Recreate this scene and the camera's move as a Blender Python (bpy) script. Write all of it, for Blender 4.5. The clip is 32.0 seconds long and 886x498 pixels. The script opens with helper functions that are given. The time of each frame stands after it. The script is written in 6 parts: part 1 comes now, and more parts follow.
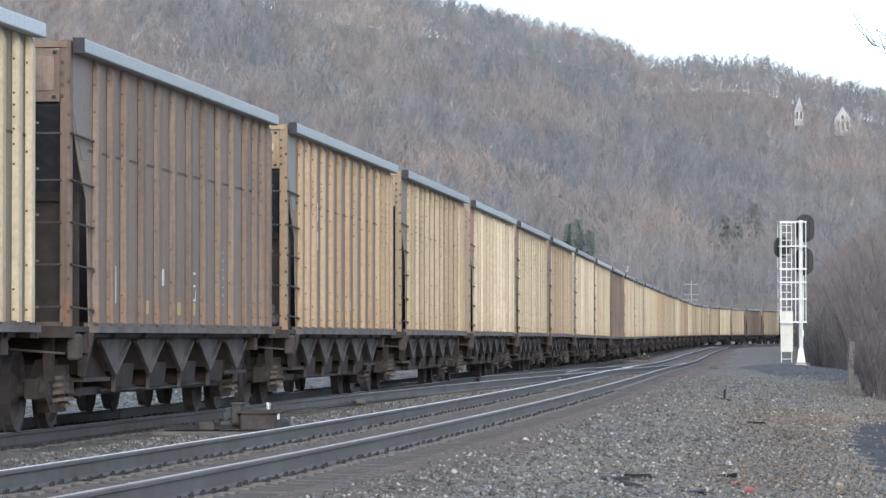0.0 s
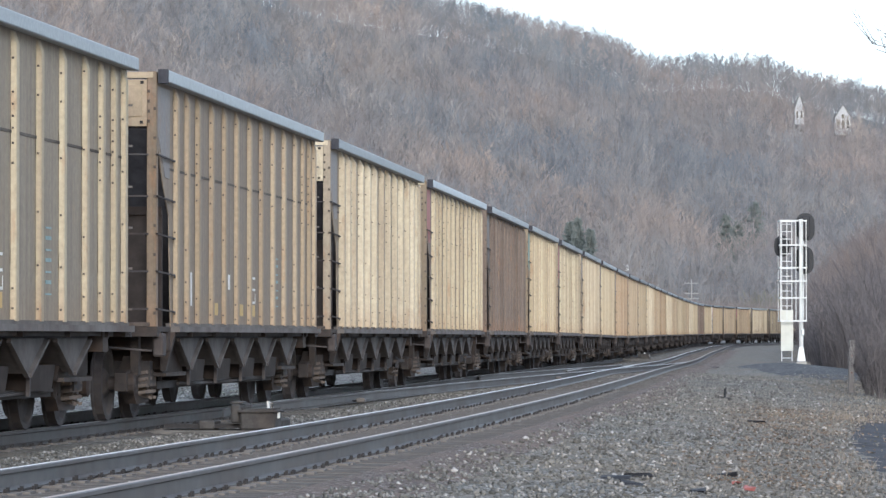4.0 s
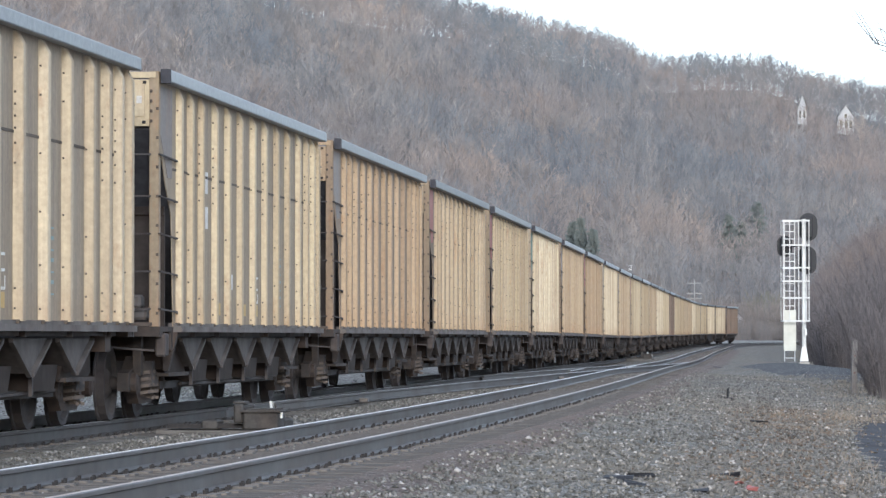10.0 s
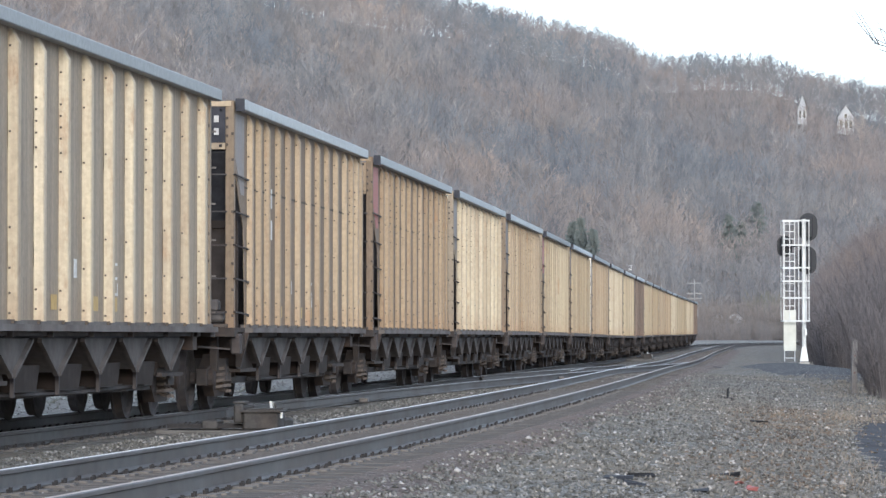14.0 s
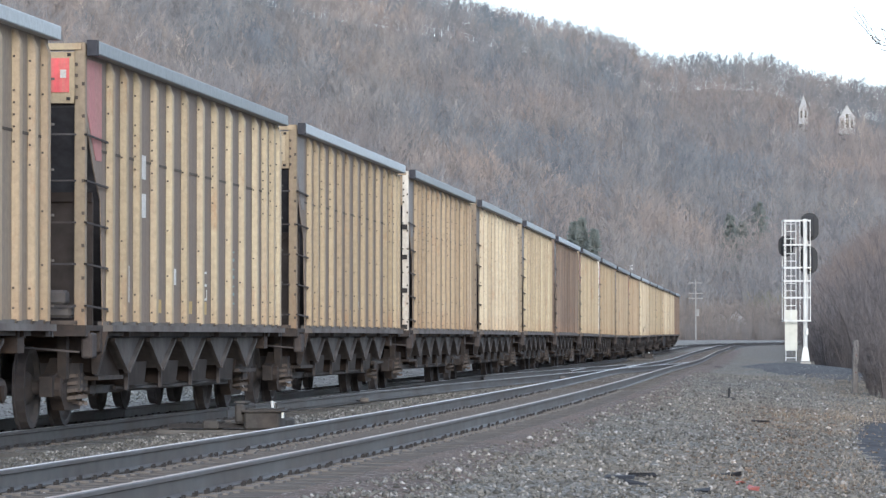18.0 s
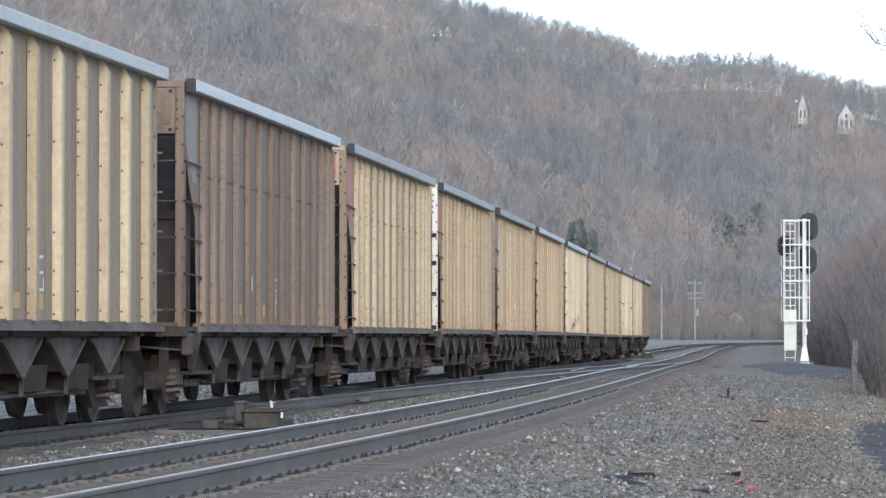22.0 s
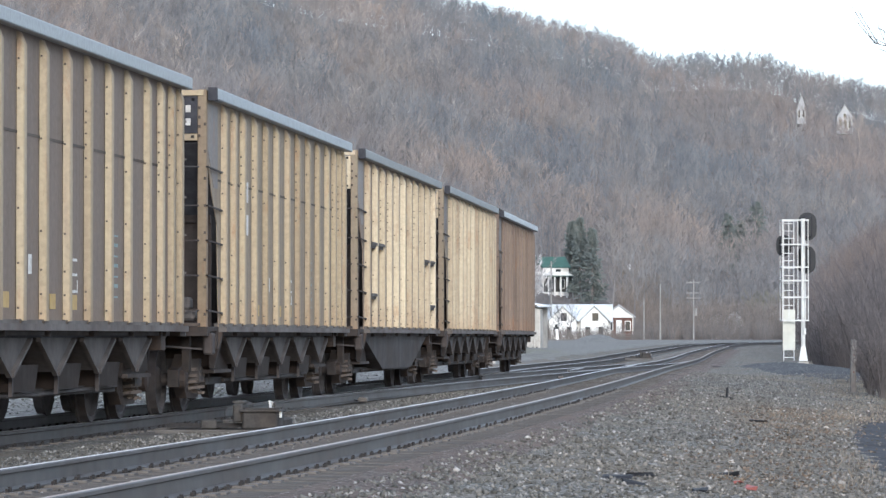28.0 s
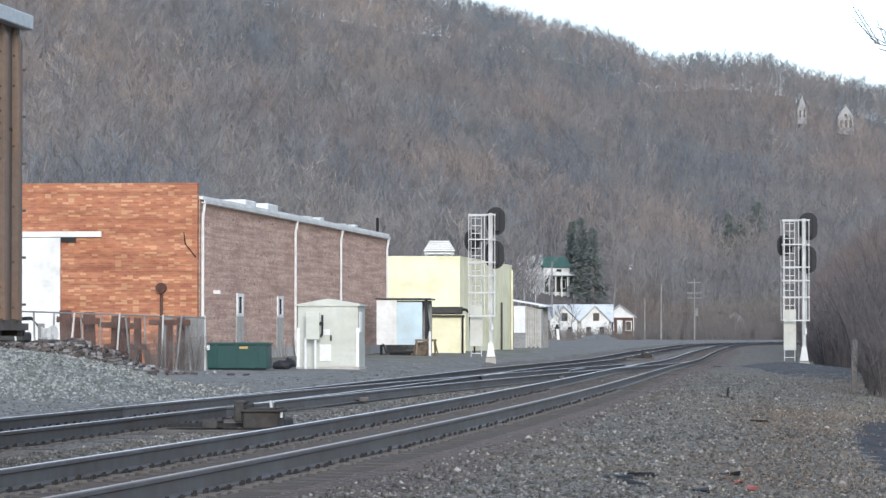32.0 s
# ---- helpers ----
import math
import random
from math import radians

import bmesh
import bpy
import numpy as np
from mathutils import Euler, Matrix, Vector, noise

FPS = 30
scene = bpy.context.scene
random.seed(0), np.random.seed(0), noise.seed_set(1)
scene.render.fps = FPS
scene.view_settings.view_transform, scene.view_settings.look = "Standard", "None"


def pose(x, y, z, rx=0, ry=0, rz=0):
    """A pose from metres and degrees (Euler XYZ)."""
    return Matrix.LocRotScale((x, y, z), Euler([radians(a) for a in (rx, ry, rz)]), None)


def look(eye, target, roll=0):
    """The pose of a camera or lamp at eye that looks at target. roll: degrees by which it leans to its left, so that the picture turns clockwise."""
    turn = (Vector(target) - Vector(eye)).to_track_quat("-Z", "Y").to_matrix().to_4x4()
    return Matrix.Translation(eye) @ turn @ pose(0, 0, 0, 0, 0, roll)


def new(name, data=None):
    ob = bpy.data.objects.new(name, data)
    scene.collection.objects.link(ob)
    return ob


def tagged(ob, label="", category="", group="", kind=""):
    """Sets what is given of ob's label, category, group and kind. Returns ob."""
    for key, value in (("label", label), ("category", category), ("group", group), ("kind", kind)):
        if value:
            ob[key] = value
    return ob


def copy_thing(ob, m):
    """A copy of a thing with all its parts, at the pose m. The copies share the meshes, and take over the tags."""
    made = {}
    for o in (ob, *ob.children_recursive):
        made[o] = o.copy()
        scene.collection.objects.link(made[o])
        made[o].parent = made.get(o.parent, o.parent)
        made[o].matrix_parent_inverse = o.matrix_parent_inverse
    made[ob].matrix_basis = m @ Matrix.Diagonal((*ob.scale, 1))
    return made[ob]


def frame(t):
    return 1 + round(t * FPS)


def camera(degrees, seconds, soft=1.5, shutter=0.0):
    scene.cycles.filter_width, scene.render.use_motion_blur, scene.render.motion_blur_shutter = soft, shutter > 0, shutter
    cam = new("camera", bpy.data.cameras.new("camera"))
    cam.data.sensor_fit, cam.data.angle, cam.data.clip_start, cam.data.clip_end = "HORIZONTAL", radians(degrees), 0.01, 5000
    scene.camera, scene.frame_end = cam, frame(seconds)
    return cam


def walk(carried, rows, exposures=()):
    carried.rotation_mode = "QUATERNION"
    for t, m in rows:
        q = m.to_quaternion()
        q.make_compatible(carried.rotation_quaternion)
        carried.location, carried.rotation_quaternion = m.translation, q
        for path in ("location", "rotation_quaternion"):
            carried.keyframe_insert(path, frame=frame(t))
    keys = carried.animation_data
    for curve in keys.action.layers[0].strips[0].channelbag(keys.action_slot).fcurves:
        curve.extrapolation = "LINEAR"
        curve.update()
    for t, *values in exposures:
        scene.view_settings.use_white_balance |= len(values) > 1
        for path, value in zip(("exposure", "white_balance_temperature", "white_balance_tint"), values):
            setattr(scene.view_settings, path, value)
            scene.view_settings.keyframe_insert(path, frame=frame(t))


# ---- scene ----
# ---- camera ----
EYE = Vector((0.0, 0.0, 1.015))
LENS = 6806.0          # focal length against a picture 1568 wide
cam = camera(2 * math.degrees(math.atan(784 / LENS)), 32.0, soft=1.42)


def aim(right, down):
    """The camera's turn: how far the view drifts sideways and down, in units of 1/LENS."""
    return look(EYE, EYE + Vector((-right / LENS * 100, 100, (154.6 + down) / LENS * 100)))


DRIFT = [(0, -5.5, 3), (0.4, -5, 2.2), (1, -5, 1.3), (3.5, -5, 1), (7, -5, 1), (8, -2, 1), (9, 0, 1), (14.5, 0, 1),
         (16.5, 1.5, 0.3), (18.5, 2.2, 0.7), (20.5, 0, 0.7), (22.5, 1.5, 0.3), (23.5, 3.7, 0.2), (24, 4, 0), (24.5, 1.5, 0),
         (25, -1.5, 0.7), (25.5, -3, 0.7), (27.5, -3, 0), (28, -1.5, 0), (28.7, 0, 0), (32, 0, 0)]
walk(cam, [(t, aim(a, b)) for t, a, b in DRIFT], exposures=[(0, 0.81, 5600, 7), (29.5, 0.76, 5600, 7), (31, 0.53, 5600, 7), (32, 0.38, 5600, 7)])

# ---- sky, sun ----
SUN_EL, SUN_AZ = radians(13), radians(174)
world = bpy.data.worlds.new("world")
scene.world = world
world.use_nodes = True
wn, wl = world.node_tree.nodes, world.node_tree.links
wn.clear()
sky = wn.new("ShaderNodeTexSky")
sky.sky_type, sky.sun_disc, sky.sun_elevation, sky.sun_rotation = "NISHITA", False, SUN_EL, SUN_AZ
bg_sky, bg_haze, add_bg, out_w = (wn.new(k) for k in ("ShaderNodeBackground", "ShaderNodeBackground", "ShaderNodeAddShader", "ShaderNodeOutputWorld"))
bg_sky.inputs[1].default_value = 0.06
bg_haze.inputs[0].default_value, bg_haze.inputs[1].default_value = (0.94, 0.97, 1.05, 1), 0.66
wl.new(sky.outputs[0], bg_sky.inputs[0])
wl.new(bg_sky.outputs[0], add_bg.inputs[0])
wl.new(bg_haze.outputs[0], add_bg.inputs[1])
wl.new(add_bg.outputs[0], out_w.inputs[0])
sun = new("sun", bpy.data.lights.new("sun", "SUN"))
sun.data.energy, sun.data.angle, sun.data.color = 2.1, radians(16), (1.0, 0.92, 0.82)
sun.matrix_world = look((-math.sin(-SUN_AZ) * 50 * math.cos(SUN_EL), math.cos(SUN_AZ) * 50 * math.cos(SUN_EL), 50 * math.sin(SUN_EL)), (0, 0, 0))


# ---- materials ----
def mat(name, rough=0.8, metal=0.0):
    m = bpy.data.materials.new(name)
    m.use_nodes = True
    b = m.node_tree.nodes["Principled BSDF"]
    b.inputs["Roughness"].default_value, b.inputs["Metallic"].default_value = rough, metal
    b.inputs["Specular IOR Level"].default_value = 0.3
    return m, m.node_tree.nodes, m.node_tree.links, b


def ramp(n, stops):
    r = n.new("ShaderNodeValToRGB")
    while len(r.color_ramp.elements) < len(stops):
        r.color_ramp.elements.new(0.5)
    for e, (p, c) in zip(r.color_ramp.elements, stops):
        e.position, e.color = p, (*c, 1)
    return r


def noise_tex(n, l, vec, scale, detail=4, rough=0.6):
    t = n.new("ShaderNodeTexNoise")
    t.inputs["Scale"].default_value, t.inputs["Detail"].default_value, t.inputs["Roughness"].default_value = scale, detail, rough
    if vec is not None:
        l.new(vec, t.inputs["Vector"])
    return t


def mixer(n, l, blend, fac, a, b):
    x = n.new("ShaderNodeMix")
    x.data_type, x.blend_type = "RGBA", blend
    for sock, v in ((x.inputs[0], fac), (x.inputs[6], a), (x.inputs[7], b)):
        if hasattr(v, "is_linked"):
            l.new(v, sock)
        else:
            sock.default_value = v if not isinstance(v, tuple) else (*v, 1)
    return x.outputs[2]


def bumped(n, l, b, height, strength, dist):
    u = n.new("ShaderNodeBump")
    u.inputs["Strength"].default_value, u.inputs["Distance"].default_value = strength, dist
    l.new(height, u.inputs["Height"])
    l.new(u.outputs[0], b.inputs["Normal"])


def stretched(n, l, vec, sx, sy, sz):
    k = n.new("ShaderNodeMapping")
    k.inputs["Scale"].default_value = (sx, sy, sz)
    l.new(vec, k.inputs[0])
    return k.outputs[0]


def surface(name, stops, scale, rough=0.85, bump=0.3, dist=0.02, coarse=0.15, coarse_tint=(0.5, 0.45, 0.42), metal=0.0, coords="Object", stretch=None):
    """A plain worn surface: fine grain from a ramp, large stains on top, and relief."""
    m, n, l, b = mat(name, rough, metal)
    tc = n.new("ShaderNodeTexCoord")
    v = tc.outputs[coords]
    if stretch:
        v = stretched(n, l, v, *stretch)
    fine = noise_tex(n, l, v, scale, 6, 0.65)
    r = ramp(n, stops)
    l.new(fine.outputs[0], r.inputs[0])
    big = noise_tex(n, l, v, coarse, 4, 0.6)
    f = ramp(n, [(0.42, (0, 0, 0)), (0.68, (1, 1, 1))])
    l.new(big.outputs[0], f.inputs[0])
    l.new(mixer(n, l, "MULTIPLY", f.outputs[0], r.outputs[0], coarse_tint), b.inputs["Base Color"])
    if bump:
        bumped(n, l, b, fine.outputs[0], bump, dist)
    return m


def tinted(name, rough=0.6, grime=(0.30, 0.24, 0.2), streak=0.55, rust=(0.30, 0.13, 0.05), rust_amount=0.5, metal=0.0):
    """Paint whose colour each object brings along; streaked with grime, rusting."""
    m, n, l, b = mat(name, rough, metal)
    info, tc = n.new("ShaderNodeObjectInfo"), n.new("ShaderNodeTexCoord")
    off = n.new("ShaderNodeVectorMath")
    off.operation = "ADD"
    mul = n.new("ShaderNodeMath")
    mul.operation, mul.inputs[1].default_value = "MULTIPLY", 57.0
    l.new(info.outputs["Random"], mul.inputs[0])
    l.new(tc.outputs["Object"], off.inputs[0])
    l.new(mul.outputs[0], off.inputs[1])
    v = off.outputs[0]
    s1 = noise_tex(n, l, stretched(n, l, v, 6, 6, 0.25), 1.6, 5, 0.7)
    f1 = ramp(n, [(0.4, (0, 0, 0)), (0.75, (streak, streak, streak))])
    l.new(s1.outputs[0], f1.inputs[0])
    c1 = mixer(n, l, "MIX", f1.outputs[0], info.outputs["Color"], grime)
    s2 = noise_tex(n, l, stretched(n, l, v, 2.5, 2.5, 0.8), 1.3, 6, 0.75)
    f2 = ramp(n, [(0.56, (0, 0, 0)), (0.76, (rust_amount,) * 3)])
    l.new(s2.outputs[0], f2.inputs[0])
    c2 = mixer(n, l, "MIX", f2.outputs[0], c1, rust)
    sp, mr, mm = n.new("ShaderNodeSeparateXYZ"), n.new("ShaderNodeMapRange"), n.new("ShaderNodeMath")
    l.new(tc.outputs["Object"], sp.inputs[0])
    l.new(sp.outputs[2], mr.inputs[0])
    for q, v_ in zip((1, 2, 3, 4), (1.1, 1.6, 0.5, 0.0)):
        mr.inputs[q].default_value = v_
    mm.operation = "MULTIPLY"
    l.new(mr.outputs[0], mm.inputs[0])
    l.new(s1.outputs[0], mm.inputs[1])
    c2 = mixer(n, l, "MIX", mm.outputs[0], c2, rust)
    fine = noise_tex(n, l, v, 14, 5, 0.7)
    f3 = ramp(n, [(0.3, (0.78, 0.78, 0.78)), (0.7, (1.08, 1.08, 1.08))])
    l.new(fine.outputs[0], f3.inputs[0])
    c3 = mixer(n, l, "MULTIPLY", 1.0, c2, f3.outputs[0])
    each = ramp(n, [(0.0, (0.72, 0.68, 0.64)), (0.5, (0.95, 0.93, 0.9)), (1.0, (1.1, 1.1, 1.1))])
    l.new(info.outputs["Random"], each.inputs[0])
    l.new(mixer(n, l, "MULTIPLY", 0.8, c3, each.outputs[0]), b.inputs["Base Color"])
    bumped(n, l, b, fine.outputs[0], 0.15, 0.01)
    return m


def gravel(name, a, c, d, size, tint):
    m, n, l, b = mat(name, 0.9)
    tc = n.new("ShaderNodeTexCoord")
    vo = n.new("ShaderNodeTexVoronoi")
    vo.inputs["Scale"].default_value = 1 / size
    l.new(tc.outputs["Object"], vo.inputs["Vector"])
    r = ramp(n, [(0.0, a), (0.55, c), (0.92, d), (1.0, (0.5, 0.48, 0.46))])
    sep = n.new("ShaderNodeSeparateColor")
    l.new(vo.outputs["Color"], sep.inputs[0])
    l.new(sep.outputs[0], r.inputs[0])
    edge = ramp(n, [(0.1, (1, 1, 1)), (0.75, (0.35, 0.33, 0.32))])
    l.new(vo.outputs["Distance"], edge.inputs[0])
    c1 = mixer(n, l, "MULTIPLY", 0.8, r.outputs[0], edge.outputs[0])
    big = noise_tex(n, l, tc.outputs["Object"], 0.35, 5, 0.65)
    f = ramp(n, [(0.42, (0, 0, 0)), (0.66, (0.75, 0.75, 0.75))])
    l.new(big.outputs[0], f.inputs[0])
    l.new(mixer(n, l, "MIX", f.outputs[0], c1, tint), b.inputs["Base Color"])
    bumped(n, l, b, vo.outputs["Distance"], 0.9, -size * 0.5)
    return m


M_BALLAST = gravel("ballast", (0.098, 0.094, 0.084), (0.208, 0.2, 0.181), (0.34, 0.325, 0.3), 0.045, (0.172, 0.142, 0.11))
M_RAIL = surface("rail_steel", [(0.3, (0.068, 0.066, 0.067)), (0.7, (0.112, 0.107, 0.105))], 3.0, 0.55, 0.2, 0.005, 0.6, (0.75, 0.62, 0.55), 0.25)
# far track's rails: grime, with the train's shade worked into the colour
M_RAILD = surface("grimy_shaded_rail", [(0.3, (0.045, 0.042, 0.042)), (0.7, (0.08, 0.075, 0.073))], 3.0, 0.7, 0.2, 0.005, 0.6, (0.75, 0.62, 0.55), 0.1)
M_SHINE = surface("polished_steel", [(0.3, (0.72, 0.71, 0.71)), (0.7, (0.84, 0.82, 0.81))], 8.0, 0.48, 0.05, 0.001, 0.5, (0.88, 0.84, 0.82), 0.8)
M_WORN = surface("dulled_steel", [(0.3, (0.34, 0.29, 0.26)), (0.7, (0.46, 0.4, 0.365))], 8.0, 0.55, 0.05, 0.001, 0.5, (0.8, 0.74, 0.7), 0.4)
M_TIE = surface("creosoted_wood", [(0.3, (0.06, 0.055, 0.05)), (0.55, (0.125, 0.115, 0.108)), (0.8, (0.21, 0.195, 0.185))], 9.0, 0.9, 0.5, 0.02, 1.2, (0.65, 0.6, 0.57), 0, "Object", (0.25, 2, 2))
M_CLIP = surface("rusty_fastening", [(0.3, (0.026, 0.025, 0.027)), (0.7, (0.055, 0.05, 0.048))], 20, 0.8, 0.3, 0.005)
M_PLATE = surface("dusty_plate", [(0.3, (0.1, 0.094, 0.09)), (0.7, (0.175, 0.165, 0.157))], 12, 0.85, 0.2, 0.005, 1.0, (0.75, 0.66, 0.6))
M_BOLT = surface("rusty_bolt", [(0.3, (0.045, 0.036, 0.03)), (0.7, (0.1, 0.078, 0.062))], 20, 0.8, 0.2, 0.005)
M_CAR = tinted("car_paint", 0.62, (0.27, 0.2, 0.15), 0.6, (0.26, 0.125, 0.055), 0.7)
M_SHEET = tinted("dimmed_sheet_paint", 0.65, (0.14, 0.105, 0.083), 0.75, (0.25, 0.16, 0.09), 0.6)
M_CHORD = tinted("chord_paint", 0.5, (0.33, 0.35, 0.38), 0.4, (0.2, 0.15, 0.12), 0.25)
M_UNDER = surface("underframe_grime", [(0.3, (0.042, 0.04, 0.042)), (0.7, (0.082, 0.074, 0.072))], 4, 0.8, 0.3, 0.01, 0.8, (0.75, 0.62, 0.55))
M_HOPPER = surface("hopper_grime", [(0.3, (0.056, 0.051, 0.05)), (0.7, (0.115, 0.103, 0.098))], 3, 0.75, 0.2, 0.01, 1.0, (0.6, 0.5, 0.45))
# truck grime, kept darker to hold the shade beneath the car
M_TRUCK = surface("truck_grime_shade", [(0.3, (0.03, 0.026, 0.025)), (0.7, (0.072, 0.059, 0.053))], 6, 0.8, 0.3, 0.01, 1.5, (0.7, 0.55, 0.45))
M_VOID = surface("void_black", [(0.3, (0.035, 0.036, 0.044)), (0.7, (0.066, 0.066, 0.077))], 6, 0.9, 0.3, 0.01)


for m_dull, gloss in ((M_UNDER, 0.2), (M_HOPPER, 0.12), (M_TRUCK, 0.2), (M_VOID, 0.25), (M_CLIP, 0.15), (M_TIE, 0.1), (M_BALLAST, 0.08)):
    m_dull.node_tree.nodes["Principled BSDF"].inputs["Specular IOR Level"].default_value = gloss


# ---- mesh helpers ----
def mesh_of(bm, name, *mats):
    me = bpy.data.meshes.new(name)
    bm.to_mesh(me)
    bm.free()
    for m in mats:
        me.materials.append(m)
    return me


def part(name, data, material, parent, label="", m=None):
    """One mesh object under a thing or a part; data is a bmesh or a ready mesh."""
    me = data if isinstance(data, bpy.types.Mesh) else mesh_of(data, name, material)
    ob = new(name, me)
    ob.parent = parent
    if m is not None:
        ob.matrix_basis = m
    return tagged(ob, label)


def thing(name, label, category, m=None, group="", kind=""):
    ob = new(name)
    if m is not None:
        ob.matrix_basis = m
    return tagged(ob, label, category, group, kind)


def box(bm, x0, x1, y0, y1, z0, z1, mi=0, bevel=0.0):
    v = [bm.verts.new((x, y, z)) for z in (z0, z1) for x, y in ((x0, y0), (x1, y0), (x1, y1), (x0, y1))]
    fs = [bm.faces.new([v[i] for i in f]) for f in ((3, 2, 1, 0), (4, 5, 6, 7), (0, 1, 5, 4), (1, 2, 6, 5), (2, 3, 7, 6), (3, 0, 4, 7))]
    for f in fs:
        f.material_index = mi
    if bevel:
        bmesh.ops.bevel(bm, geom=list({e for f in fs for e in f.edges}), offset=bevel, segments=1, affect="EDGES")
    return v


def boxes(*specs, bevel=0.0):
    bm = bmesh.new()
    for sp in specs:
        box(bm, *sp, bevel=bevel)
    return bm


def tube(bm, pts, radii, sides=6, caps=True):
    """A tapered round bar through the points."""
    rings = []
    pts = [Vector(p) for p in pts]
    for i, p in enumerate(pts):
        d = (pts[min(i + 1, len(pts) - 1)] - pts[max(i - 1, 0)]).normalized()
        a = d.orthogonal().normalized()
        c = d.cross(a)
        r = radii[i] if isinstance(radii, (list, tuple)) else radii
        rings.append([bm.verts.new(p + (a * math.cos(k * math.tau / sides) + c * math.sin(k * math.tau / sides)) * r) for k in range(sides)])
    for q, w in zip(rings, rings[1:]):
        for k in range(sides):
            bm.faces.new((q[k], q[(k + 1) % sides], w[(k + 1) % sides], w[k]))
    if caps:
        bm.faces.new(rings[0][::-1])
        bm.faces.new(rings[-1])
    return bm


def prism(bm, outline, y0, y1, mi=0):
    """An outline in x, z drawn out along y."""
    a = [bm.verts.new((x, y0, z)) for x, z in outline]
    c = [bm.verts.new((x, y1, z)) for x, z in outline]
    k = len(outline)
    fs = [bm.faces.new(a), bm.faces.new(c[::-1])] + [bm.faces.new((a[i], c[i], c[(i + 1) % k], a[(i + 1) % k])) for i in range(k)]
    for f in fs:
        f.material_index = mi
    return fs


# ---- the line's plan ----
KNOT_S = [0, 25, 50, 80, 120, 160, 200, 240, 280, 320, 360, 400, 440, 480, 520, 760]
KNOT_K = [-0.002275, -0.000965, -0.000478, -0.000185, 2.4e-05, -1.7e-05, -8.8e-05, 8.1e-05, 7.5e-05, -0.000122, 0.000438, 0.001215, 0.001462, 0.001267, 0.001083, 0.000985]
ZKNOT_S = [0, 60, 120, 180, 240, 300, 360, 440, 520, 760]
ZKNOT_Z = [0.0001, -0.0001, -0.0061, -0.1165, -0.0121, 0.035, 0.1268, 0.2441, 0.3171, 0.3171]
S_LINE = np.arange(-60, 761, 1.0)
curv = np.interp(S_LINE, KNOT_S, KNOT_K)
curv[S_LINE < 0] = 0
i0 = int(np.where(S_LINE == 0)[0][0])
H_LINE = np.concatenate([[0], np.cumsum((curv[1:] + curv[:-1]) / 2)])
H_LINE += 0.155714 - H_LINE[i0]
half_h = (H_LINE[1:] + H_LINE[:-1]) / 2
X_LINE = np.concatenate([[0], np.cumsum(np.sin(half_h))])
Y_LINE = np.concatenate([[0], np.cumsum(np.cos(half_h))])
X_LINE += -9.4452 - X_LINE[i0]
Y_LINE += 10 - Y_LINE[i0]
Z_LINE = np.interp(S_LINE, ZKNOT_S, ZKNOT_Z)
Z_LINE = np.convolve(np.pad(Z_LINE, 20, mode="edge"), np.ones(41) / 41, mode="valid")
SPACING = 4.1254


def line_at(s, off=0.0, up=0.0):
    """A point beside the far track's centre line (off to the right), and the heading there."""
    h = float(np.interp(s, S_LINE, H_LINE))
    return Vector((float(np.interp(s, S_LINE, X_LINE)) + off * math.cos(h), float(np.interp(s, S_LINE, Y_LINE)) - off * math.sin(h),
                   float(np.interp(s, S_LINE, Z_LINE)) + up)), h


def beside(x, y):
    """Offset to the right of the far track, and the rail height there (arrays)."""
    s = np.interp(y, Y_LINE, S_LINE)
    return (x - np.interp(y, Y_LINE, X_LINE)) * np.cos(np.interp(s, S_LINE, H_LINE)), np.interp(s, S_LINE, Z_LINE)


# ---- ground ----
def wave(x, y, w, seed):
    r = np.random.RandomState(seed)
    tot = 0
    for k in range(5):
        a, ph = r.rand() * 6.28, r.rand(2) * 6.28
        tot = tot + np.sin((x * math.cos(a) + y * math.sin(a)) * 6.28 / w / 1.7 ** k * 0.8 + ph[0]) / 1.5 ** k
    return tot / 3


RIDGE_X = [-2600, -900, -300, 0, 300, 560, 700, 800, 900, 1000, 1060, 1100, 1160, 1260, 1360, 1450, 1568, 1800, 2400, 4000]
RIDGE_Y = [-150, -200, -160, -90, -30, 30, 52, 68, 88, 110, 122, 138, 162, 158, 161, 188, 215, 285, 380, 480]


def foot(px):
    """How far off the hillside begins."""
    return np.interp(px, [-600, 200, 700, 930, 1090, 1250, 1568, 2400], [330, 380, 540, 600, 620, 760, 760, 700])


def hill(x, y):
    """The wooded hillside across the valley: height over the valley floor."""
    r = np.hypot(x, y)
    az = np.where(y > 0.15 * r, x / np.maximum(y, 1e-6), np.sign(x) * 6)
    px = 784 + LENS * az
    top = (595.6 - np.interp(px, RIDGE_X, RIDGE_Y)) / LENS
    r0 = foot(px)
    r1 = np.interp(px, [-600, 200, 700, 1100, 1568, 2400], [1250, 1300, 1500, 1750, 1900, 1900])
    t = np.clip((r - r0) / (r1 - r0), 0, 1)
    rise = t * t * (3 - 2 * t) * 0.45 + t * 0.55
    z = top * r1 * rise
    z = z * (1 + 0.03 * wave(x, y, 260, 3) * (1 - t)) + wave(x, y, 70, 5) * 1.2 * np.clip(t * 12, 0, 1)
    return np.where(r > r1, top * r1 - (r - r1) * 0.12, z)


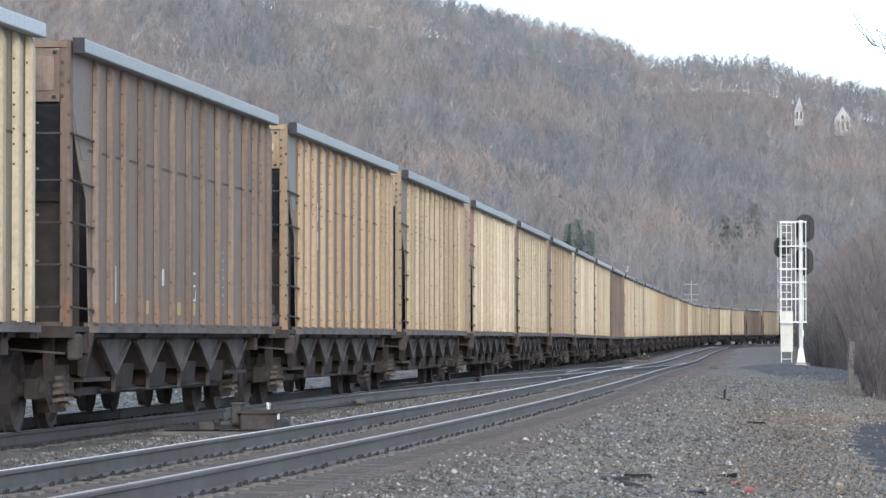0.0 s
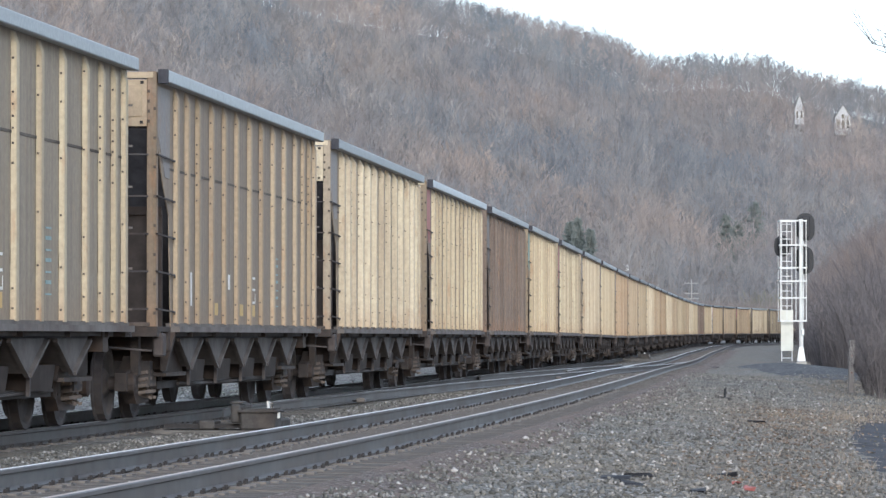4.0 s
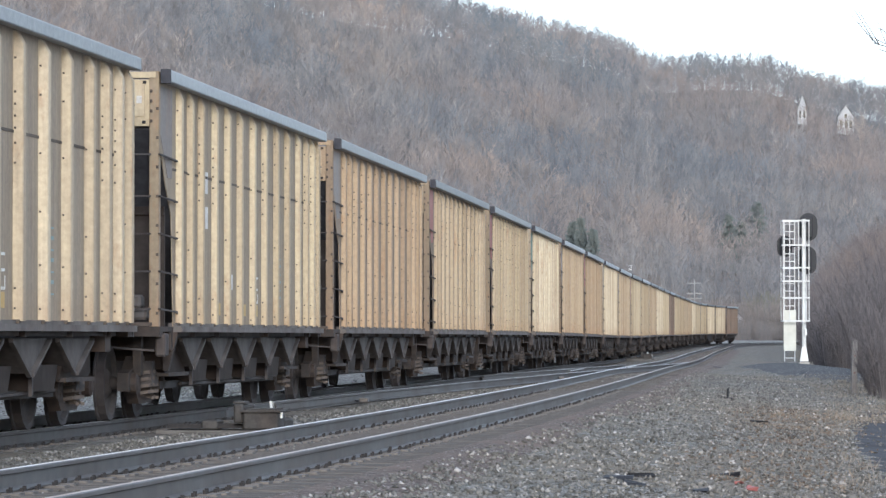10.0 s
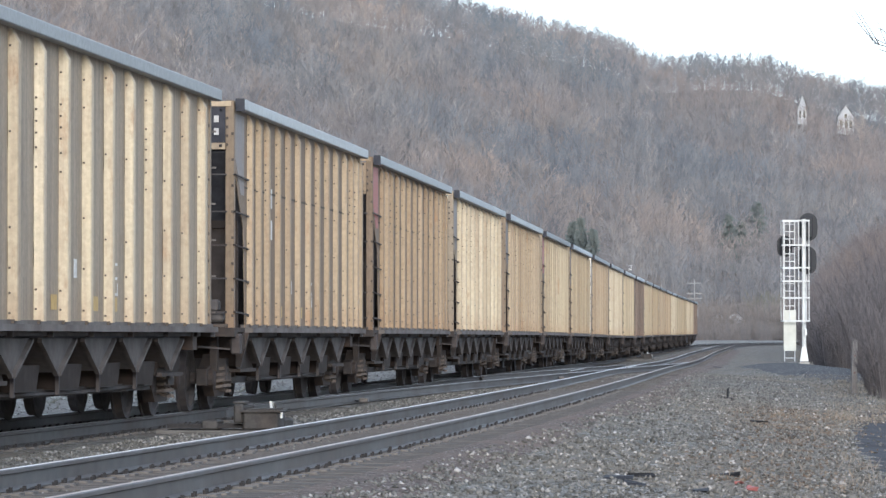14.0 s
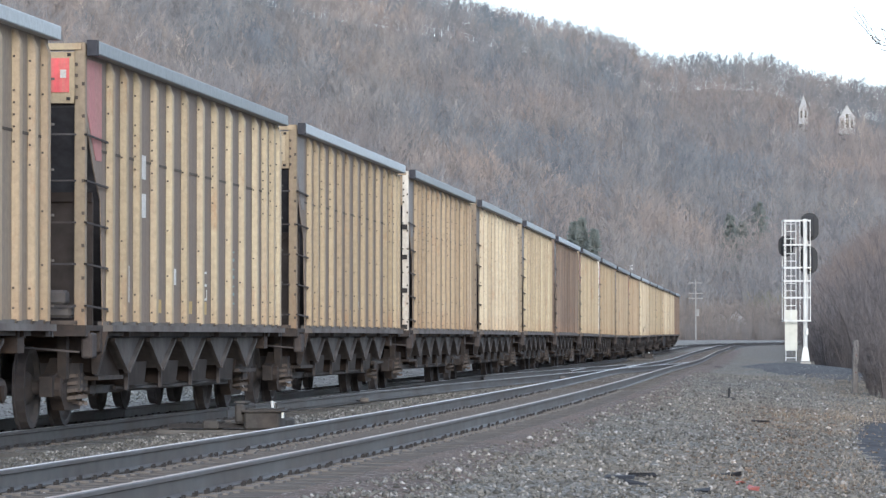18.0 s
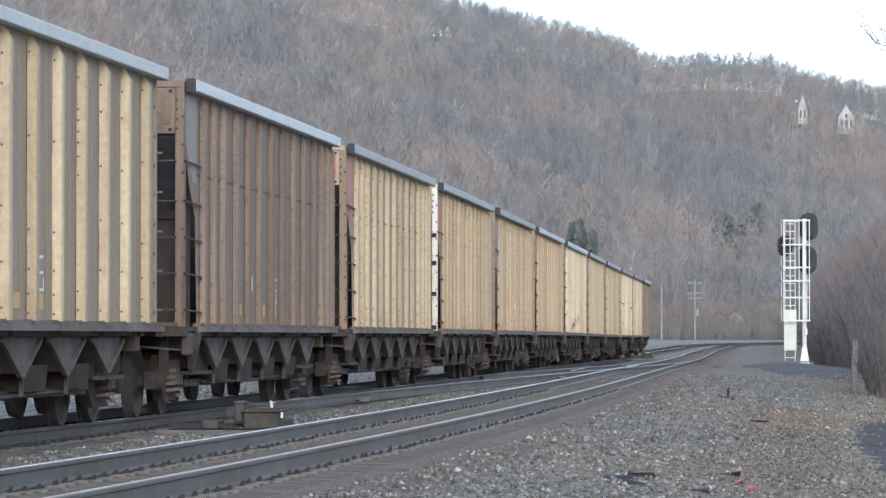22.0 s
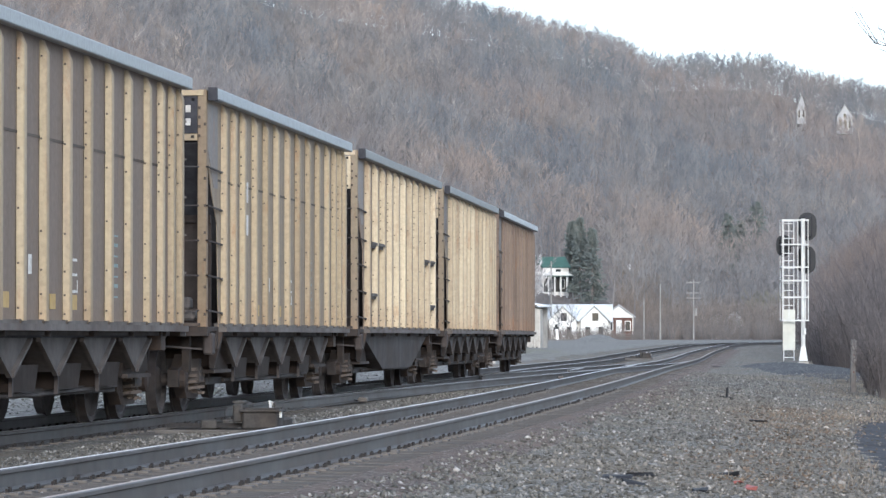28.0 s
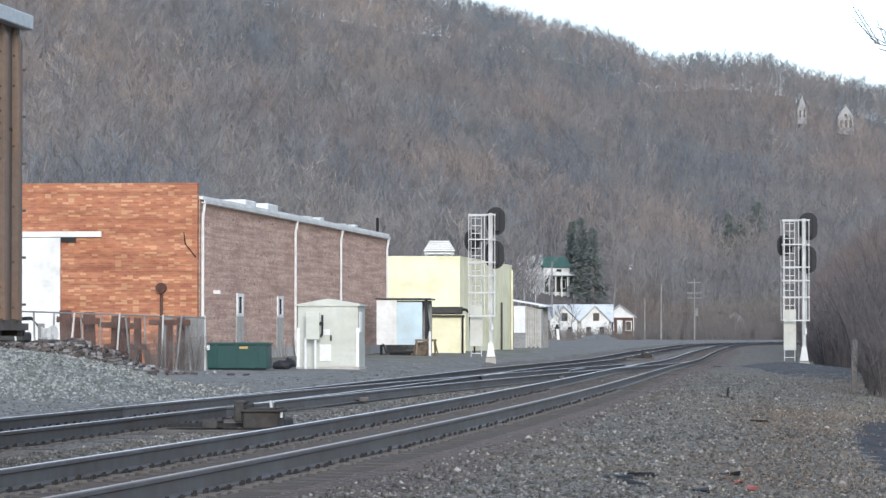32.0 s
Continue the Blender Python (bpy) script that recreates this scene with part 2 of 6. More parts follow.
def ground_z(x, y):
    u, zr = beside(x, y)
    near = np.clip((620 - y) / 200, 0, 1) * (y > -60)
    bed = np.interp(u, [-40, -12, -5.5, -3.2, -1.9, -1.45, 5.6, 6.2, 8.2, 10.5, 14, 40],
                    [0.1, -0.04, -0.12, -0.26, -0.215, -0.192, -0.192, -0.25, -0.42, -0.62, -0.8, -0.9])
    bed = bed + 0.03 * wave(x, y, 2.6, 11) * (np.abs(u - 2) > 3.9) + 0.05 * wave(x, y, 9, 12) * (np.abs(u - 2) > 6)
    # heap of gravel beside the far track
    bed = bed + 0.76 * np.exp(-(((x + 9.9) / 3.5) ** 2 + ((y - 83) / 6) ** 2) ** 1.3) * (1 + 0.12 * wave(x, y, 1.5, 8))
    # rubble tipped against the yard fence
    bed = bed + 0.85 * np.exp(-(((x + 11.2) / 2.4) ** 2 + ((y - 110) / 2.2) ** 2) ** 1.5) * (1 + 0.2 * wave(x, y, 0.8, 9))
    # dark mound round the signal's foot
    bed = bed + 0.55 * np.exp(-(((x - 14.1) / 2.6) ** 2 + ((y - 147) / 14) ** 2) ** 1.6)
    bed = bed + np.clip((y - 136) / 14, 0, 1) * np.clip((-u - 1.9) / 0.8, 0, 1) * 0.27 + np.clip((y - 150) / 60, 0, 1) * np.clip((-u - 2.2) / 4, 0, 1) * 0.1
    # sunk bed between the near rails, and a small gravel pile before the houses
    bed = bed - 0.022 * np.clip((1.32 - np.abs(u - SPACING)) / 0.05, 0, 1) * (y < 110) * (y > 0)
    bed = bed + 0.75 * np.exp(-(((x - 16.2) / 2.0) ** 2 + ((y - 400) / 8) ** 2) ** 1.2)
    return zr * near + bed + np.where(y > 0, hill(x, y), 0)


def grid_mesh(name, xs, ys, material):
    k, w = xs.shape
    zs = ground_z(xs, ys)
    co = np.stack([xs, ys, zs], -1).reshape(-1, 3)
    idx = np.arange(k * w).reshape(k, w)
    q = np.stack([idx[:-1, :-1], idx[:-1, 1:], idx[1:, 1:], idx[1:, :-1]], -1).reshape(-1, 4)
    me = bpy.data.meshes.new(name)
    me.from_pydata(co.tolist(), [], q.tolist())
    me.materials.append(material)
    me.polygons.foreach_set("use_smooth", [True] * len(me.polygons))
    return me


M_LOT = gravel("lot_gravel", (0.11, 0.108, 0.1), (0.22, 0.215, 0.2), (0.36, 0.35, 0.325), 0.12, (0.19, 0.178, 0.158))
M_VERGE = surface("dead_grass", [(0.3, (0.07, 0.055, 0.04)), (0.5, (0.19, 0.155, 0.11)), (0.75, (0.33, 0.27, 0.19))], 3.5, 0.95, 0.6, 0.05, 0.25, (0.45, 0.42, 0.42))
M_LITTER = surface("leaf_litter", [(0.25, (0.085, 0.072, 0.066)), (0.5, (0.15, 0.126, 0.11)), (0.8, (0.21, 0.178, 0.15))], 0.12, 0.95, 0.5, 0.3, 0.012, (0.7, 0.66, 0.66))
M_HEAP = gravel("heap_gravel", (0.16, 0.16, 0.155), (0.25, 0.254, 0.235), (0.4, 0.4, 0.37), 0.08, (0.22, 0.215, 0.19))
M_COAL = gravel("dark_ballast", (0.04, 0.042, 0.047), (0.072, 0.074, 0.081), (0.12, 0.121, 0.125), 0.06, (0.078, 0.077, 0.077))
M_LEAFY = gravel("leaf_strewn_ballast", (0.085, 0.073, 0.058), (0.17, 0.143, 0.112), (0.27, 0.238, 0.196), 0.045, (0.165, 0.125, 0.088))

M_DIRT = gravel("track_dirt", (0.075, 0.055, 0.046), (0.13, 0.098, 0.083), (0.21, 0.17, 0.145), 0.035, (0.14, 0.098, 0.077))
M_MUD = surface("wet_mud", [(0.3, (0.066, 0.067, 0.073)), (0.6, (0.098, 0.098, 0.103)), (0.8, (0.14, 0.135, 0.13))], 9.0, 1.0, 0.5, 0.03, 0.5, (0.75, 0.72, 0.72))
M_MUD.node_tree.nodes["Principled BSDF"].inputs["Specular IOR Level"].default_value = 0.0
M_THIN = surface("thin_grass", [(0.3, (0.1, 0.098, 0.082)), (0.5, (0.165, 0.16, 0.13)), (0.75, (0.24, 0.225, 0.17))], 2.5, 0.95, 0.5, 0.04, 0.2, (0.75, 0.74, 0.7))


def build_ground():
    fine = np.radians(np.linspace(-8.4, 8.4, 380))
    rest = np.radians(np.concatenate([np.linspace(9.6, 30, 26), np.linspace(33, 327, 60), np.linspace(330, 350.4, 26)]))
    ang = np.concatenate([fine, rest, [fine[0] + 2 * math.pi]])
    rad = np.concatenate([[0.01, 3, 6, 10, 14, 18, 22], np.geomspace(25, 640, 400), np.linspace(655, 2300, 75), [3000, 4800]])
    rr, aa = np.meshgrid(rad, ang, indexing="ij")
    xs, ys = rr * np.sin(aa) + 0.05, rr * np.cos(aa) - 0.05
    me = grid_mesh("ground", xs, ys, M_BALLAST)
    for m in (M_LOT, M_VERGE, M_LITTER, M_COAL, M_HEAP, M_DIRT, M_THIN, M_MUD, M_LEAFY):
        me.materials.append(m)
    cx = (xs[:-1, :-1] + xs[1:, 1:]) / 2
    cy = (ys[:-1, :-1] + ys[1:, 1:]) / 2
    u, _ = beside(cx, cy)
    j = wave(cx, cy, 3.0, 21) * 0.5 + wave(cx, cy, 14, 22)
    zone = np.zeros(cx.shape, int)
    zone[(u < -2.6 + 0.3 * j)] = 1
    zone[(u > 10.6 + 0.9 * j) | (cy < -20)] = 2
    zone[(u < -16 + 2 * j) & (cy > 215)] = 2
    zone[(((cx - 14.2) / 2.7) ** 2 + ((cy - 147) / 15) ** 2) < 1.0 + 0.2 * j] = 4
    zone[(np.hypot(cx, cy) > 560) | (hill(cx, cy) > 1.5)] = 3
    heap = ((cx + 10.3) / 4.6) ** 2 + ((cy - 83) / 8) ** 2 < 1.0 + 0.2 * j
    zone[heap & (u < -1.7)] = 5
    zone[((cx + 11.2) / 3.2) ** 2 + ((cy - 110) / 3.2) ** 2 < 1] = 1
    zone[(cy > 215) & (cy < 640) & ((np.abs(u) < 1.5) | (np.abs(u - SPACING) < 1.5))] = 4
    zone[(u > SPACING - 1.7) & (u < SPACING + 2.1 + 0.3 * j) & (cy < 330)] = 6
    zone[(u < -4.6 + 1.1 * j) & (cy > 146) & (cy < 236)] = 7
    patchy = wave(cx, cy, 1.3, 31) + 0.8 * wave(cx, cy, 5, 32)
    wet = (((cx - 7.15 - 0.105 * (cy - 58)) / 1.05) ** 2 + ((cy - 62) / 24) ** 2) < 1 + 0.45 * patchy
    zone[wet & (u > 8.8)] = 8
    leafy = (u > 7.6) & (u < 10.4) & (cy > 36) & (cy < 82) & (patchy + 0.5 * wave(cx, cy, 0.5, 33) > -0.15)
    zone[leafy & (zone == 0)] = 9
    me.polygons.foreach_set("material_index", zone.reshape(-1).astype(np.int32))
    return tagged(new("ground", me), "grey ballast, gravel lot, dead grass and leaf-strewn hillside", "ground", kind="structure")


build_ground()

# ---- tracks ----
RAIL_OUT = [(-0.075, -0.172), (0.075, -0.172), (0.075, -0.158), (0.012, -0.14), (0.012, -0.045), (0.037, -0.034), (0.037, -0.008),
            (0.028, 0.0), (-0.028, 0.0), (-0.037, -0.008), (-0.037, -0.034), (-0.012, -0.045), (-0.012, -0.14), (-0.075, -0.158)]


def sweep(offsets, ss, shine=True, dull=False):
    """A rail through points (s, offset)."""
    bm = bmesh.new()
    prev = None
    k = len(RAIL_OUT)
    for s, o in zip(ss, offsets):
        p, h = line_at(s, o)
        ring = [bm.verts.new((p.x + a * math.cos(h), p.y - a * math.sin(h), p.z + z)) for a, z in RAIL_OUT]
        if prev:
            for i in range(k):
                f = bm.faces.new((prev[i], prev[(i + 1) % k], ring[(i + 1) % k], ring[i]))
                f.material_index = 1 if i == 7 else 0
        else:
            bm.faces.new(ring[::-1])
        prev = ring
    bm.faces.new(prev)
    bmesh.ops.recalc_face_normals(bm, faces=bm.faces)
    return mesh_of(bm, "rail", M_RAIL if shine else M_RAILD, M_WORN if dull else M_SHINE)


def tie_mesh():
    bm = bmesh.new()
    box(bm, -1.3, 1.3, -0.115, 0.115, -0.36, -0.187, bevel=0.012)
    return mesh_of(bm, "tie", M_TIE)


def plate_mesh():
    """Tie plate with its four spikes and two rail anchors."""
    bm = bmesh.new()
    box(bm, -0.2, 0.2, -0.1, 0.1, -0.19, -0.168)
    for a in (-0.1, 0.1):
        for c in (-0.04, 0.04):
            box(bm, a - 0.013, a + 0.013, c - 0.016, c + 0.016, -0.17, -0.138 + 0.01 * (c > 0), 1)
    return mesh_of(bm, "tie_plate", M_PLATE, M_CLIP)


TIE, PLATE = tie_mesh(), plate_mesh()


def track(off, label, near0, near1, far1):
    ob = tagged(new("railway_track"), label, "railway track", kind="structure")
    ss = np.concatenate([np.arange(-20, 200, 1.5), np.arange(200, 720, 4)])
    for o in (-0.755, 0.755):
        dull = off > 1 and o > 0
        part("rail", sweep([off + o] * len(ss), ss, off > 1, dull), None, ob, "steel rail with a tan dulled running surface" if dull else "steel rail with a bright worn running surface")
    rnd = random.Random(7 + int(off))
    rest = bmesh.new()
    s = -10.0
    while s < far1:
        p, h = line_at(s, off + rnd.uniform(-0.03, 0.03))
        m = Matrix.Translation(p) @ pose(0, 0, rnd.uniform(-0.014, 0.003), 0, 0, -math.degrees(h) + rnd.uniform(-0.8, 0.8))
        if near0 < s < near1:
            t = part("tie", TIE, None, ob, m=m)
            for o in (-0.755, 0.755):
                part("tie_plate", PLATE, None, t, m=pose(o, 0, 0))
        else:
            for v in ((-1.3, 1.3, -0.115, 0.115, -0.3, -0.187),) + (tuple((o - 0.19, o + 0.19, -0.09, 0.09, -0.2, -0.165) for o in (-0.755, 0.755)) if s < 150 else ()):
                for q in box(rest, *v):
                    q.co = m @ q.co
        s += 0.505
    tagged(part("ties_far_off", rest, M_TIE, ob), kind="stuff")
    return ob


TRACK_FAR = track(0.0, "main track of steel rails on wooden ties", 22, 62, 660)
TRACK_NEAR = track(SPACING, "near main track of steel rails on wooden ties", 16, 76, 660)


def crossover():
    """The connection from the far track to the near one: two rails between switch points."""
    ob = tagged(new("railway_track"), "crossover rails joining the two main tracks", "railway track", kind="structure")
    for o, a, b in ((-0.755, 46.0, 139.0), (0.755, 46.0, 160.0)):
        ss = np.arange(a, b, 1.5)
        t = np.clip((ss - 42) / (165 - 42), 0, 1)
        part("rail", sweep(list(SPACING * t * t * (3 - 2 * t) + o), ss), None, ob)
    for s, o in ((96, 0.755), (112, 2.2), (128, SPACING - 0.755)):
        ss = np.arange(s - 5, s + 5, 1.0)
        part("frog", sweep([o + 0.1] * len(ss), ss), None, ob, "bright steel crossing frog")
    return ob


crossover()


# ---- hopper cars ----
CAR_L, HALF_L, HALF_W, SILL, TOP = 16.2, 7.18, 1.56, 1.074, 4.22
POST_Y = [o + 0.085 - HALF_L for o in (1.32, 2.14, 2.96, 4.06, 5.12, 6.19, 7.36, 8.46, 9.62, 10.74, 11.92, 12.79, 13.5, 14.08)]


def post_mesh(bolts, d):
    """A hat-section side post, tapering in under the chord, with its foot and dark bolt heads."""
    bm = bmesh.new()
    z0, z1, w = SILL + 0.1, TOP - 0.15, 0.085
    ring = [(-w - 0.035, 0.0), (-w, 0.0), (-w + 0.012, d - 0.012), (-w + 0.026, d), (w - 0.026, d), (w - 0.012, d - 0.012), (w, 0.0), (w + 0.035, 0.0), (w + 0.035, -0.01), (-w - 0.035, -0.01)]
    k = len(ring)
    rows = [[bm.verts.new((x * t if x > 0 else x, y, z)) for y, x in ring] for z, t in ((z0, 1.0), (z1 - 0.13, 1.0), (z1, 0.3))]
    for a, c in zip(rows, rows[1:]):
        for i in range(k):
            bm.faces.new((a[i], a[(i + 1) % k], c[(i + 1) % k], c[i]))
    bm.faces.new(rows[0][1:7][::-1])
    bm.faces.new(rows[-1][1:7])
    bmesh.ops.recalc_face_normals(bm, faces=bm.faces)
    for z in bolts:
        box(bm, 0.012, 0.03, -w - 0.014, -w + 0.01, z - 0.01, z + 0.01, 1)
    box(bm, 0.0, d * 0.7, -w - 0.02, -w + 0.05, z0 - 0.025, z0 + 0.015, 1)
    return mesh_of(bm, "side_post", M_CAR, M_BOLT)


BOLTS = ([1.3, 1.75, 2.3, 2.9, 3.5, 3.8], [1.3, 1.5, 2.75, 2.95, 3.1, 3.22, 3.34, 3.46, 3.8], [1.25, 1.45, 1.7, 2.1, 3.05, 3.9])
DEEP, SHALLOW, SLIM = ([post_mesh(q, d) for q in BOLTS] for d in (0.1, 0.075, 0.055))


def sheet_mesh():
    """Side sheet cut back under the end slopes, with its weld seam."""
    bm = bmesh.new()
    e = HALF_L - 0.05
    ring = [(-e, TOP - 0.1), (-e, 3.55), (-e + 0.55, 2.85), (-e + 0.95, 2.5), (-e + 1.1, 1.14), (e, 1.14), (e, TOP - 0.1)]
    fs = [bm.faces.new([bm.verts.new((x, y, z)) for y, z in ring]) for x in (-0.012, 0.0)]
    n = len(ring)
    for i in range(n):
        bm.faces.new((fs[0].verts[i], fs[0].verts[(i + 1) % n], fs[1].verts[(i + 1) % n], fs[1].verts[i]))
    bmesh.ops.recalc_face_normals(bm, faces=bm.faces)
    return mesh_of(bm, "side_sheet", M_SHEET, M_CLIP)


def wheelset_mesh():
    bm = bmesh.new()
    prof = [(0.09, 0.0), (0.09, 0.6), (0.11, 0.64), (0.2, 0.66), (0.36, 0.69), (0.41, 0.68), (0.48, 0.68), (0.48, 0.705), (0.457, 0.715), (0.452, 0.81), (0.39, 0.81), (0.36, 0.76), (0.2, 0.73), (0.13, 0.8), (0.08, 0.82), (0.08, 1.06)]
    pts = [(r, -x) for r, x in prof[::-1]] + prof
    seg = 20
    rings = [[bm.verts.new((x, r * math.cos(k * math.tau / seg), r * math.sin(k * math.tau / seg))) for k in range(seg)] for r, x in pts]
    for q, w in zip(rings, rings[1:]):
        for k in range(seg):
            bm.faces.new((q[k], q[(k + 1) % seg], w[(k + 1) % seg], w[k]))
    bm.faces.new(rings[0])
    bm.faces.new(rings[-1])
    bmesh.ops.recalc_face_normals(bm, faces=bm.faces)
    return mesh_of(bm, "wheelset", M_UNDER)


def side_frame_mesh():
    """Cast truck side with arched top, window for the springs and two bearing ends."""
    bm = bmesh.new()
    upper = [(-1.12, 0.36), (-1.12, 0.58), (-0.85, 0.62), (-0.55, 0.78), (0.55, 0.78), (0.85, 0.62), (1.12, 0.58), (1.12, 0.36)]
    lower = [(-0.98, 0.36), (-0.72, 0.44), (-0.42, 0.64), (0.42, 0.64), (0.72, 0.44), (0.98, 0.36)]
    tie_bar = [(-0.75, 0.46), (-0.42, 0.2), (0.42, 0.2), (0.75, 0.46), (0.62, 0.46), (0.36, 0.29), (-0.36, 0.29), (-0.62, 0.46)]
    for ring in (upper + lower[::-1], tie_bar, [(-0.45, 0.28), (-0.31, 0.28), (-0.31, 0.66), (-0.45, 0.66)], [(0.31, 0.28), (0.45, 0.28), (0.45, 0.66), (0.31, 0.66)]):
        a = [bm.verts.new((-0.07, y, z)) for y, z in ring]
        c = [bm.verts.new((0.07, y, z)) for y, z in ring]
        k = len(ring)
        bm.faces.new(a)
        bm.faces.new(c[::-1])
        for i in range(k):
            bm.faces.new((a[i], a[(i + 1) % k], c[(i + 1) % k], c[i]))
    for y in (-0.89, 0.89):
        tube(bm, [(-0.02, y, 0.457), (0.13, y, 0.457), (0.15, y, 0.457)], [0.13, 0.12, 0.07], 10)
    bmesh.ops.recalc_face_normals(bm, faces=bm.faces)
    return mesh_of(bm, "side_frame", M_TRUCK)


def spring_mesh():
    bm = bmesh.new()
    for y in (-0.14, 0.14):
        pts = [(0.135 * math.cos(k * 0.9), y + 0.135 * math.sin(k * 0.9), 0.27 + 0.0115 * k) for k in range(33)]
        tube(bm, pts, 0.027, 4)
    return mesh_of(bm, "spring_nest", M_SPRING)


def slab(x0, x1, ring):
    """An outline in y, z drawn out along x."""
    bm = bmesh.new()
    a, c = [bm.verts.new((x0, y, z)) for y, z in ring], [bm.verts.new((x1, y, z)) for y, z in ring]
    k = len(ring)
    bm.faces.new(a)
    bm.faces.new(c[::-1])
    for i in range(k):
        bm.faces.new((a[i], a[(i + 1) % k], c[(i + 1) % k], c[i]))
    bmesh.ops.recalc_face_normals(bm, faces=bm.faces)
    return bm


def build_car(kind):
    car = thing("hopper_car", "coal hopper car", "train car")
    E = HALF_L
    sheet = sheet_mesh()
    chord = mesh_of(boxes((-0.06, 0.055, -E + 0.12, E, TOP - 0.15, TOP), bevel=0.012), "top_chord", M_CHORD)
    cap = mesh_of(boxes((-0.062, 0.05, -E + 0.02, -E + 0.118, TOP - 0.165, TOP + 0.004)), "chord_cap", M_VOID)
    sill = bmesh.new()
    box(sill, -0.1, 0.07, -E + 1.15, E, SILL, SILL + 0.07)
    box(sill, -0.1, 0.0, -E + 1.15, E, SILL + 0.07, SILL + 0.11)
    # dark lip draws the shadow line below the sill
    box(sill, -0.16, -0.06, -E + 1.5, E - 0.6, SILL - 0.05, SILL, 1)
    for y in POST_Y[1::2]:
        box(sill, -0.1, 0.0, y + 0.3, y + 0.36, SILL - 0.06, SILL, 1)
    sill = mesh_of(sill, "side_sill", M_SILL, M_UNDER)
    corner = bmesh.new()
    box(corner, -0.2, -0.08, -0.06, 0.06, 1.05, TOP - 0.02, bevel=0.01)
    for z in [1.3 + 0.35 * k for k in range(8)]:
        box(corner, -0.115, -0.085, -0.075, -0.058, z - 0.018, z + 0.018, 1)
    for z in [3.6, 3.72, 3.84, 3.96]:
        box(corner, -0.19, -0.16, -0.075, -0.058, z - 0.018, z + 0.018, 1)
    corner = mesh_of(corner, "corner_post", M_CAR, M_BOLT)
    for sx in (1, -1):
        side = pose(0, 0, 0) if sx == 1 else pose(0, 0, 0, 0, 0, 180)
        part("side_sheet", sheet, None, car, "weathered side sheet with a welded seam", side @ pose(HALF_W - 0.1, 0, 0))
        for k, y in enumerate(POST_Y if kind not in ("slope", "wide") else [-5.85 + 1.215 * q for q in range(11)]):
            part("side_post", DEEP[(k * 2 + k // 3) % 3], None, car, m=side @ pose(HALF_W - 0.1, y, 0))
        part("top_chord", chord, None, car, "blue-grey steel top chord", side @ pose(HALF_W, 0, 0))
        part("chord_cap", cap, None, car, "black chord end", side @ pose(HALF_W, 0, 0))
        part("side_sill", sill, None, car, "grimy side sill over a dark lip standing for its shadow", side @ pose(HALF_W - 0.06, 0, 0))
        if kind == "slope":
            for a, z in ((0, 2.62), (1, 2.62), (0, 1.72), (8, 2.5), (9, 2.5), (9, 1.6)):
                y = -5.85 + 1.215 * a
                part("stiffener", boxes((0, 0.1, y + 0.1, y + 1.12, z, z + 0.05), (0, 0.07, y + 0.1, y + 1.12, z - 0.05, z)), M_SILL, car, "grey cross stiffener between posts", side @ pose(HALF_W - 0.099, 0, 0))
            part("bolt_line", boxes((0, 0.008, -5.7, 6.4, 1.38, 1.4)), M_SEAM, car, "", side @ pose(HALF_W - 0.099, 0, 0))
        elif kind != "wide":
            part("weld_seam", boxes((0, 0.006, -E + 1.0, E - 0.1, 3.05, 3.08)), M_SEAM, car, "dark welded seam", side @ pose(HALF_W - 0.099, 0, 0))
        part("corner_plate", slab(0, 0.006, [(-E + 0.1, TOP - 0.19), (-E + 1.02, TOP - 0.19), (-E + 1.02, 2.95), (-E + 0.7, 2.95), (-E + 0.1, 3.55)]), M_CAR, car, "", side @ pose(HALF_W - 0.099, 0, 0))
        for e in (-1, 1):
            part("corner_post", corner, None, car, m=side @ pose(HALF_W, e * (E - 0.08), 0))
        # bars of lettering
        for y, z, w, h, lab in ((-4.55, 1.62, 0.13, 0.42, "faded white stencil"), (-1.45, 1.75, 0.15, 0.2, "white data stencil")):
            part("stencil", boxes((0, 0.004, -w / 2, w / 2, z - h / 2, z + h / 2)), M_STENCIL, car, lab, side @ pose(HALF_W - 0.1 + 0.003, y, 0))
        spot = side @ pose(HALF_W - 0.1 + 0.003, 0, 0)
        part("data_panel", boxes(*[(0, 0.004, 0.62, 0.9, z, z + 0.03) for z in (1.48, 1.66, 1.82)], (0, 0.004, 0.6, 0.62, 1.48, 1.85), (0, 0.004, 0.9, 0.92, 1.48, 1.62)), M_STENCIL, car, "white outlined data panel", spot)
        part("data_lines", boxes(*[(0, 0.004, 2.88, 3.16, 1.45 + 0.115 * k, 1.47 + 0.115 * k + 0.02 * (k % 2)) for k in range(7)]), M_TEAL, car, "faded teal data lines", spot)
        for y in (-2.55, -0.35, 0.75):
            part("stencil", boxes((0, 0.004, -0.14, 0.14, 1.3, 1.46)), M_YELLOW, car, "yellow reflective square", side @ pose(HALF_W - 0.1 + 0.003, y, 0))
        if kind in ("numbered", "stencilled"):
            for z in (2.55, 3.0):
                part("lettering", boxes((0, 0.004, -0.2, 0.2, z - 0.14, z + 0.14)), M_STENCIL, car, "pale lettering block", side @ pose(HALF_W - 0.1 + 0.003, -3.65, 0))
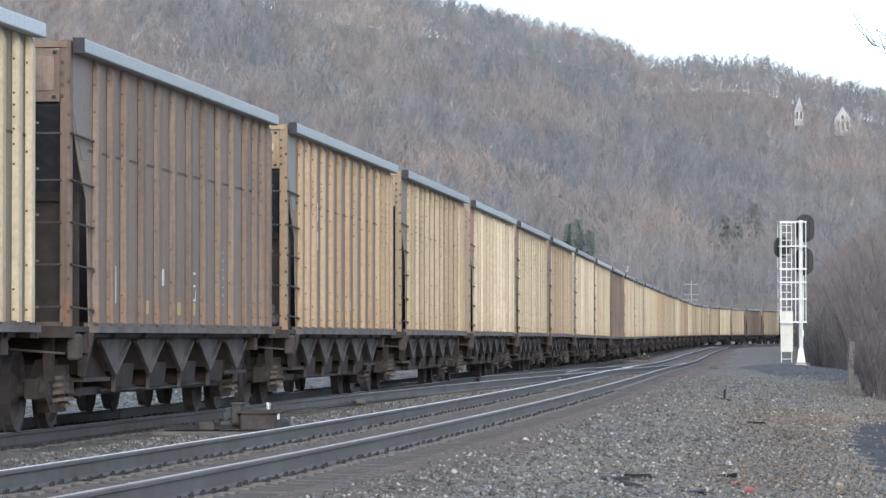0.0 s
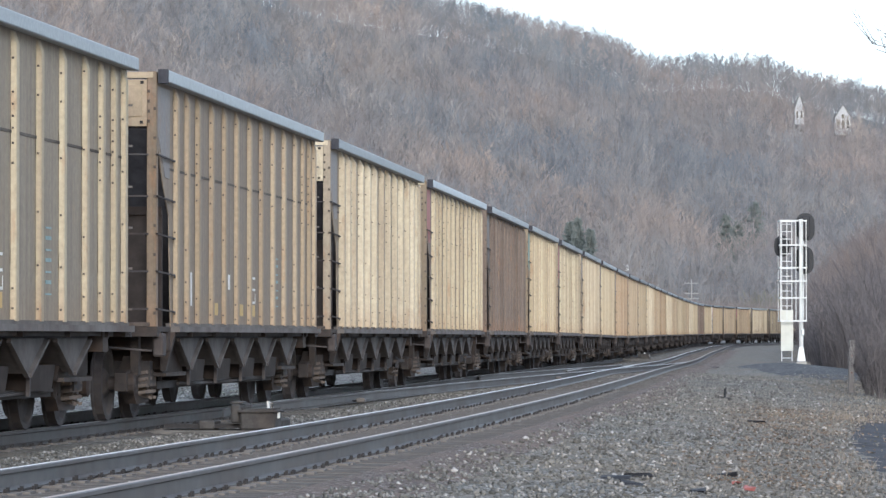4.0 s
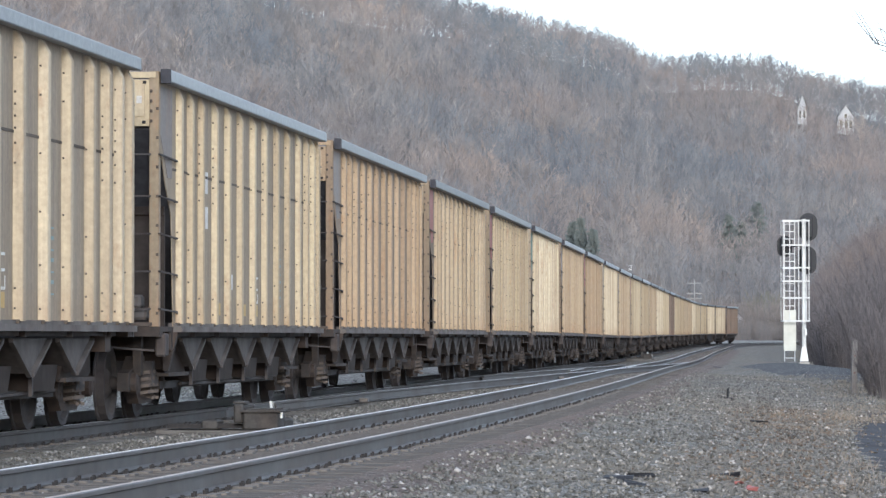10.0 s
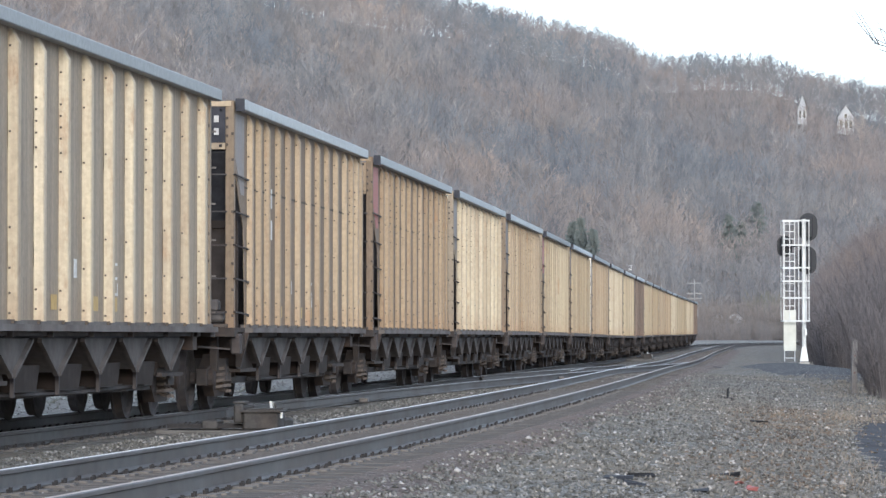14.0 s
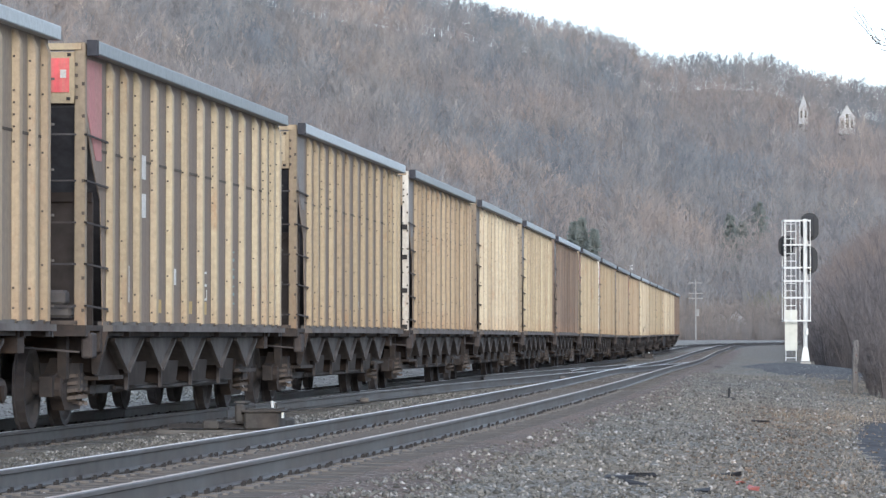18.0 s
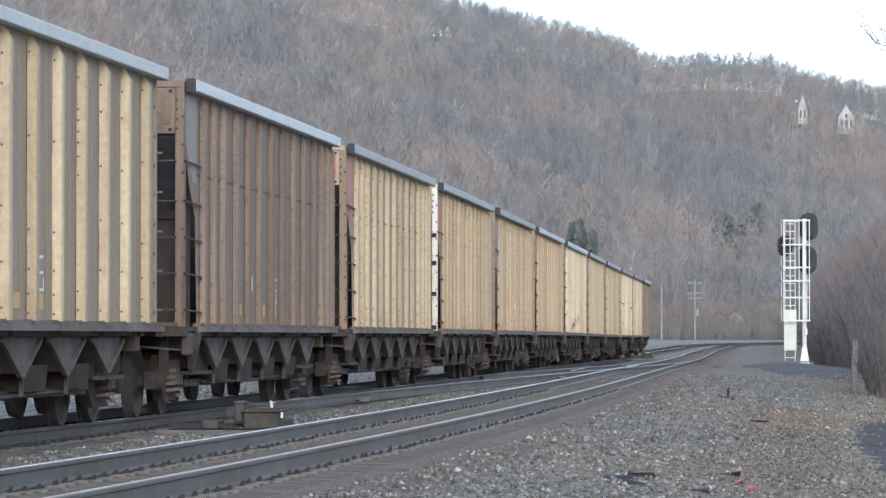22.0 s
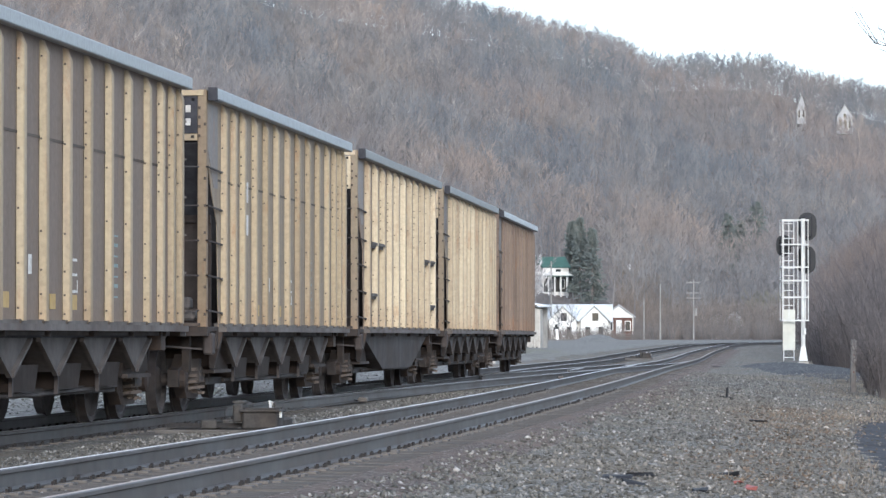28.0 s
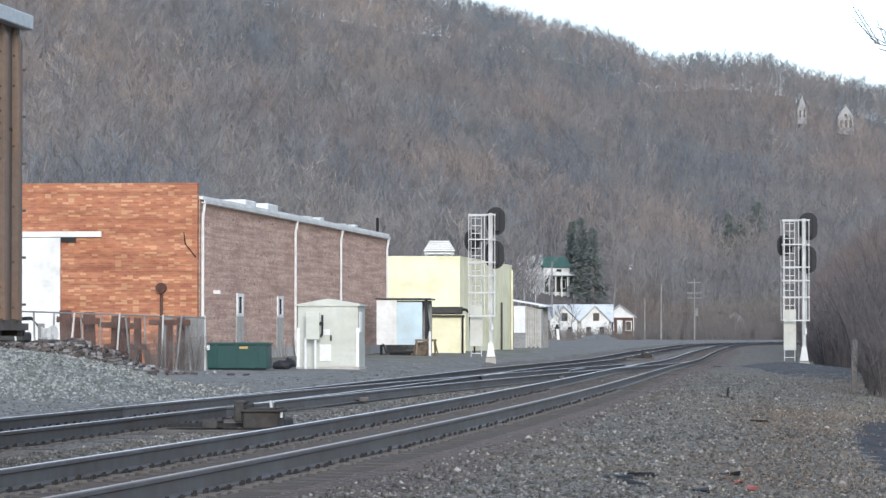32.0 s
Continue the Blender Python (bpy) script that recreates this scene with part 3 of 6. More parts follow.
    for e in (-1, 1):
        end = pose(0, 0, 0) if e < 0 else pose(0, 0, 0, 0, 0, 180)
        bm = bmesh.new()
        box(bm, -1.36, 1.36, -E + 0.04, -E + 0.08, 3.6, TOP - 0.12)
        box(bm, -1.44, 1.44, -E, -E + 0.16, TOP - 0.1, TOP - 0.03)
        box(bm, -1.36, 1.36, -E + 0.0, -E + 0.1, 3.54, 3.62)
        for x in [-1.3 + 0.26 * k for k in range(11)]:
            box(bm, x - 0.02, x + 0.02, -E + 0.025, -E + 0.04, TOP - 0.17, TOP - 0.135, 1)
            box(bm, x - 0.02, x + 0.02, -E - 0.015, -E, 3.57, 3.605, 1)
        part("end_panel", mesh_of(bm, "end_panel", M_CAR, M_CLIP), None, car, m=end)
        dark = kind == "numbered" and e < 0
        pl = part("end_placard", boxes((-1.36 if dark else -1.3, 1.36 if dark else 1.3, -E + 0.025, -E + 0.038, 3.63 if dark else 3.66, TOP - (0.11 if dark else 0.19))), M_VOID if dark else M_CAR, car, "black end panel" if dark else "", end)
        if kind in ("numbered", "stencilled") and e < 0:
            for z, xs in ((3.95, (1.24, 1.12, 1.0)), (3.78, (1.24, 1.12, 1.0))) if dark else ((3.86, (1.24,)),):
                for x in xs:
                    part("number_bar", boxes((x - 0.035, x + 0.03, -E + 0.015, -E + 0.022, z - 0.045, z + 0.045)), M_STENCIL, pl, "white block lettering")
            part("brake_unit", boxes((0.95, 1.32, -E + 0.06, -E + 0.3, 1.22, 1.36), (1.05, 1.26, -E + 0.02, -E + 0.3, 1.36, 1.52), bevel=0.03), M_HOPPER, car, "dusty grey brake gear")
        part("slope_sheet", slab(-1.44, 1.44, [(-E + 0.1, 3.56), (-4.8, 1.2), (-4.8, 1.16), (-E + 0.1, 3.5)]), M_VOID, car, "black slope sheet", end)
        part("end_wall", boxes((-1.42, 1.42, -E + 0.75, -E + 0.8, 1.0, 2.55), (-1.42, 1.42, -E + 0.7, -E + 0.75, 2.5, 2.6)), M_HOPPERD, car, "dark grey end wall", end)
        part("end_sill", boxes((-1.5, 1.5, -E - 0.03, -E + 0.2, 1.02, 1.14), (-1.46, 1.46, -E + 0.2, -E + 1.15, 1.08, 1.14), (-1.46, 1.46, -E + 1.0, -E + 1.3, 0.85, 1.08)), M_TRUCK, car, m=end)
        part("sill_step", boxes((1.12, 1.4, -E - 0.04, -E + 0.05, 1.145, 1.19)), M_SPRING, car, "dusty step plate", end)
        for z in (1.35, 1.8, 2.25, 2.7, 3.2):
            part("grab_iron", tube(tube(bmesh.new(), [(1.46, -E + 0.05, z), (1.5, -E - 0.02, z), (1.5, -E + 1.2, z - 0.03), (1.46, -E + 1.24, z - 0.03)], 0.014, 4), [(1.38, -E, z), (1.36, -E - 0.06, z), (0.9, -E - 0.06, z), (0.88, -E, z)], 0.014, 4), M_UNDER, car, m=end)
        if e > 0:
            lad = bmesh.new()
            box(lad, -1.43, -1.38, -E - 0.09, -E - 0.05, 1.12, TOP - 0.2)
            for k in range(6):
                z = 1.32 + 0.47 * k
                box(lad, -1.52, -1.3, -E - 0.1, -E - 0.075, z, z + 0.025)
            for z in (1.2, 2.6, TOP - 0.3):
                box(lad, -1.42, -1.39, -E - 0.05, -E + 0.03, z, z + 0.05)
            part("ladder", lad, M_SILL, car, "thin rusty end ladder with stub rungs", end)
        part("coupler", boxes((-0.12, 0.12, -E - 0.62, -E + 0.2, 0.72, 0.95), (-0.17, 0.2, -E - 0.81, -E - 0.55, 0.68, 0.99), bevel=0.02), M_UNDER, car, m=end)
        part("uncoupling_lever", tube(bmesh.new(), [(1.45, -E - 0.12, 0.85), (0.6, -E - 0.2, 0.92), (0.1, -E - 0.2, 1.0)], 0.016, 4), M_UNDER, car, m=end)
        part("jacking_pad", boxes((1.42, 1.54, -E + 0.12, -E + 0.4, 0.78, 1.06), bevel=0.02), M_PAD if e > 0 else M_UNDER, car, "pale painted pad" if e > 0 else "", end)
        bm = bmesh.new()
        prism(bm, [(1.34, 0.6), (1.4, 0.6), (1.52, 1.07), (1.32, 1.07)], -E + 1.12, -E + 1.24)
        part("bolster_bracket", bm, M_TRUCK, car, m=end)
        part("draft_post", boxes((1.06, 1.16, -E + 0.6, -E + 0.76, 0.55, 1.03)), M_TRUCK, car, m=end)
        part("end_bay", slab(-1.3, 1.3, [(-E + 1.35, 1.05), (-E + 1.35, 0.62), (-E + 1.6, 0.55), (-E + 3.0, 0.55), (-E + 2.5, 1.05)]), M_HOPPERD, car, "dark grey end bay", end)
        part("ledge", boxes((-1.36, 1.36, -E + 1.4, -E + 2.9, 0.53, 0.575)), M_TRUCK, car, m=end)
    if kind == "slope":
        part("hopper", slab(-1.4, 1.42, [(-6.0, 1.07), (-2.6, 0.42), (2.6, 0.42), (6.0, 1.07)]), M_UNDER, car, "deep black belly hopper")
    else:
        hop = slab(-1.38, 1.38, [(-0.9, 1.0), (-0.06, 0.64), (0.06, 0.64), (0.9, 1.0)])
        for a, c in ((-0.9, -0.06), (0.06, 0.9)):
            z0, z1 = (1.0, 0.64) if a < 0 else (0.64, 1.0)
            v = [hop.verts.new(q) for q in ((1.38, a, z0), (1.38, c, z1), (1.43, c, z1), (1.43, a, z0), (1.38, a, z0 - 0.04), (1.38, c, z1 - 0.04), (1.43, c, z1 - 0.04), (1.43, a, z0 - 0.04))]
            for q in ((0, 1, 2, 3), (7, 6, 5, 4), (3, 2, 6, 7), (0, 3, 7, 4), (1, 5, 6, 2)):
                hop.faces.new([v[i] for i in q])
        hop = mesh_of(hop, "hopper", M_HOPPER)
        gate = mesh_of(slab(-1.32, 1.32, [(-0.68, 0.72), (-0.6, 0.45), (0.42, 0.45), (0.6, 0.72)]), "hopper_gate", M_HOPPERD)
        for k in range(5):
            h = part("hopper", hop, None, car, m=pose(0, -4.26 + 2.2 * k, 0))
            if k < 4:
                part("hopper_gate", gate, None, h, m=pose(0, 1.1, 0))
                part("gate_rod", boxes((1.3, 1.34, 0.36, 0.42, 0.4, 0.62)), M_UNDER, h)
    # shade under the sill, put in as a black strip above the hoppers
    part("side_beam", boxes((1.2, 1.34, -5.6, 5.6, 0.98, 1.07)), M_VOID, car, "black strip standing in for the shade over the hoppers")
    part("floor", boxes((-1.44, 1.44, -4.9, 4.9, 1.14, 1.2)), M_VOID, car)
    part("centre_sill", boxes((-0.3, 0.3, -7.1, 7.1, 0.62, 1.0), (-1.15, -0.95, -5.2, 4.6, 0.37, 0.46), (0.95, 1.15, -5.2, 4.6, 0.37, 0.46)), M_UNDER, car)
    part("air_pipe", tube(bmesh.new(), [(1.2, -4.0, 0.42), (1.22, 0, 0.4), (1.2, 4.4, 0.44)], 0.025, 5), M_UNDER, car)
    wheels, frame_side, spring = wheelset_mesh(), side_frame_mesh(), spring_mesh()
    for y in (-5.8, 5.8):
        tr = part("truck", boxes((-1.2, 1.2, -0.22, 0.22, 0.42, 0.72), (-0.35, 0.35, -0.35, 0.35, 0.7, 0.8)), M_UNDER, car, m=pose(0, y, 0))
        for sx in (1, -1):
            side = pose(0, 0, 0) if sx == 1 else pose(0, 0, 0, 0, 0, 180)
            part("side_frame", frame_side, None, tr, m=side @ pose(1.0, 0, 0))
            part("spring_nest", spring, None, tr, "dusty brown coil springs", side @ pose(1.06, 0, 0))
        for w in (-0.89, 0.89):
            part("wheelset", wheels, None, tr, m=pose(0, w, 0.457))
    return car


M_SPRING = surface("spring_dust", [(0.3, (0.075, 0.06, 0.052)), (0.7, (0.15, 0.12, 0.1))], 6, 0.8, 0.2, 0.01)
# grime of the bays, deepened with the shade between the hoppers
M_HOPPERD = surface("bay_grime_shade", [(0.3, (0.024, 0.02, 0.018)), (0.7, (0.05, 0.04, 0.036))], 3, 0.75, 0.2, 0.01, 1.0, (0.7, 0.62, 0.58))
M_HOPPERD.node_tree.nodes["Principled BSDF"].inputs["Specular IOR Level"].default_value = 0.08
M_STENCIL = surface("stencil_white", [(0.3, (0.45, 0.43, 0.4)), (0.6, (0.7, 0.69, 0.66))], 9, 0.7, 0)
M_YELLOW = surface("reflector_yellow", [(0.3, (0.4, 0.27, 0.1)), (0.7, (0.52, 0.36, 0.13))], 9, 0.6, 0)
M_SEAM = surface("weld_grime", [(0.3, (0.07, 0.058, 0.05)), (0.7, (0.13, 0.108, 0.09))], 5, 0.8, 0.1)
M_TEAL = surface("faded_teal", [(0.3, (0.2, 0.3, 0.3)), (0.7, (0.34, 0.43, 0.42))], 9, 0.7, 0)
M_SILL = surface("sill_grime", [(0.3, (0.085, 0.075, 0.07)), (0.7, (0.15, 0.133, 0.123))], 3, 0.8, 0.2, 0.01, 1.0, (0.65, 0.55, 0.5))
M_PAD = surface("pale_pad", [(0.3, (0.38, 0.36, 0.33)), (0.7, (0.55, 0.53, 0.5))], 9, 0.7, 0.1)

TAN, PALE, CREAM, BROWN, ORANGE, OCHRE = (0.385, 0.298, 0.187), (0.47, 0.393, 0.254), (0.54, 0.462, 0.32), (0.145, 0.107, 0.082), (0.36, 0.265, 0.16), (0.415, 0.335, 0.21)
GREY, SAME = (0.23, 0.178, 0.138), None
# from the last car forward: post paint, sheet tint, words
CARS = [((0.152, 0.11, 0.082), SAME, "dark brown"), (CREAM, SAME, "pale cream"), (CREAM, GREY, "pale yellow"), (OCHRE, SAME, "ochre"), (OCHRE, GREY, "ochre"), (CREAM, SAME, "cream"),
        (TAN, SAME, "tan"), (TAN, SAME, "tan"), (OCHRE, SAME, "ochre"), (OCHRE, SAME, "ochre"), (BROWN, GREY, "grey-brown"), (PALE, SAME, "pale tan"), (CREAM, SAME, "pale yellow"),
        (TAN, SAME, "tan"), (OCHRE, GREY, "ochre"), (OCHRE, GREY, "ochre"), (TAN, SAME, "tan"), (CREAM, SAME, "cream"), (ORANGE, SAME, "orange-tan"), (TAN, SAME, "tan"),
        (CREAM, SAME, "pale yellow"), (OCHRE, GREY, "ochre"), (TAN, SAME, "tan"), (ORANGE, SAME, "orange-tan"), (PALE, SAME, "pale tan"), (CREAM, SAME, "pale cream"), (PALE, GREY, "pale yellow"),
        (PALE, SAME, "pale yellow"), (BROWN, SAME, "dark brown"), (PALE, GREY, "pale yellow"), (CREAM, SAME, "pale cream"), (TAN, SAME, "tan"), (PALE, SAME, "pale tan"), (CREAM, SAME, "cream"),
        (OCHRE, SAME, "ochre"), (ORANGE, SAME, "orange-tan"), (BROWN, GREY, "grey-brown"), (PALE, SAME, "pale yellow"), (TAN, SAME, "tan")]
RED_END, TEAL_END, WHITE_POST, NUMBERED = {6, 8, 9, 15, 18, 21, 22, 26, 29, 32, 33}, {20, 27}, {8, 13}, {3, 4, 19}
STENCILLED, WIDE = {15, 24, 35}, {11, 12, 17, 20, 27}
train = []


def build_train():
    first, odd, lettered, marked, wide = (build_car(k) for k in ("hopper", "slope", "numbered", "stencilled", "wide"))
    for i, (paint, sheet, words) in enumerate(CARS):
        masters = {0: first, 2: odd, 3: lettered, 15: marked, 11: wide}
        if i in masters:
            car = masters[i]
        else:
            car = copy_thing(lettered if i in NUMBERED else marked if i in STENCILLED else wide if i in WIDE else first, pose(0, 0, 0))
        extra = ", red end panel" if i in RED_END else ", teal end panel" if i in TEAL_END else ""
        tagged(car, f"rusty {words} ribbed coal hopper car{extra}, rolling", "train car", "coal hopper cars of the train")
        rnd = random.Random(i)
        k0, warm = rnd.uniform(0.82, 0.96), rnd.uniform(-0.02, 0.02)
        j = (k0 * (1 + warm), k0, k0 * (1.04 - warm))
        chord_tone = rnd.choice((0.55, 0.62, 0.75, 0.95, 1.05))
        end_tone = rnd.uniform(0.45, 0.72)
        sign = (0.6, 0.078, 0.085) if i in RED_END else (0.1, 0.3, 0.24) if i in TEAL_END else (0.03, 0.03, 0.03) if i in NUMBERED else paint
        for o in car.children_recursive:
            base = o.name.split(".")[0]
            c = paint
            if base == "side_post":
                shape = next(g.index(o.data) for g in (DEEP, SHALLOW, SLIM) if o.data in g)
                o.data = (DEEP if paint is CREAM or i in WIDE else SLIM if i in (26, 31, 32) else SHALLOW)[shape]
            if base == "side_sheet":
                # darker than the posts: grime, plus the side's dimmer light in the tint
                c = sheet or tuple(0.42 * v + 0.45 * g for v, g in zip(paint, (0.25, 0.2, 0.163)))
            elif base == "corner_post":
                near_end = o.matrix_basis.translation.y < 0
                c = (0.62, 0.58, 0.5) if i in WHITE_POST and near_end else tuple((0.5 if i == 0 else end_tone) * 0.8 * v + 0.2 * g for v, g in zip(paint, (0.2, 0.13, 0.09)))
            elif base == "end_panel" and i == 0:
                # last car's end panel, like its posts, is darkened for shade
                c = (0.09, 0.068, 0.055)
            elif base == "end_placard":
                c = sign if o.matrix_basis.to_euler().z < 1 else paint
            elif base == "corner_plate":
                c = (0.42, 0.16, 0.15) if i in RED_END else (0.2, 0.33, 0.28) if i in TEAL_END else (0.22, 0.21, 0.205)
            elif base == "top_chord":
                c = tuple(v * chord_tone for v in (0.47, 0.515, 0.53))
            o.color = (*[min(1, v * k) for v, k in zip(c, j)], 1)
        if i in WHITE_POST:
            for z in (1.16, 1.86, 2.5, 3.08):
                part("latch", boxes((HALF_W - 0.2, HALF_W - 0.1, -HALF_L - 0.02, -HALF_L + 0.02, z, z + 0.09)), M_CLIP, car, "dark latch plate")
        if i == 5:
            for k in range(16):
                y, z = -3.9 + 0.52 * (k % 11) + rnd.uniform(-0.1, 0.1), 1.32 + 0.035 * (k % 11) + rnd.uniform(-0.12, 0.16)
                part("tar_smear", slab(0, 0.004, [(y, z), (y + rnd.uniform(0.1, 0.3), z + rnd.uniform(-0.1, 0.0)), (y + rnd.uniform(0.15, 0.35), z + 0.05), (y + 0.05, z + rnd.uniform(0.05, 0.2))]), M_CLIP, car, "black tar smear", pose(HALF_W + 0.002 if k % 3 else HALF_W - 0.095, 0, 0))
        train.append(car)


build_train()


# ---- the yard across the tracks ----
def bricks(name, a, c, pale, mortar, pale_share, stain, pits=0.0):
    """Brickwork laid in the wall's own x and z."""
    m, n, l, b = mat(name, 0.9)
    tc, sep, com = n.new("ShaderNodeTexCoord"), n.new("ShaderNodeSeparateXYZ"), n.new("ShaderNodeCombineXYZ")
    l.new(tc.outputs["Object"], sep.inputs[0])
    add = n.new("ShaderNodeMath")
    l.new(sep.outputs[0], add.inputs[0])
    l.new(sep.outputs[1], add.inputs[1])
    l.new(add.outputs[0], com.inputs[0])
    l.new(sep.outputs[2], com.inputs[1])
    br = n.new("ShaderNodeTexBrick")
    for k, v in (("Scale", 1.0), ("Brick Width", 0.215), ("Row Height", 0.075), ("Mortar Size", 0.006), ("Bias", 0.0)):
        br.inputs[k].default_value = v
    br.inputs["Color1"].default_value, br.inputs["Color2"].default_value, br.inputs["Mortar"].default_value = (*a, 1), (*c, 1), (*mortar, 1)
    l.new(com.outputs[0], br.inputs["Vector"])
    # whole bricks and short runs of another firing
    snap = n.new("ShaderNodeVectorMath")
    snap.operation = "SNAP"
    snap.inputs[1].default_value = (0.215, 0.075, 1)
    l.new(com.outputs[0], snap.inputs[0])
    wn_ = n.new("ShaderNodeTexWhiteNoise")
    l.new(snap.outputs[0], wn_.inputs["Vector"])
    f = ramp(n, [(1 - pale_share - 0.02, (0, 0, 0)), (1 - pale_share, (0.85, 0.85, 0.85))])
    l.new(wn_.outputs["Value"], f.inputs[0])
    c1 = mixer(n, l, "MIX", f.outputs[0], br.outputs["Color"], pale)
    runs = noise_tex(n, l, stretched(n, l, com.outputs[0], 0.9, 6.0, 1), 1.1, 4, 0.7)
    rf = ramp(n, [(0.52, (0, 0, 0)), (0.7, (0.55, 0.55, 0.55))])
    l.new(runs.outputs[0], rf.inputs[0])
    c1 = mixer(n, l, "MIX", rf.outputs[0], c1, pale)
    big = noise_tex(n, l, stretched(n, l, com.outputs[0], 0.5, 0.9, 1), 0.8, 5, 0.65)
    g = ramp(n, [(0.45, (0, 0, 0)), (0.72, (0.75, 0.75, 0.75))])
    l.new(big.outputs[0], g.inputs[0])
    c2 = mixer(n, l, "MULTIPLY", g.outputs[0], c1, stain)
    # courses of darker bricks, and dark pits
    rows = noise_tex(n, l, stretched(n, l, com.outputs[0], 0.12, 3.2, 1), 1.5, 4, 0.7)
    rw = ramp(n, [(0.4, (0.68, 0.66, 0.66)), (0.6, (1.08, 1.08, 1.08))])
    l.new(rows.outputs[0], rw.inputs[0])
    c2 = mixer(n, l, "MULTIPLY", 0.8, c2, rw.outputs[0])
    if pits:
        pt = noise_tex(n, l, stretched(n, l, com.outputs[0], 1.0, 4.5, 1), 1.5, 2, 0.5)
        pf = ramp(n, [(0.64, (0, 0, 0)), (0.7, (pits,) * 3)])
        l.new(pt.outputs[0], pf.inputs[0])
        c2 = mixer(n, l, "MIX", pf.outputs[0], c2, (0.16, 0.11, 0.1))
    l.new(c2, b.inputs["Base Color"])
    bumped(n, l, b, br.outputs["Fac"], 0.6, -0.01)
    return m


M_ORANGE = bricks("orange_brick", (0.5, 0.205, 0.105), (0.37, 0.135, 0.078), (0.58, 0.34, 0.19), (0.33, 0.22, 0.155), 0.14, (0.7, 0.6, 0.56))
M_RED = bricks("red_brick", (0.6, 0.39, 0.3), (0.47, 0.295, 0.235), (0.66, 0.5, 0.385), (0.54, 0.425, 0.35), 0.07, (0.74, 0.66, 0.63), 0.8)


def plain(name, c, rough=0.6, metal=0.0, worn=0.15, scale=4.0, tint=(0.82, 0.8, 0.77)):
    d = tuple(v * (1 - worn) for v in c)
    return surface(name, [(0.3, d), (0.7, c)], scale, rough, 0.12, 0.01, 0.7, tint, metal)


M_WHITE = plain("white_paint", (0.78, 0.77, 0.75), 0.6)
M_GREYW = plain("weathered_board", (0.32, 0.31, 0.3), 0.85, 0, 0.4, 7)
M_CONC = plain("concrete", (0.5, 0.47, 0.43), 0.9, 0, 0.3, 5)
M_ALU = plain("aluminium_sheet", (0.54, 0.54, 0.485), 0.5, 0.1, 0.2, 1.6, (0.84, 0.82, 0.78))
M_GREEN = plain("green_paint", (0.008, 0.055, 0.05), 0.5, 0, 0.3, 3)
M_YELW = plain("cream_wall", (0.84, 0.79, 0.55), 0.75, 0, 0.08, 1.5, (0.84, 0.82, 0.78))
M_ROOF = plain("dark_roofing", (0.07, 0.07, 0.075), 0.8, 0, 0.4, 4)
M_BLUE = plain("light_blue_sheet", (0.56, 0.68, 0.74), 0.5, 0, 0.1, 2)
M_BLACK = plain("black_paint", (0.018, 0.018, 0.022), 0.6, 0, 0.3, 6)
M_GALV = plain("galvanised_steel", (0.62, 0.62, 0.61), 0.5, 0.2, 0.15, 5)
M_RUST = surface("rust", [(0.3, (0.075, 0.045, 0.037)), (0.7, (0.17, 0.098, 0.078))], 5, 0.9, 0.4, 0.02, 1.2, (0.6, 0.5, 0.45))
M_WOOD = surface("old_wood", [(0.3, (0.13, 0.1, 0.075)), (0.7, (0.3, 0.24, 0.18))], 8, 0.9, 0.4, 0.01, 1.0, (0.6, 0.55, 0.5), 0, "Object", (3, 3, 0.4))
M_GREYMETAL = plain("grey_enclosure", (0.07, 0.067, 0.064), 0.7, 0.2, 0.35, 5)
M_GROOF = plain("green_roof", (0.05, 0.11, 0.09), 0.6)
m_glass, gn, gl, gb = mat("window_glass", 0.08)
gb.inputs["Base Color"].default_value = (0.03, 0.035, 0.04, 1)
gb.inputs["Specular IOR Level"].default_value = 0.6
M_GLASS = m_glass


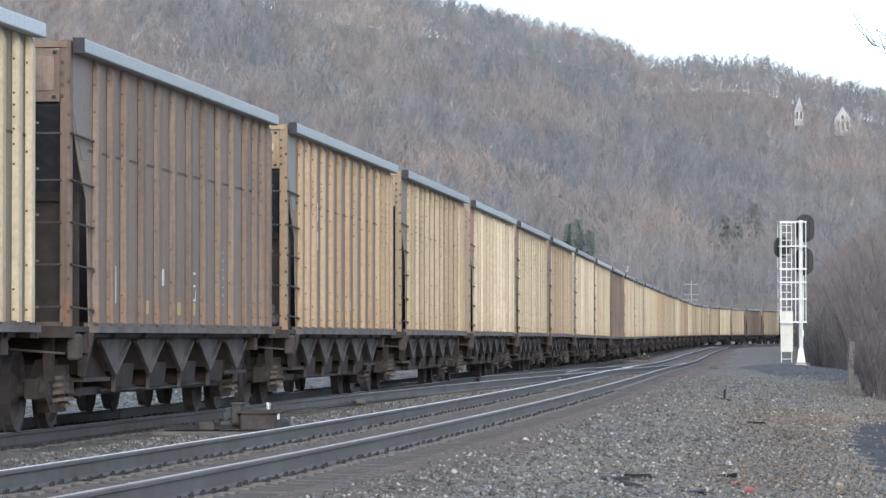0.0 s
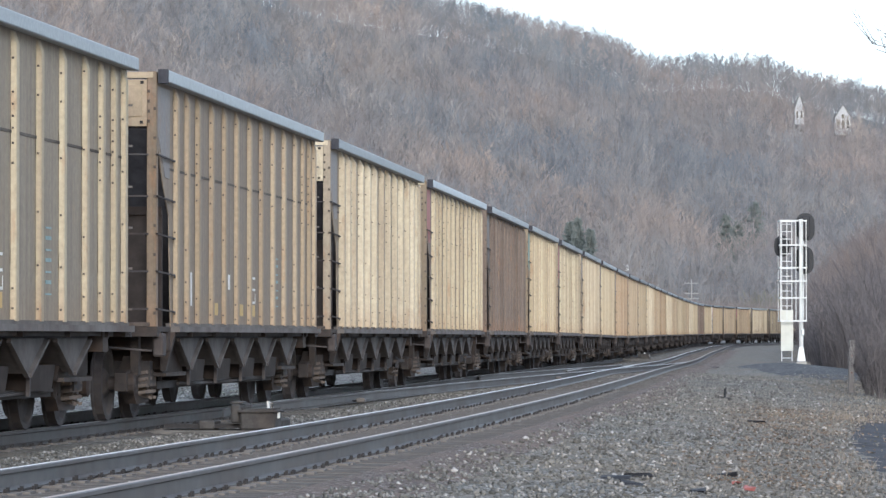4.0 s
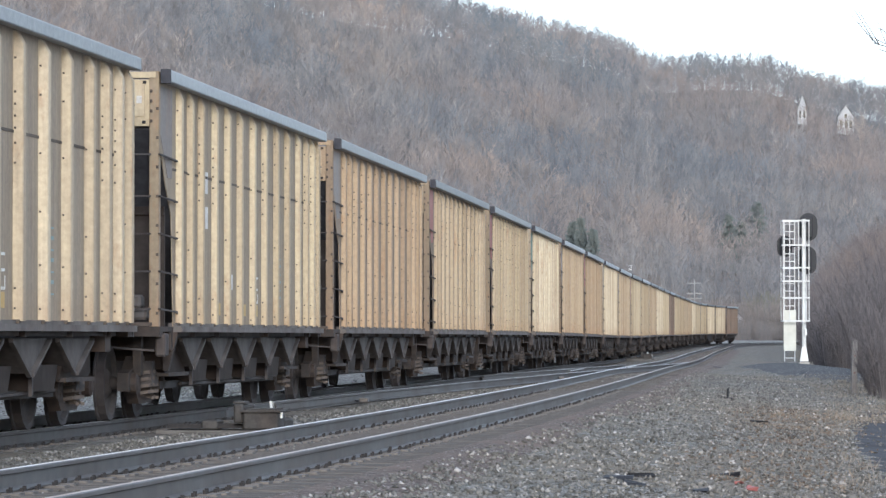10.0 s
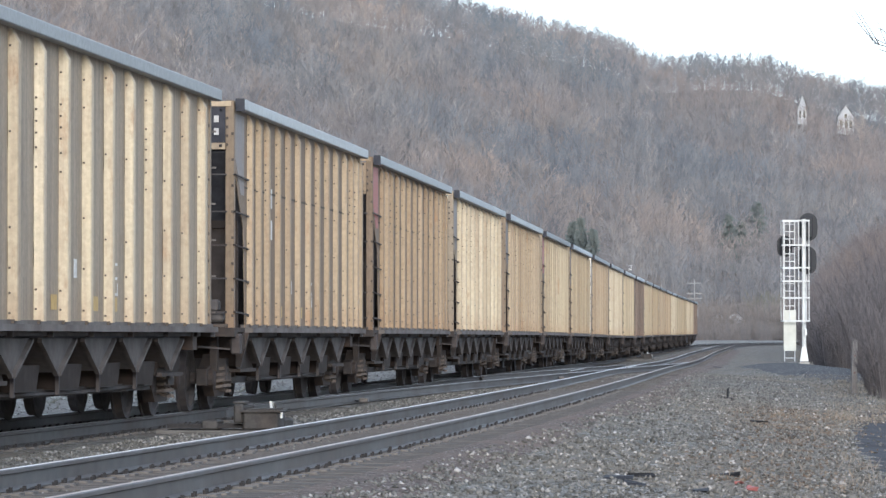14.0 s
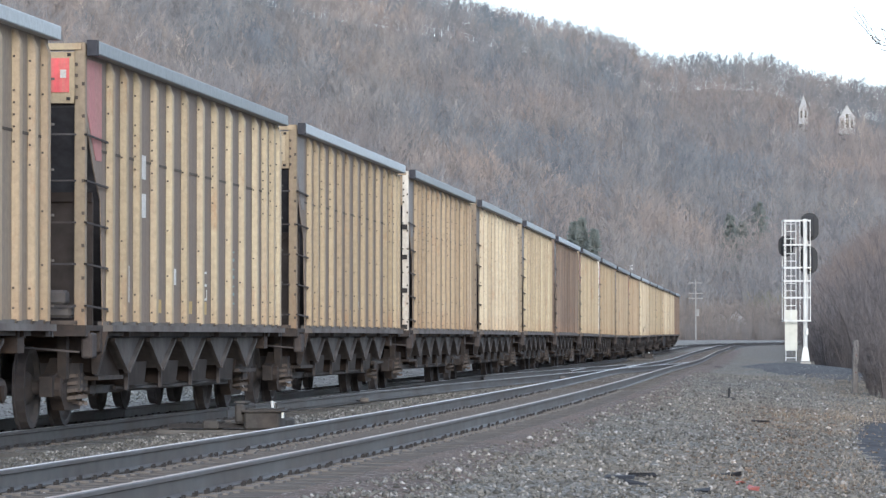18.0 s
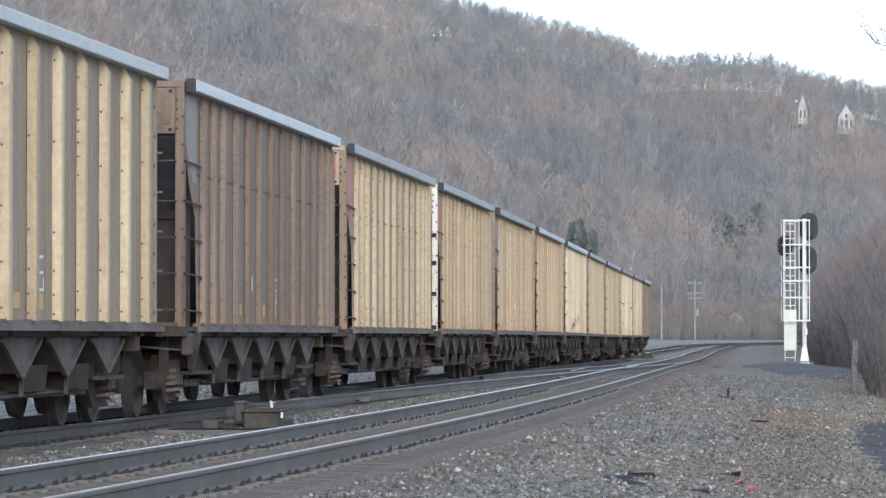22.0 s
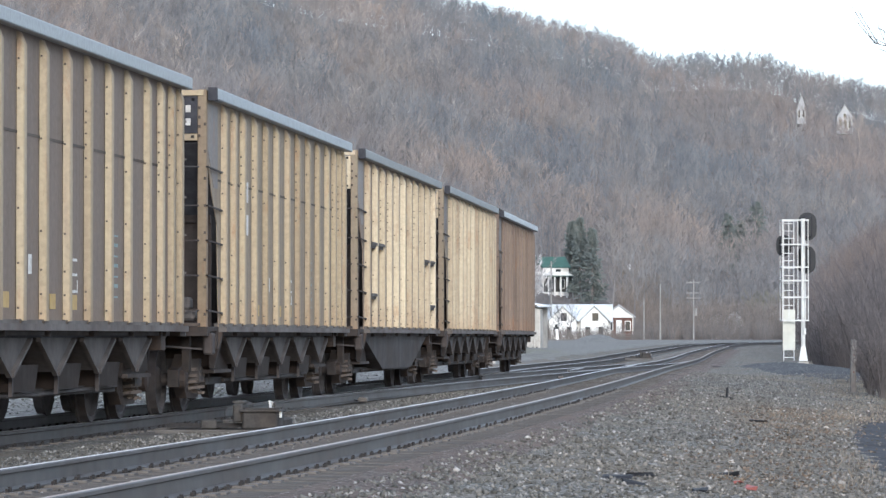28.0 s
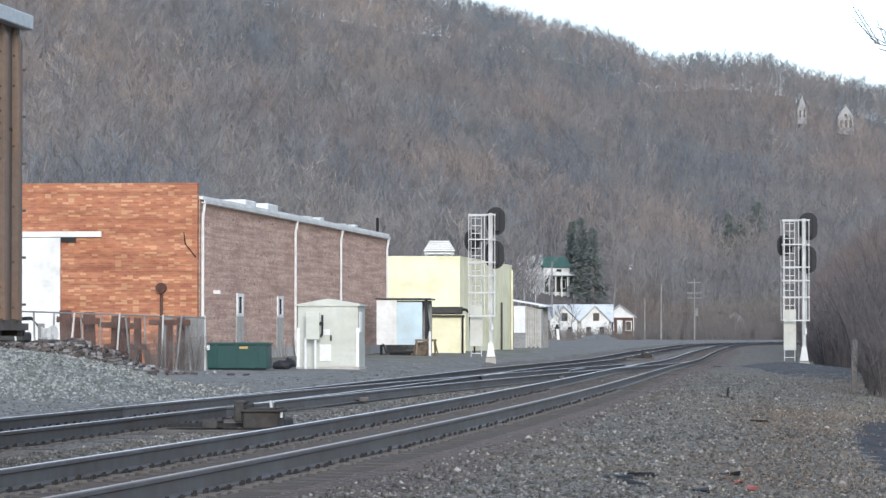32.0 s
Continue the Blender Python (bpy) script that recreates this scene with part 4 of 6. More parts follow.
def warehouse():
    w = thing("warehouse", "brick warehouse with an orange front and a red side wall", "building", pose(-8.8, 138, -0.15, 0, 0, -6.56))
    part("front_wall", boxes((-15, -0.02, 0, 0.35, 0, 6.62), (-15, -0.0, -0.02, 0.37, 6.62, 6.68)), M_ORANGE, w, "orange brick front with scattered pale bricks")
    side = bmesh.new()
    box(side, -0.35, 0, 0.36, 52.4, 0.75, 6.1)
    part("side_wall", side, M_RED, w, "dull red brick side wall")
    part("plinth", boxes((-0.35, 0.06, 0.36, 52.4, 0, 0.75)), M_CONC, w)
    part("back_wall", boxes((-15, -0.36, 52.0, 52.4, 0, 6.1)), M_RED, w)
    part("far_wall", boxes((-15, -14.65, 0.36, 52.0, 0, 6.1)), M_RED, w)
    part("roof", boxes((-15.1, -0.1, 0.36, 52.5, 6.1, 6.22)), M_ROOF, w)
    part("eave_flashing", boxes((-0.5, 0.14, 0.3, 52.6, 6.1, 6.22)), M_WHITE, w, "pale metal roof edge")
    gut = bmesh.new()
    prism(gut, [(0.06, 5.95), (0.2, 5.97), (0.22, 6.08), (0.18, 6.08), (0.16, 6.0), (0.06, 6.0)], 0.3, 52.6)
    part("gutter", gut, M_WHITE, w, "white gutter along the eave")
    for y in (0.55, 22.5, 36.0, 52.2):
        bm = tube(bmesh.new(), [(0.16, y, 5.98), (0.12, y, 5.7), (0.08, y, 5.5), (0.08, y, 0.1)], 0.055, 8)
        part("downpipe", bm, M_WHITE, w, "white downpipe")
    for y in (9.0, 18.8):
        part("wall_patch", boxes((0.002, 0.03, y - 0.85, y + 0.85, 0.2, 2.0)), M_CONC, w, "grey boarded strip under a window")
        win = part("window", boxes((0.0, 0.05, y - 0.72, y - 0.38, 1.93, 2.8), (0.0, 0.05, y + 0.38, y + 0.72, 1.93, 2.8), (0.0, 0.05, y - 0.38, y + 0.38, 1.93, 2.05), (0.0, 0.05, y - 0.38, y + 0.38, 2.68, 2.8)), M_WHITE, w, "small white-framed window")
        part("pane", boxes((0.002, 0.03, y - 0.378, y + 0.378, 2.052, 2.678)), M_GLASS, win)
    part("wall_lamp", boxes((0.0, 0.25, 3.2, 3.45, 2.72, 2.86)), M_WHITE, w, "white wall lamp")
    door = part("sliding_door", boxes((-6.6, -5.0, -0.14, -0.06, 0.1, 4.72)), M_WHITE, w, "tall white sliding door")
    for z in (1.3, 2.5, 3.7):
        part("seam", boxes((-6.6, -5.0, -0.155, -0.14, z, z + 0.05)), M_WHITE, door)
    part("door_track", boxes((-7.8, -3.5, -0.18, -0.02, 4.74, 4.94)), M_WHITE, w, "white door track")
    part("track_bracket", boxes((-4.98, -4.45, -0.12, -0.02, 4.56, 4.72)), M_BLACK, w)
    bm = tube(bmesh.new(), [(-1.3, -0.12, 0.1), (-1.3, -0.12, 2.7)], 0.06, 8)
    tube(bm, [(-1.3, -0.3, 2.9), (-1.3, -0.05, 2.9)], [0.19, 0.19], 12)
    part("wall_vent", bm, M_RUST, w, "rusty round vent on a pipe")
    part("conduit", tube(bmesh.new(), [(-0.06, -0.06, 4.0), (-0.45, -0.06, 4.5), (-0.5, -0.06, 4.9)], 0.02, 6), M_BLACK, w)
    for y, h in ((14.0, 0.38), (19.5, 0.42)):
        part("roof_unit", boxes((-1.8, -0.6, y, y + 2.6, 6.2, 6.2 + h), bevel=0.05), M_WHITE, w, "white roof unit")
    for k in range(7):
        y = 25 + 3.7 * k
        part("roof_clutter", boxes((-0.7, -0.3, y, y + 0.9, 6.2, 6.32 + 0.06 * (k % 3)), bevel=0.03), M_GALV, w)
    part("roof_pipe", tube(bmesh.new(), [(-0.3, 51.4, 6.2), (-0.3, 51.4, 7.0)], 0.07, 6), M_BLACK, w)
    return w


warehouse()


def bungalow():
    w = thing("signal_bungalow", "silver metal signal bungalow with a shallow peaked roof", "equipment hut", pose(-3.98, 133, -0.14, 0, 0, -4))
    part("body", boxes((-1.05, 1.05, 0, 2.6, 0.08, 2.22), bevel=0.02), M_ALU, w, "plain aluminium-sheet body")
    part("base", boxes((-1.1, 1.1, -0.05, 2.65, 0, 0.1)), M_CONC, w)
    roof = bmesh.new()
    prism(roof, [(-1.12, 2.2), (1.12, 2.2), (1.12, 2.26), (0, 2.46), (-1.12, 2.26)], -0.08, 2.7)
    part("roof", roof, M_ALU, w)
    for x in (-1.08, 0.98):
        part("corner_trim", boxes((x, x + 0.1, -0.02, 0.06, 0.08, 1.45)), M_WHITE, w, "white corner guard")
    d = part("door", boxes((0.0, 0.95, -0.03, 0.0, 0.12, 2.1)), M_ALU, w)
    part("handle", boxes((0.08, 0.14, -0.08, -0.03, 1.0, 1.2)), M_GREYMETAL, d)
    part("side_louvre", boxes((1.06, 1.1, 0.3, 1.0, 1.3, 2.0)), M_WHITE, w)
    part("placard", boxes((-0.28, 0.12, -0.05, -0.032, 0.3, 0.88)), M_WHITE, w, "white notice panel")
    part("notice", boxes((-0.18, 0.08, -0.05, -0.032, 1.2, 1.4)), M_WHITE, w)
    k = thing("meter_box", "white meter box on two pipe legs beside the bungalow", "meter box", pose(-4.45, 132.3, -0.1, 0, 0, -4))
    part("cabinet", boxes((-0.27, 0.22, -0.1, 0.1, 1.0, 1.95), bevel=0.02), M_ALU, k)
    for x in (-0.28, 0.06):
        part("leg", tube(bmesh.new(), [(x, 0, 0), (x, 0, 1.05)], 0.045, 8), M_WHITE, k)
    part("meter", tube(bmesh.new(), [(0.28, -0.05, 1.55), (0.28, -0.16, 1.55)], 0.075, 12), M_BLACK, k)
    part("conduit", tube(bmesh.new(), [(0.3, 0, 1.85), (0.3, 0, 1.2), (0.24, 0, 1.1)], 0.04, 6), M_BLACK, k)


bungalow()


def dumpster():
    w = thing("dumpster", "dark green steel dumpster standing on gravel", "dumpster", pose(-6.87, 128, -0.12, 0, 0, -3))
    part("body", boxes((-1.02, 1.02, 0, 1.6, 0.06, 0.86), bevel=0.02), M_GREEN, w)
    part("rim", boxes((-1.06, 1.06, -0.06, 1.66, 0.86, 0.93)), M_GREEN, w)
    for x in (-0.7, 0, 0.7):
        part("rib", boxes((x - 0.04, x + 0.04, -0.05, 0.0, 0.1, 0.86)), M_GREEN, w)
    part("skid", boxes((-0.95, 0.95, 0.1, 0.25, 0, 0.06)), M_BLACK, w)
    part("sticker", boxes((0.1, 0.38, -0.056, -0.05, 0.72, 0.8)), M_YELLOW, w, "yellow sticker")
    part("sticker", boxes((-1.0, -0.9, -0.012, -0.006, 0.68, 0.84)), M_WHITE, w, "white sticker")


dumpster()


def yellow_building():
    w = thing("cream_building", "cream-yellow block building with a flat roof", "building", pose(-3.6, 205, 0, 0, 0, 0))
    bm = bmesh.new()
    ring = [(0, 0), (4.5, 0.4), (7.75, 27), (3.5, 29), (0, 29)]
    part("outer_wall", loft(ring, 0.0, 5.28), M_YELW, w, "smooth cream-yellow rendered walls")
    part("parapet", loft([(x - 0.02 + 0.04 * (x > 3), y - 0.04) for x, y in ring], 5.2, 5.3), M_YELW, w)
    part("roof", loft([(0.2, 0.25), (4.3, 0.6), (7.5, 26.8), (3.5, 28.8), (0.2, 28.8)], 5.3, 5.32), M_ROOF, w)
    for t in (0.5, 0.75, 0.97):
        x, y = 4.5 + 3.25 * t, 0.4 + 26.6 * t
        part("downpipe", tube(bmesh.new(), [(x + 0.1, y, 5.0 - 2 * (t == 0.75)), (x + 0.1, y, 0.2)], 0.06, 6), M_YELW if t != 0.75 else M_GREYMETAL, w)
    v = part("roof_ventilator", boxes((2.6, 4.2, 3.0, 5.0, 5.45, 5.55)), M_GALV, w, "pale slatted roof ventilator")
    for x in (2.7, 3.2, 3.7, 4.1):
        part("leg", boxes((x - 0.04, x + 0.04, 3.0, 3.1, 5.3, 5.5)), M_GALV, v)
    for k in range(6):
        part("slat", boxes((2.55 + 0.06 * k, 4.25 - 0.06 * k, 3.0 + 0.1 * k, 3.06 + 0.1 * k, 5.62 + 0.1 * k, 5.7 + 0.1 * k)), M_GALV, v)
    a = thing("annex", "low cream annex with a grey flat roof and a black drainpipe", "building", pose(-0.85, 196, 0.1))
    part("outer_wall", boxes((0, 2.0, 0, 8, 0, 2.05)), M_YELW, a)
    part("roof", boxes((-0.1, 1.85, -0.3, 8, 2.1, 2.42)), M_GREYMETAL, a, "grey fascia roof")
    part("beam", boxes((0.0, 1.95, -0.2, -0.05, 1.9, 2.0)), M_GREYMETAL, a)
    part("drainpipe", tube(bmesh.new(), [(1.8, -0.4, 2.3), (2.05, -0.4, 2.25), (2.25, -0.4, 1.9), (2.3, -0.4, 0.6)], 0.08, 8), M_BLACK, a, "black curved drainpipe")
    for x in (1.85, 2.45):
        part("post", tube(bmesh.new(), [(x, -0.3, 0), (x, -0.3, 2.0)], 0.05, 6), M_BLACK, a)


def loft(ring, z0, z1):
    bm = bmesh.new()
    a, c = [bm.verts.new((x, y, z0)) for x, y in ring], [bm.verts.new((x, y, z1)) for x, y in ring]
    k = len(ring)
    bm.faces.new(a[::-1])
    bm.faces.new(c)
    for i in range(k):
        bm.faces.new((a[i], a[(i + 1) % k], c[(i + 1) % k], c[i]))
    return bm


yellow_building()


def lean_to():
    w = thing("lean_to_shed", "open lean-to with white and light blue sheeting under a dark roof", "shed", pose(-2.95, 181, 0.12, 0, 0, -4))
    part("roof", boxes((-0.2, 2.35, -0.4, 3.4, 2.62, 2.69)), M_ROOF, w)
    part("white_sheet", boxes((-0.15, 0.8, -0.3, -0.24, 0.5, 2.6)), M_WHITE, w, "white sheet panel")
    part("blue_sheet", boxes((0.81, 2.0, -0.32, -0.26, 0.5, 2.5)), M_BLUE, w, "light blue sheet panel")
    part("back_wall", boxes((0, 2.2, 3.2, 3.3, 0, 2.6)), M_GREYW, w)
    for x in (0.06, 2.18):
        part("post", boxes((x - 0.06, x + 0.06, -0.2, -0.08, 0, 2.62)), M_BLACK, w)
    part("brace", tube(bmesh.new(), [(2.15, -0.15, 2.5), (2.3, -0.15, 1.3), (2.12, -0.15, 0.5)], 0.05, 6), M_BLACK, w)
    t = thing("trough", "black tapered trough on the ground under the lean-to", "trough", pose(-2.0, 180.2, 0.12))
    bm = bmesh.new()
    prism(bm, [(-0.85, 0.55), (-0.7, 0.12), (0.75, 0.12), (0.95, 0.55), (0.85, 0.55), (0.68, 0.2), (-0.64, 0.2), (-0.76, 0.55)], -0.4, 0.3)
    part("shell", bm, M_BLACK, t)
    part("foot", boxes((-0.5, 0.5, -0.2, 0.1, 0, 0.12)), M_BLACK, t)
    s = thing("sawhorse", "weathered wooden sawhorse on the gravel", "sawhorse", pose(-0.8, 178.6, 0.1, 0, 0, 12))
    part("beam", boxes((-0.5, 0.5, -0.05, 0.05, 0.68, 0.78)), M_WOOD, s)
    for x in (-0.42, 0.42):
        for y in (-1, 1):
            part("leg", tube(bmesh.new(), [(x, 0.04 * y, 0.72), (x * 1.25, 0.32 * y, 0.0)], 0.04, 5), M_WOOD, s)
    r = thing("cable_reel", "brown wooden cable reel on its rim", "cable reel", pose(-0.95, 179.4, 0.42, 0, 90, 60))
    for z in (-0.18, 0.18):
        part("flange", tube(bmesh.new(), [(0, 0, z - 0.025), (0, 0, z + 0.025)], 0.34, 14), M_WOOD, r)
    part("drum", tube(bmesh.new(), [(0, 0, -0.17), (0, 0, 0.17)], 0.2, 12), M_WOOD, r)
    p = thing("marker_post", "white marker post standing on the gravel", "post", pose(-0.6, 176, 0.1))
    part("shaft", boxes((-0.05, 0.05, -0.05, 0.05, 0, 1.15)), M_WHITE, p)


lean_to()


def white_shed():
    w = thing("garden_shed", "small white board shed with a sloping roof", "shed", pose(4.6, 250, 0.25, 0, 0, -8))
    part("front_wall", boxes((0, 0.75, 0, 0.1, 1.0, 2.75)), M_WHITE, w)
    part("lower_wall", boxes((0, 0.75, 0.02, 0.1, 0, 1.0)), M_GREYW, w)
    for k in range(7):
        part("board", boxes((0.76 + 0.15 * k, 0.89 + 0.15 * k, 0, 0.1 + 0.2 * k, 0.1 * (k % 2), 2.72 - 0.03 * k)), M_CONC, w)
    part("back_wall", boxes((0, 1.8, 4, 4.1, 0, 2.7)), M_GREYW, w)
    bm = bmesh.new()
    prism(bm, [(-0.9, 3.2), (-0.9, 3.28), (2.1, 2.78), (2.1, 2.7)], -0.4, 4.3)
    part("roof", bm, M_WHITE, w, "white sloping roof")


white_shed()


# ---- signals ----
def signal(name_words, m):
    s = thing("railway_signal", name_words, "railway signal", m, "pair of railway signals")
    part("foot", prism_ring([(-0.17, 0.0), (0.17, 0.0), (0.085, 0.55), (-0.085, 0.55)], -0.09, 0.09), M_GALV, s, "tapered steel foot")
    part("mast", tube(bmesh.new(), [(0, 0, 0.5), (0, 0, 5.55)], 0.085, 10), M_SIGW, s, "white steel mast")
    part("base", boxes((-0.2, 0.2, -0.2, 0.2, -0.6, -0.03)), M_CONC, s)
    lad = part("ladder", boxes((-0.775, -0.745, -0.03, 0.03, 0.0, 5.5), (-0.375, -0.345, -0.03, 0.03, 0.0, 5.5)), M_SIGW, s)
    z = 0.12
    while z < 5.45:
        part("rung", boxes((-0.74, -0.38, -0.012, 0.012, z, z + 0.03)), M_SIGW, lad)
        z += 0.29
    part("climb_guard", boxes((-0.8, -0.32, -0.09, -0.06, 0.42, 2.0)), M_CONC2, s, "pale flat climbing guard")
    for zz, w in ((1.55, 0.2), (2.45, 0.12), (3.1, 0.12), (3.62, 0.12), (4.5, 0.12), (5.45, 0.14)):
        pl = part("platform_ring", boxes((-0.87, 0.18, -0.52, -0.47, zz, zz + 0.055), (-0.87, 0.18, 0.47, 0.52, zz, zz + 0.055), (-0.87, -0.82, -0.47, 0.47, zz, zz + 0.055), (0.13, 0.18, -0.47, 0.47, zz, zz + 0.055)), M_SIGW, s)
    for x, y in ((-0.85, -0.5), (-0.6, -0.52), (-0.25, -0.52), (-0.08, -0.52), (0.15, -0.5), (-0.85, 0.5), (0.15, 0.5)):
        part("cage_bar", boxes((x - 0.014, x + 0.014, y - 0.014, y + 0.014, 1.55, 5.5)), M_SIGW, s)
    for x, zz, big in ((0.2, 5.25, 1), (0.16, 3.95, 1), (-0.72, 4.5, 0)):
        hd = bmesh.new()
        w, h = (0.37, 0.55) if big else (0.3, 0.42)
        seg = 20
        rim = []
        for k in range(seg):
            a = math.tau * k / seg
            px, pz = math.cos(a), math.sin(a)
            rim.append((x + w * px, zz + (h - w) * (1 if pz > 0 else -1) * (abs(pz) > 1e-6) + w * pz))
        prism(hd, rim, 0.32, 0.35)
        head = part("signal_head", hd, M_BLACK, s, "black oval signal backing seen from behind")
        part("lamp_case", boxes((x - 0.16, x + 0.16, 0.08, 0.32, zz - h * 0.75, zz + h * 0.75), bevel=0.03), M_BLACK, head)
        for q in (-0.3, 0.0, 0.3):
            part("hood", tube(bmesh.new(), [(x, 0.35, zz + q * h / 0.5), (x, 0.6, zz + q * h / 0.5)], 0.1, 10), M_BLACK, head)
        part("bracket", boxes((min(x, 0) - 0.02, max(x, 0) + 0.02, -0.03, 0.1, zz - 0.04, zz + 0.04)), M_BLACK, head)
    part("junction_box", boxes((0.0, 0.1, -0.2, -0.09, 1.02, 1.28), bevel=0.02), M_GALV, s)
    return s


def prism_ring(ring, y0, y1):
    bm = bmesh.new()
    prism(bm, ring, y0, y1)
    bmesh.ops.recalc_face_normals(bm, faces=bm.faces)
    return bm


M_SIGW = plain("signal_white", (0.6, 0.597, 0.58), 0.6, 0, 0.2)
M_CONC2 = plain("pale_guard", (0.55, 0.54, 0.48), 0.6, 0, 0.12)
signal("white signal mast with ladder cage on a dark mound", pose(14.08, 150, 0.06))
signal("white signal mast with ladder cage by the yard", pose(1.9, 153, 0.2) @ Matrix.Scale(1.03, 4))


# ---- trackside equipment ----
def switch_machine(m, label):
    s = thing("switch_machine", label, "switch machine", m @ Matrix.Scale(0.8, 4), "switch machines")
    part("gear_case", boxes((-0.25, 0.3, -0.45, 0.28, 0.0, 0.27), bevel=0.03), M_MACHINE, s, "grimy brown-grey gear case")
    part("lid", boxes((-0.29, 0.34, -0.48, 0.3, 0.27, 0.31), (-0.2, 0.25, -0.4, 0.22, 0.31, 0.33), bevel=0.012), M_MACHINE, s)
    for x in (-0.22, 0.27):
        for y in (-0.4, -0.1, 0.2):
            part("bolt", boxes((x - 0.02, x + 0.02, y - 0.02, y + 0.02, 0.31, 0.335)), M_CLIP, s)
    part("motor_cover", tube(boxes((-0.16, 0.3, 0.3, 1.25, 0.0, 0.16), bevel=0.03), [(0.07, 0.32, 0.13), (0.07, 1.22, 0.13)], 0.12, 10), M_MACHINE, s, "rounded motor cover")
    part("far_case", boxes((-0.42, -0.27, -0.3, 0.9, 0.1, 0.4), (-0.45, -0.25, -0.2, 0.3, 0.4, 0.44), bevel=0.03), M_MACHINE, s, "dark rear case")
    part("hasp", boxes((0.3, 0.33, -0.2, -0.1, 0.18, 0.3)), M_GALV, s, "bright hasp")
    part("hand_lever", tube(bmesh.new(), [(0.0, 0.95, 0.2), (-0.03, 1.0, 0.42), (0.02, 1.05, 0.38), (0.1, 1.2, 0.08)], 0.024, 6), M_GALV, s, "bright bent hand lever")
    part("selector_lever", tube(bmesh.new(), [(0.15, 0.42, 0.22), (0.12, 0.45, 0.4)], 0.02, 6), M_CLIP, s)
    for y0 in (-0.55, 0.5):
        part("tie_beam", boxes((-1.6, 0.4, y0, y0 + 0.25, -0.12, -0.005)), M_TIE, s)
    for y0 in (-0.08, 0.16, 0.4):
        part("throw_rod", boxes((-1.5, -0.25, y0, y0 + 0.06, 0.02, 0.08)), M_CLIP, s)
    part("rod_clamp", boxes((-0.95, -0.7, -0.14, 0.5, 0.0, 0.14), bevel=0.02), M_MACHINE, s, "dark rod clamp")
    part("base_plate", boxes((-0.3, 0.4, -0.5, 1.3, -0.03, 0.0)), M_CLIP, s, "dark base plate")


M_MACHINE = surface("machine_grime", [(0.3, (0.04, 0.038, 0.037)), (0.7, (0.088, 0.082, 0.078))], 6, 0.8, 0.3, 0.01, 1.4, (0.75, 0.68, 0.64))
M_MACHINE.node_tree.nodes["Principled BSDF"].inputs["Specular IOR Level"].default_value = 0.1
p0, h0 = line_at(38.6, 2.42)
switch_machine(pose(p0.x, p0.y, -0.14, 0, 0, -math.degrees(h0)), "grimy grey switch machine on ties between the tracks")
p0, h0 = line_at(196, 1.9)
switch_machine(pose(p0.x, p0.y, -0.14, 0, 0, -math.degrees(h0)), "dark switch machine far down the line")
for s, o in ((59.5, 1.2), (47.0, 1.1), (83, 1.3), (97, 2.6)):
    p0, h0 = line_at(s, o)
    b = thing("track_box", "pale bonding box beside the rail", "track box", pose(p0.x, p0.y, -0.16, 0, 0, -math.degrees(h0)), "track boxes")
    part("case", boxes((-0.08, 0.08, -0.15, 0.15, 0.0, 0.085), bevel=0.02), M_PLATE, b)
    part("lead", tube(bmesh.new(), [(0, 0.2, 0.05), (-0.15, 0.3, 0.02), (-0.3, 0.32, 0.04)], 0.015, 5), M_BLACK, b)

M_POSTW = surface("grey_post_wood", [(0.3, (0.1, 0.092, 0.088)), (0.7, (0.23, 0.212, 0.2))], 9, 0.9, 0.4, 0.01, 1.0, (0.7, 0.65, 0.62), 0, "Object", (3, 3, 0.4))
q = thing("fence_post", "grey weathered wooden fence post in the verge", "post", pose(11.95, 112, -0.75, 0, 1.5, 0))
bm = bmesh.new()
box(bm, -0.085, 0.075, -0.1, 0.1, 0, 1.68, bevel=0.02)
part("shaft", bm, M_POSTW, q)
for z in (0.7, 1.2):
    part("staple", boxes((-0.02, 0.02, -0.115, -0.1, z, z + 0.05)), M_RUST, q)

q = thing("marker_stake", "leaning white stake with a dark band by the line", "stake", pose(14.1, 468, 0.0, 0, -5, 0))
part("shaft", boxes((-0.16, 0.16, -0.1, 0.1, 0, 2.2)), M_WHITE, q)
part("band", boxes((-0.165, 0.165, -0.105, 0.105, 1.9, 2.5)), M_BLACK, q)


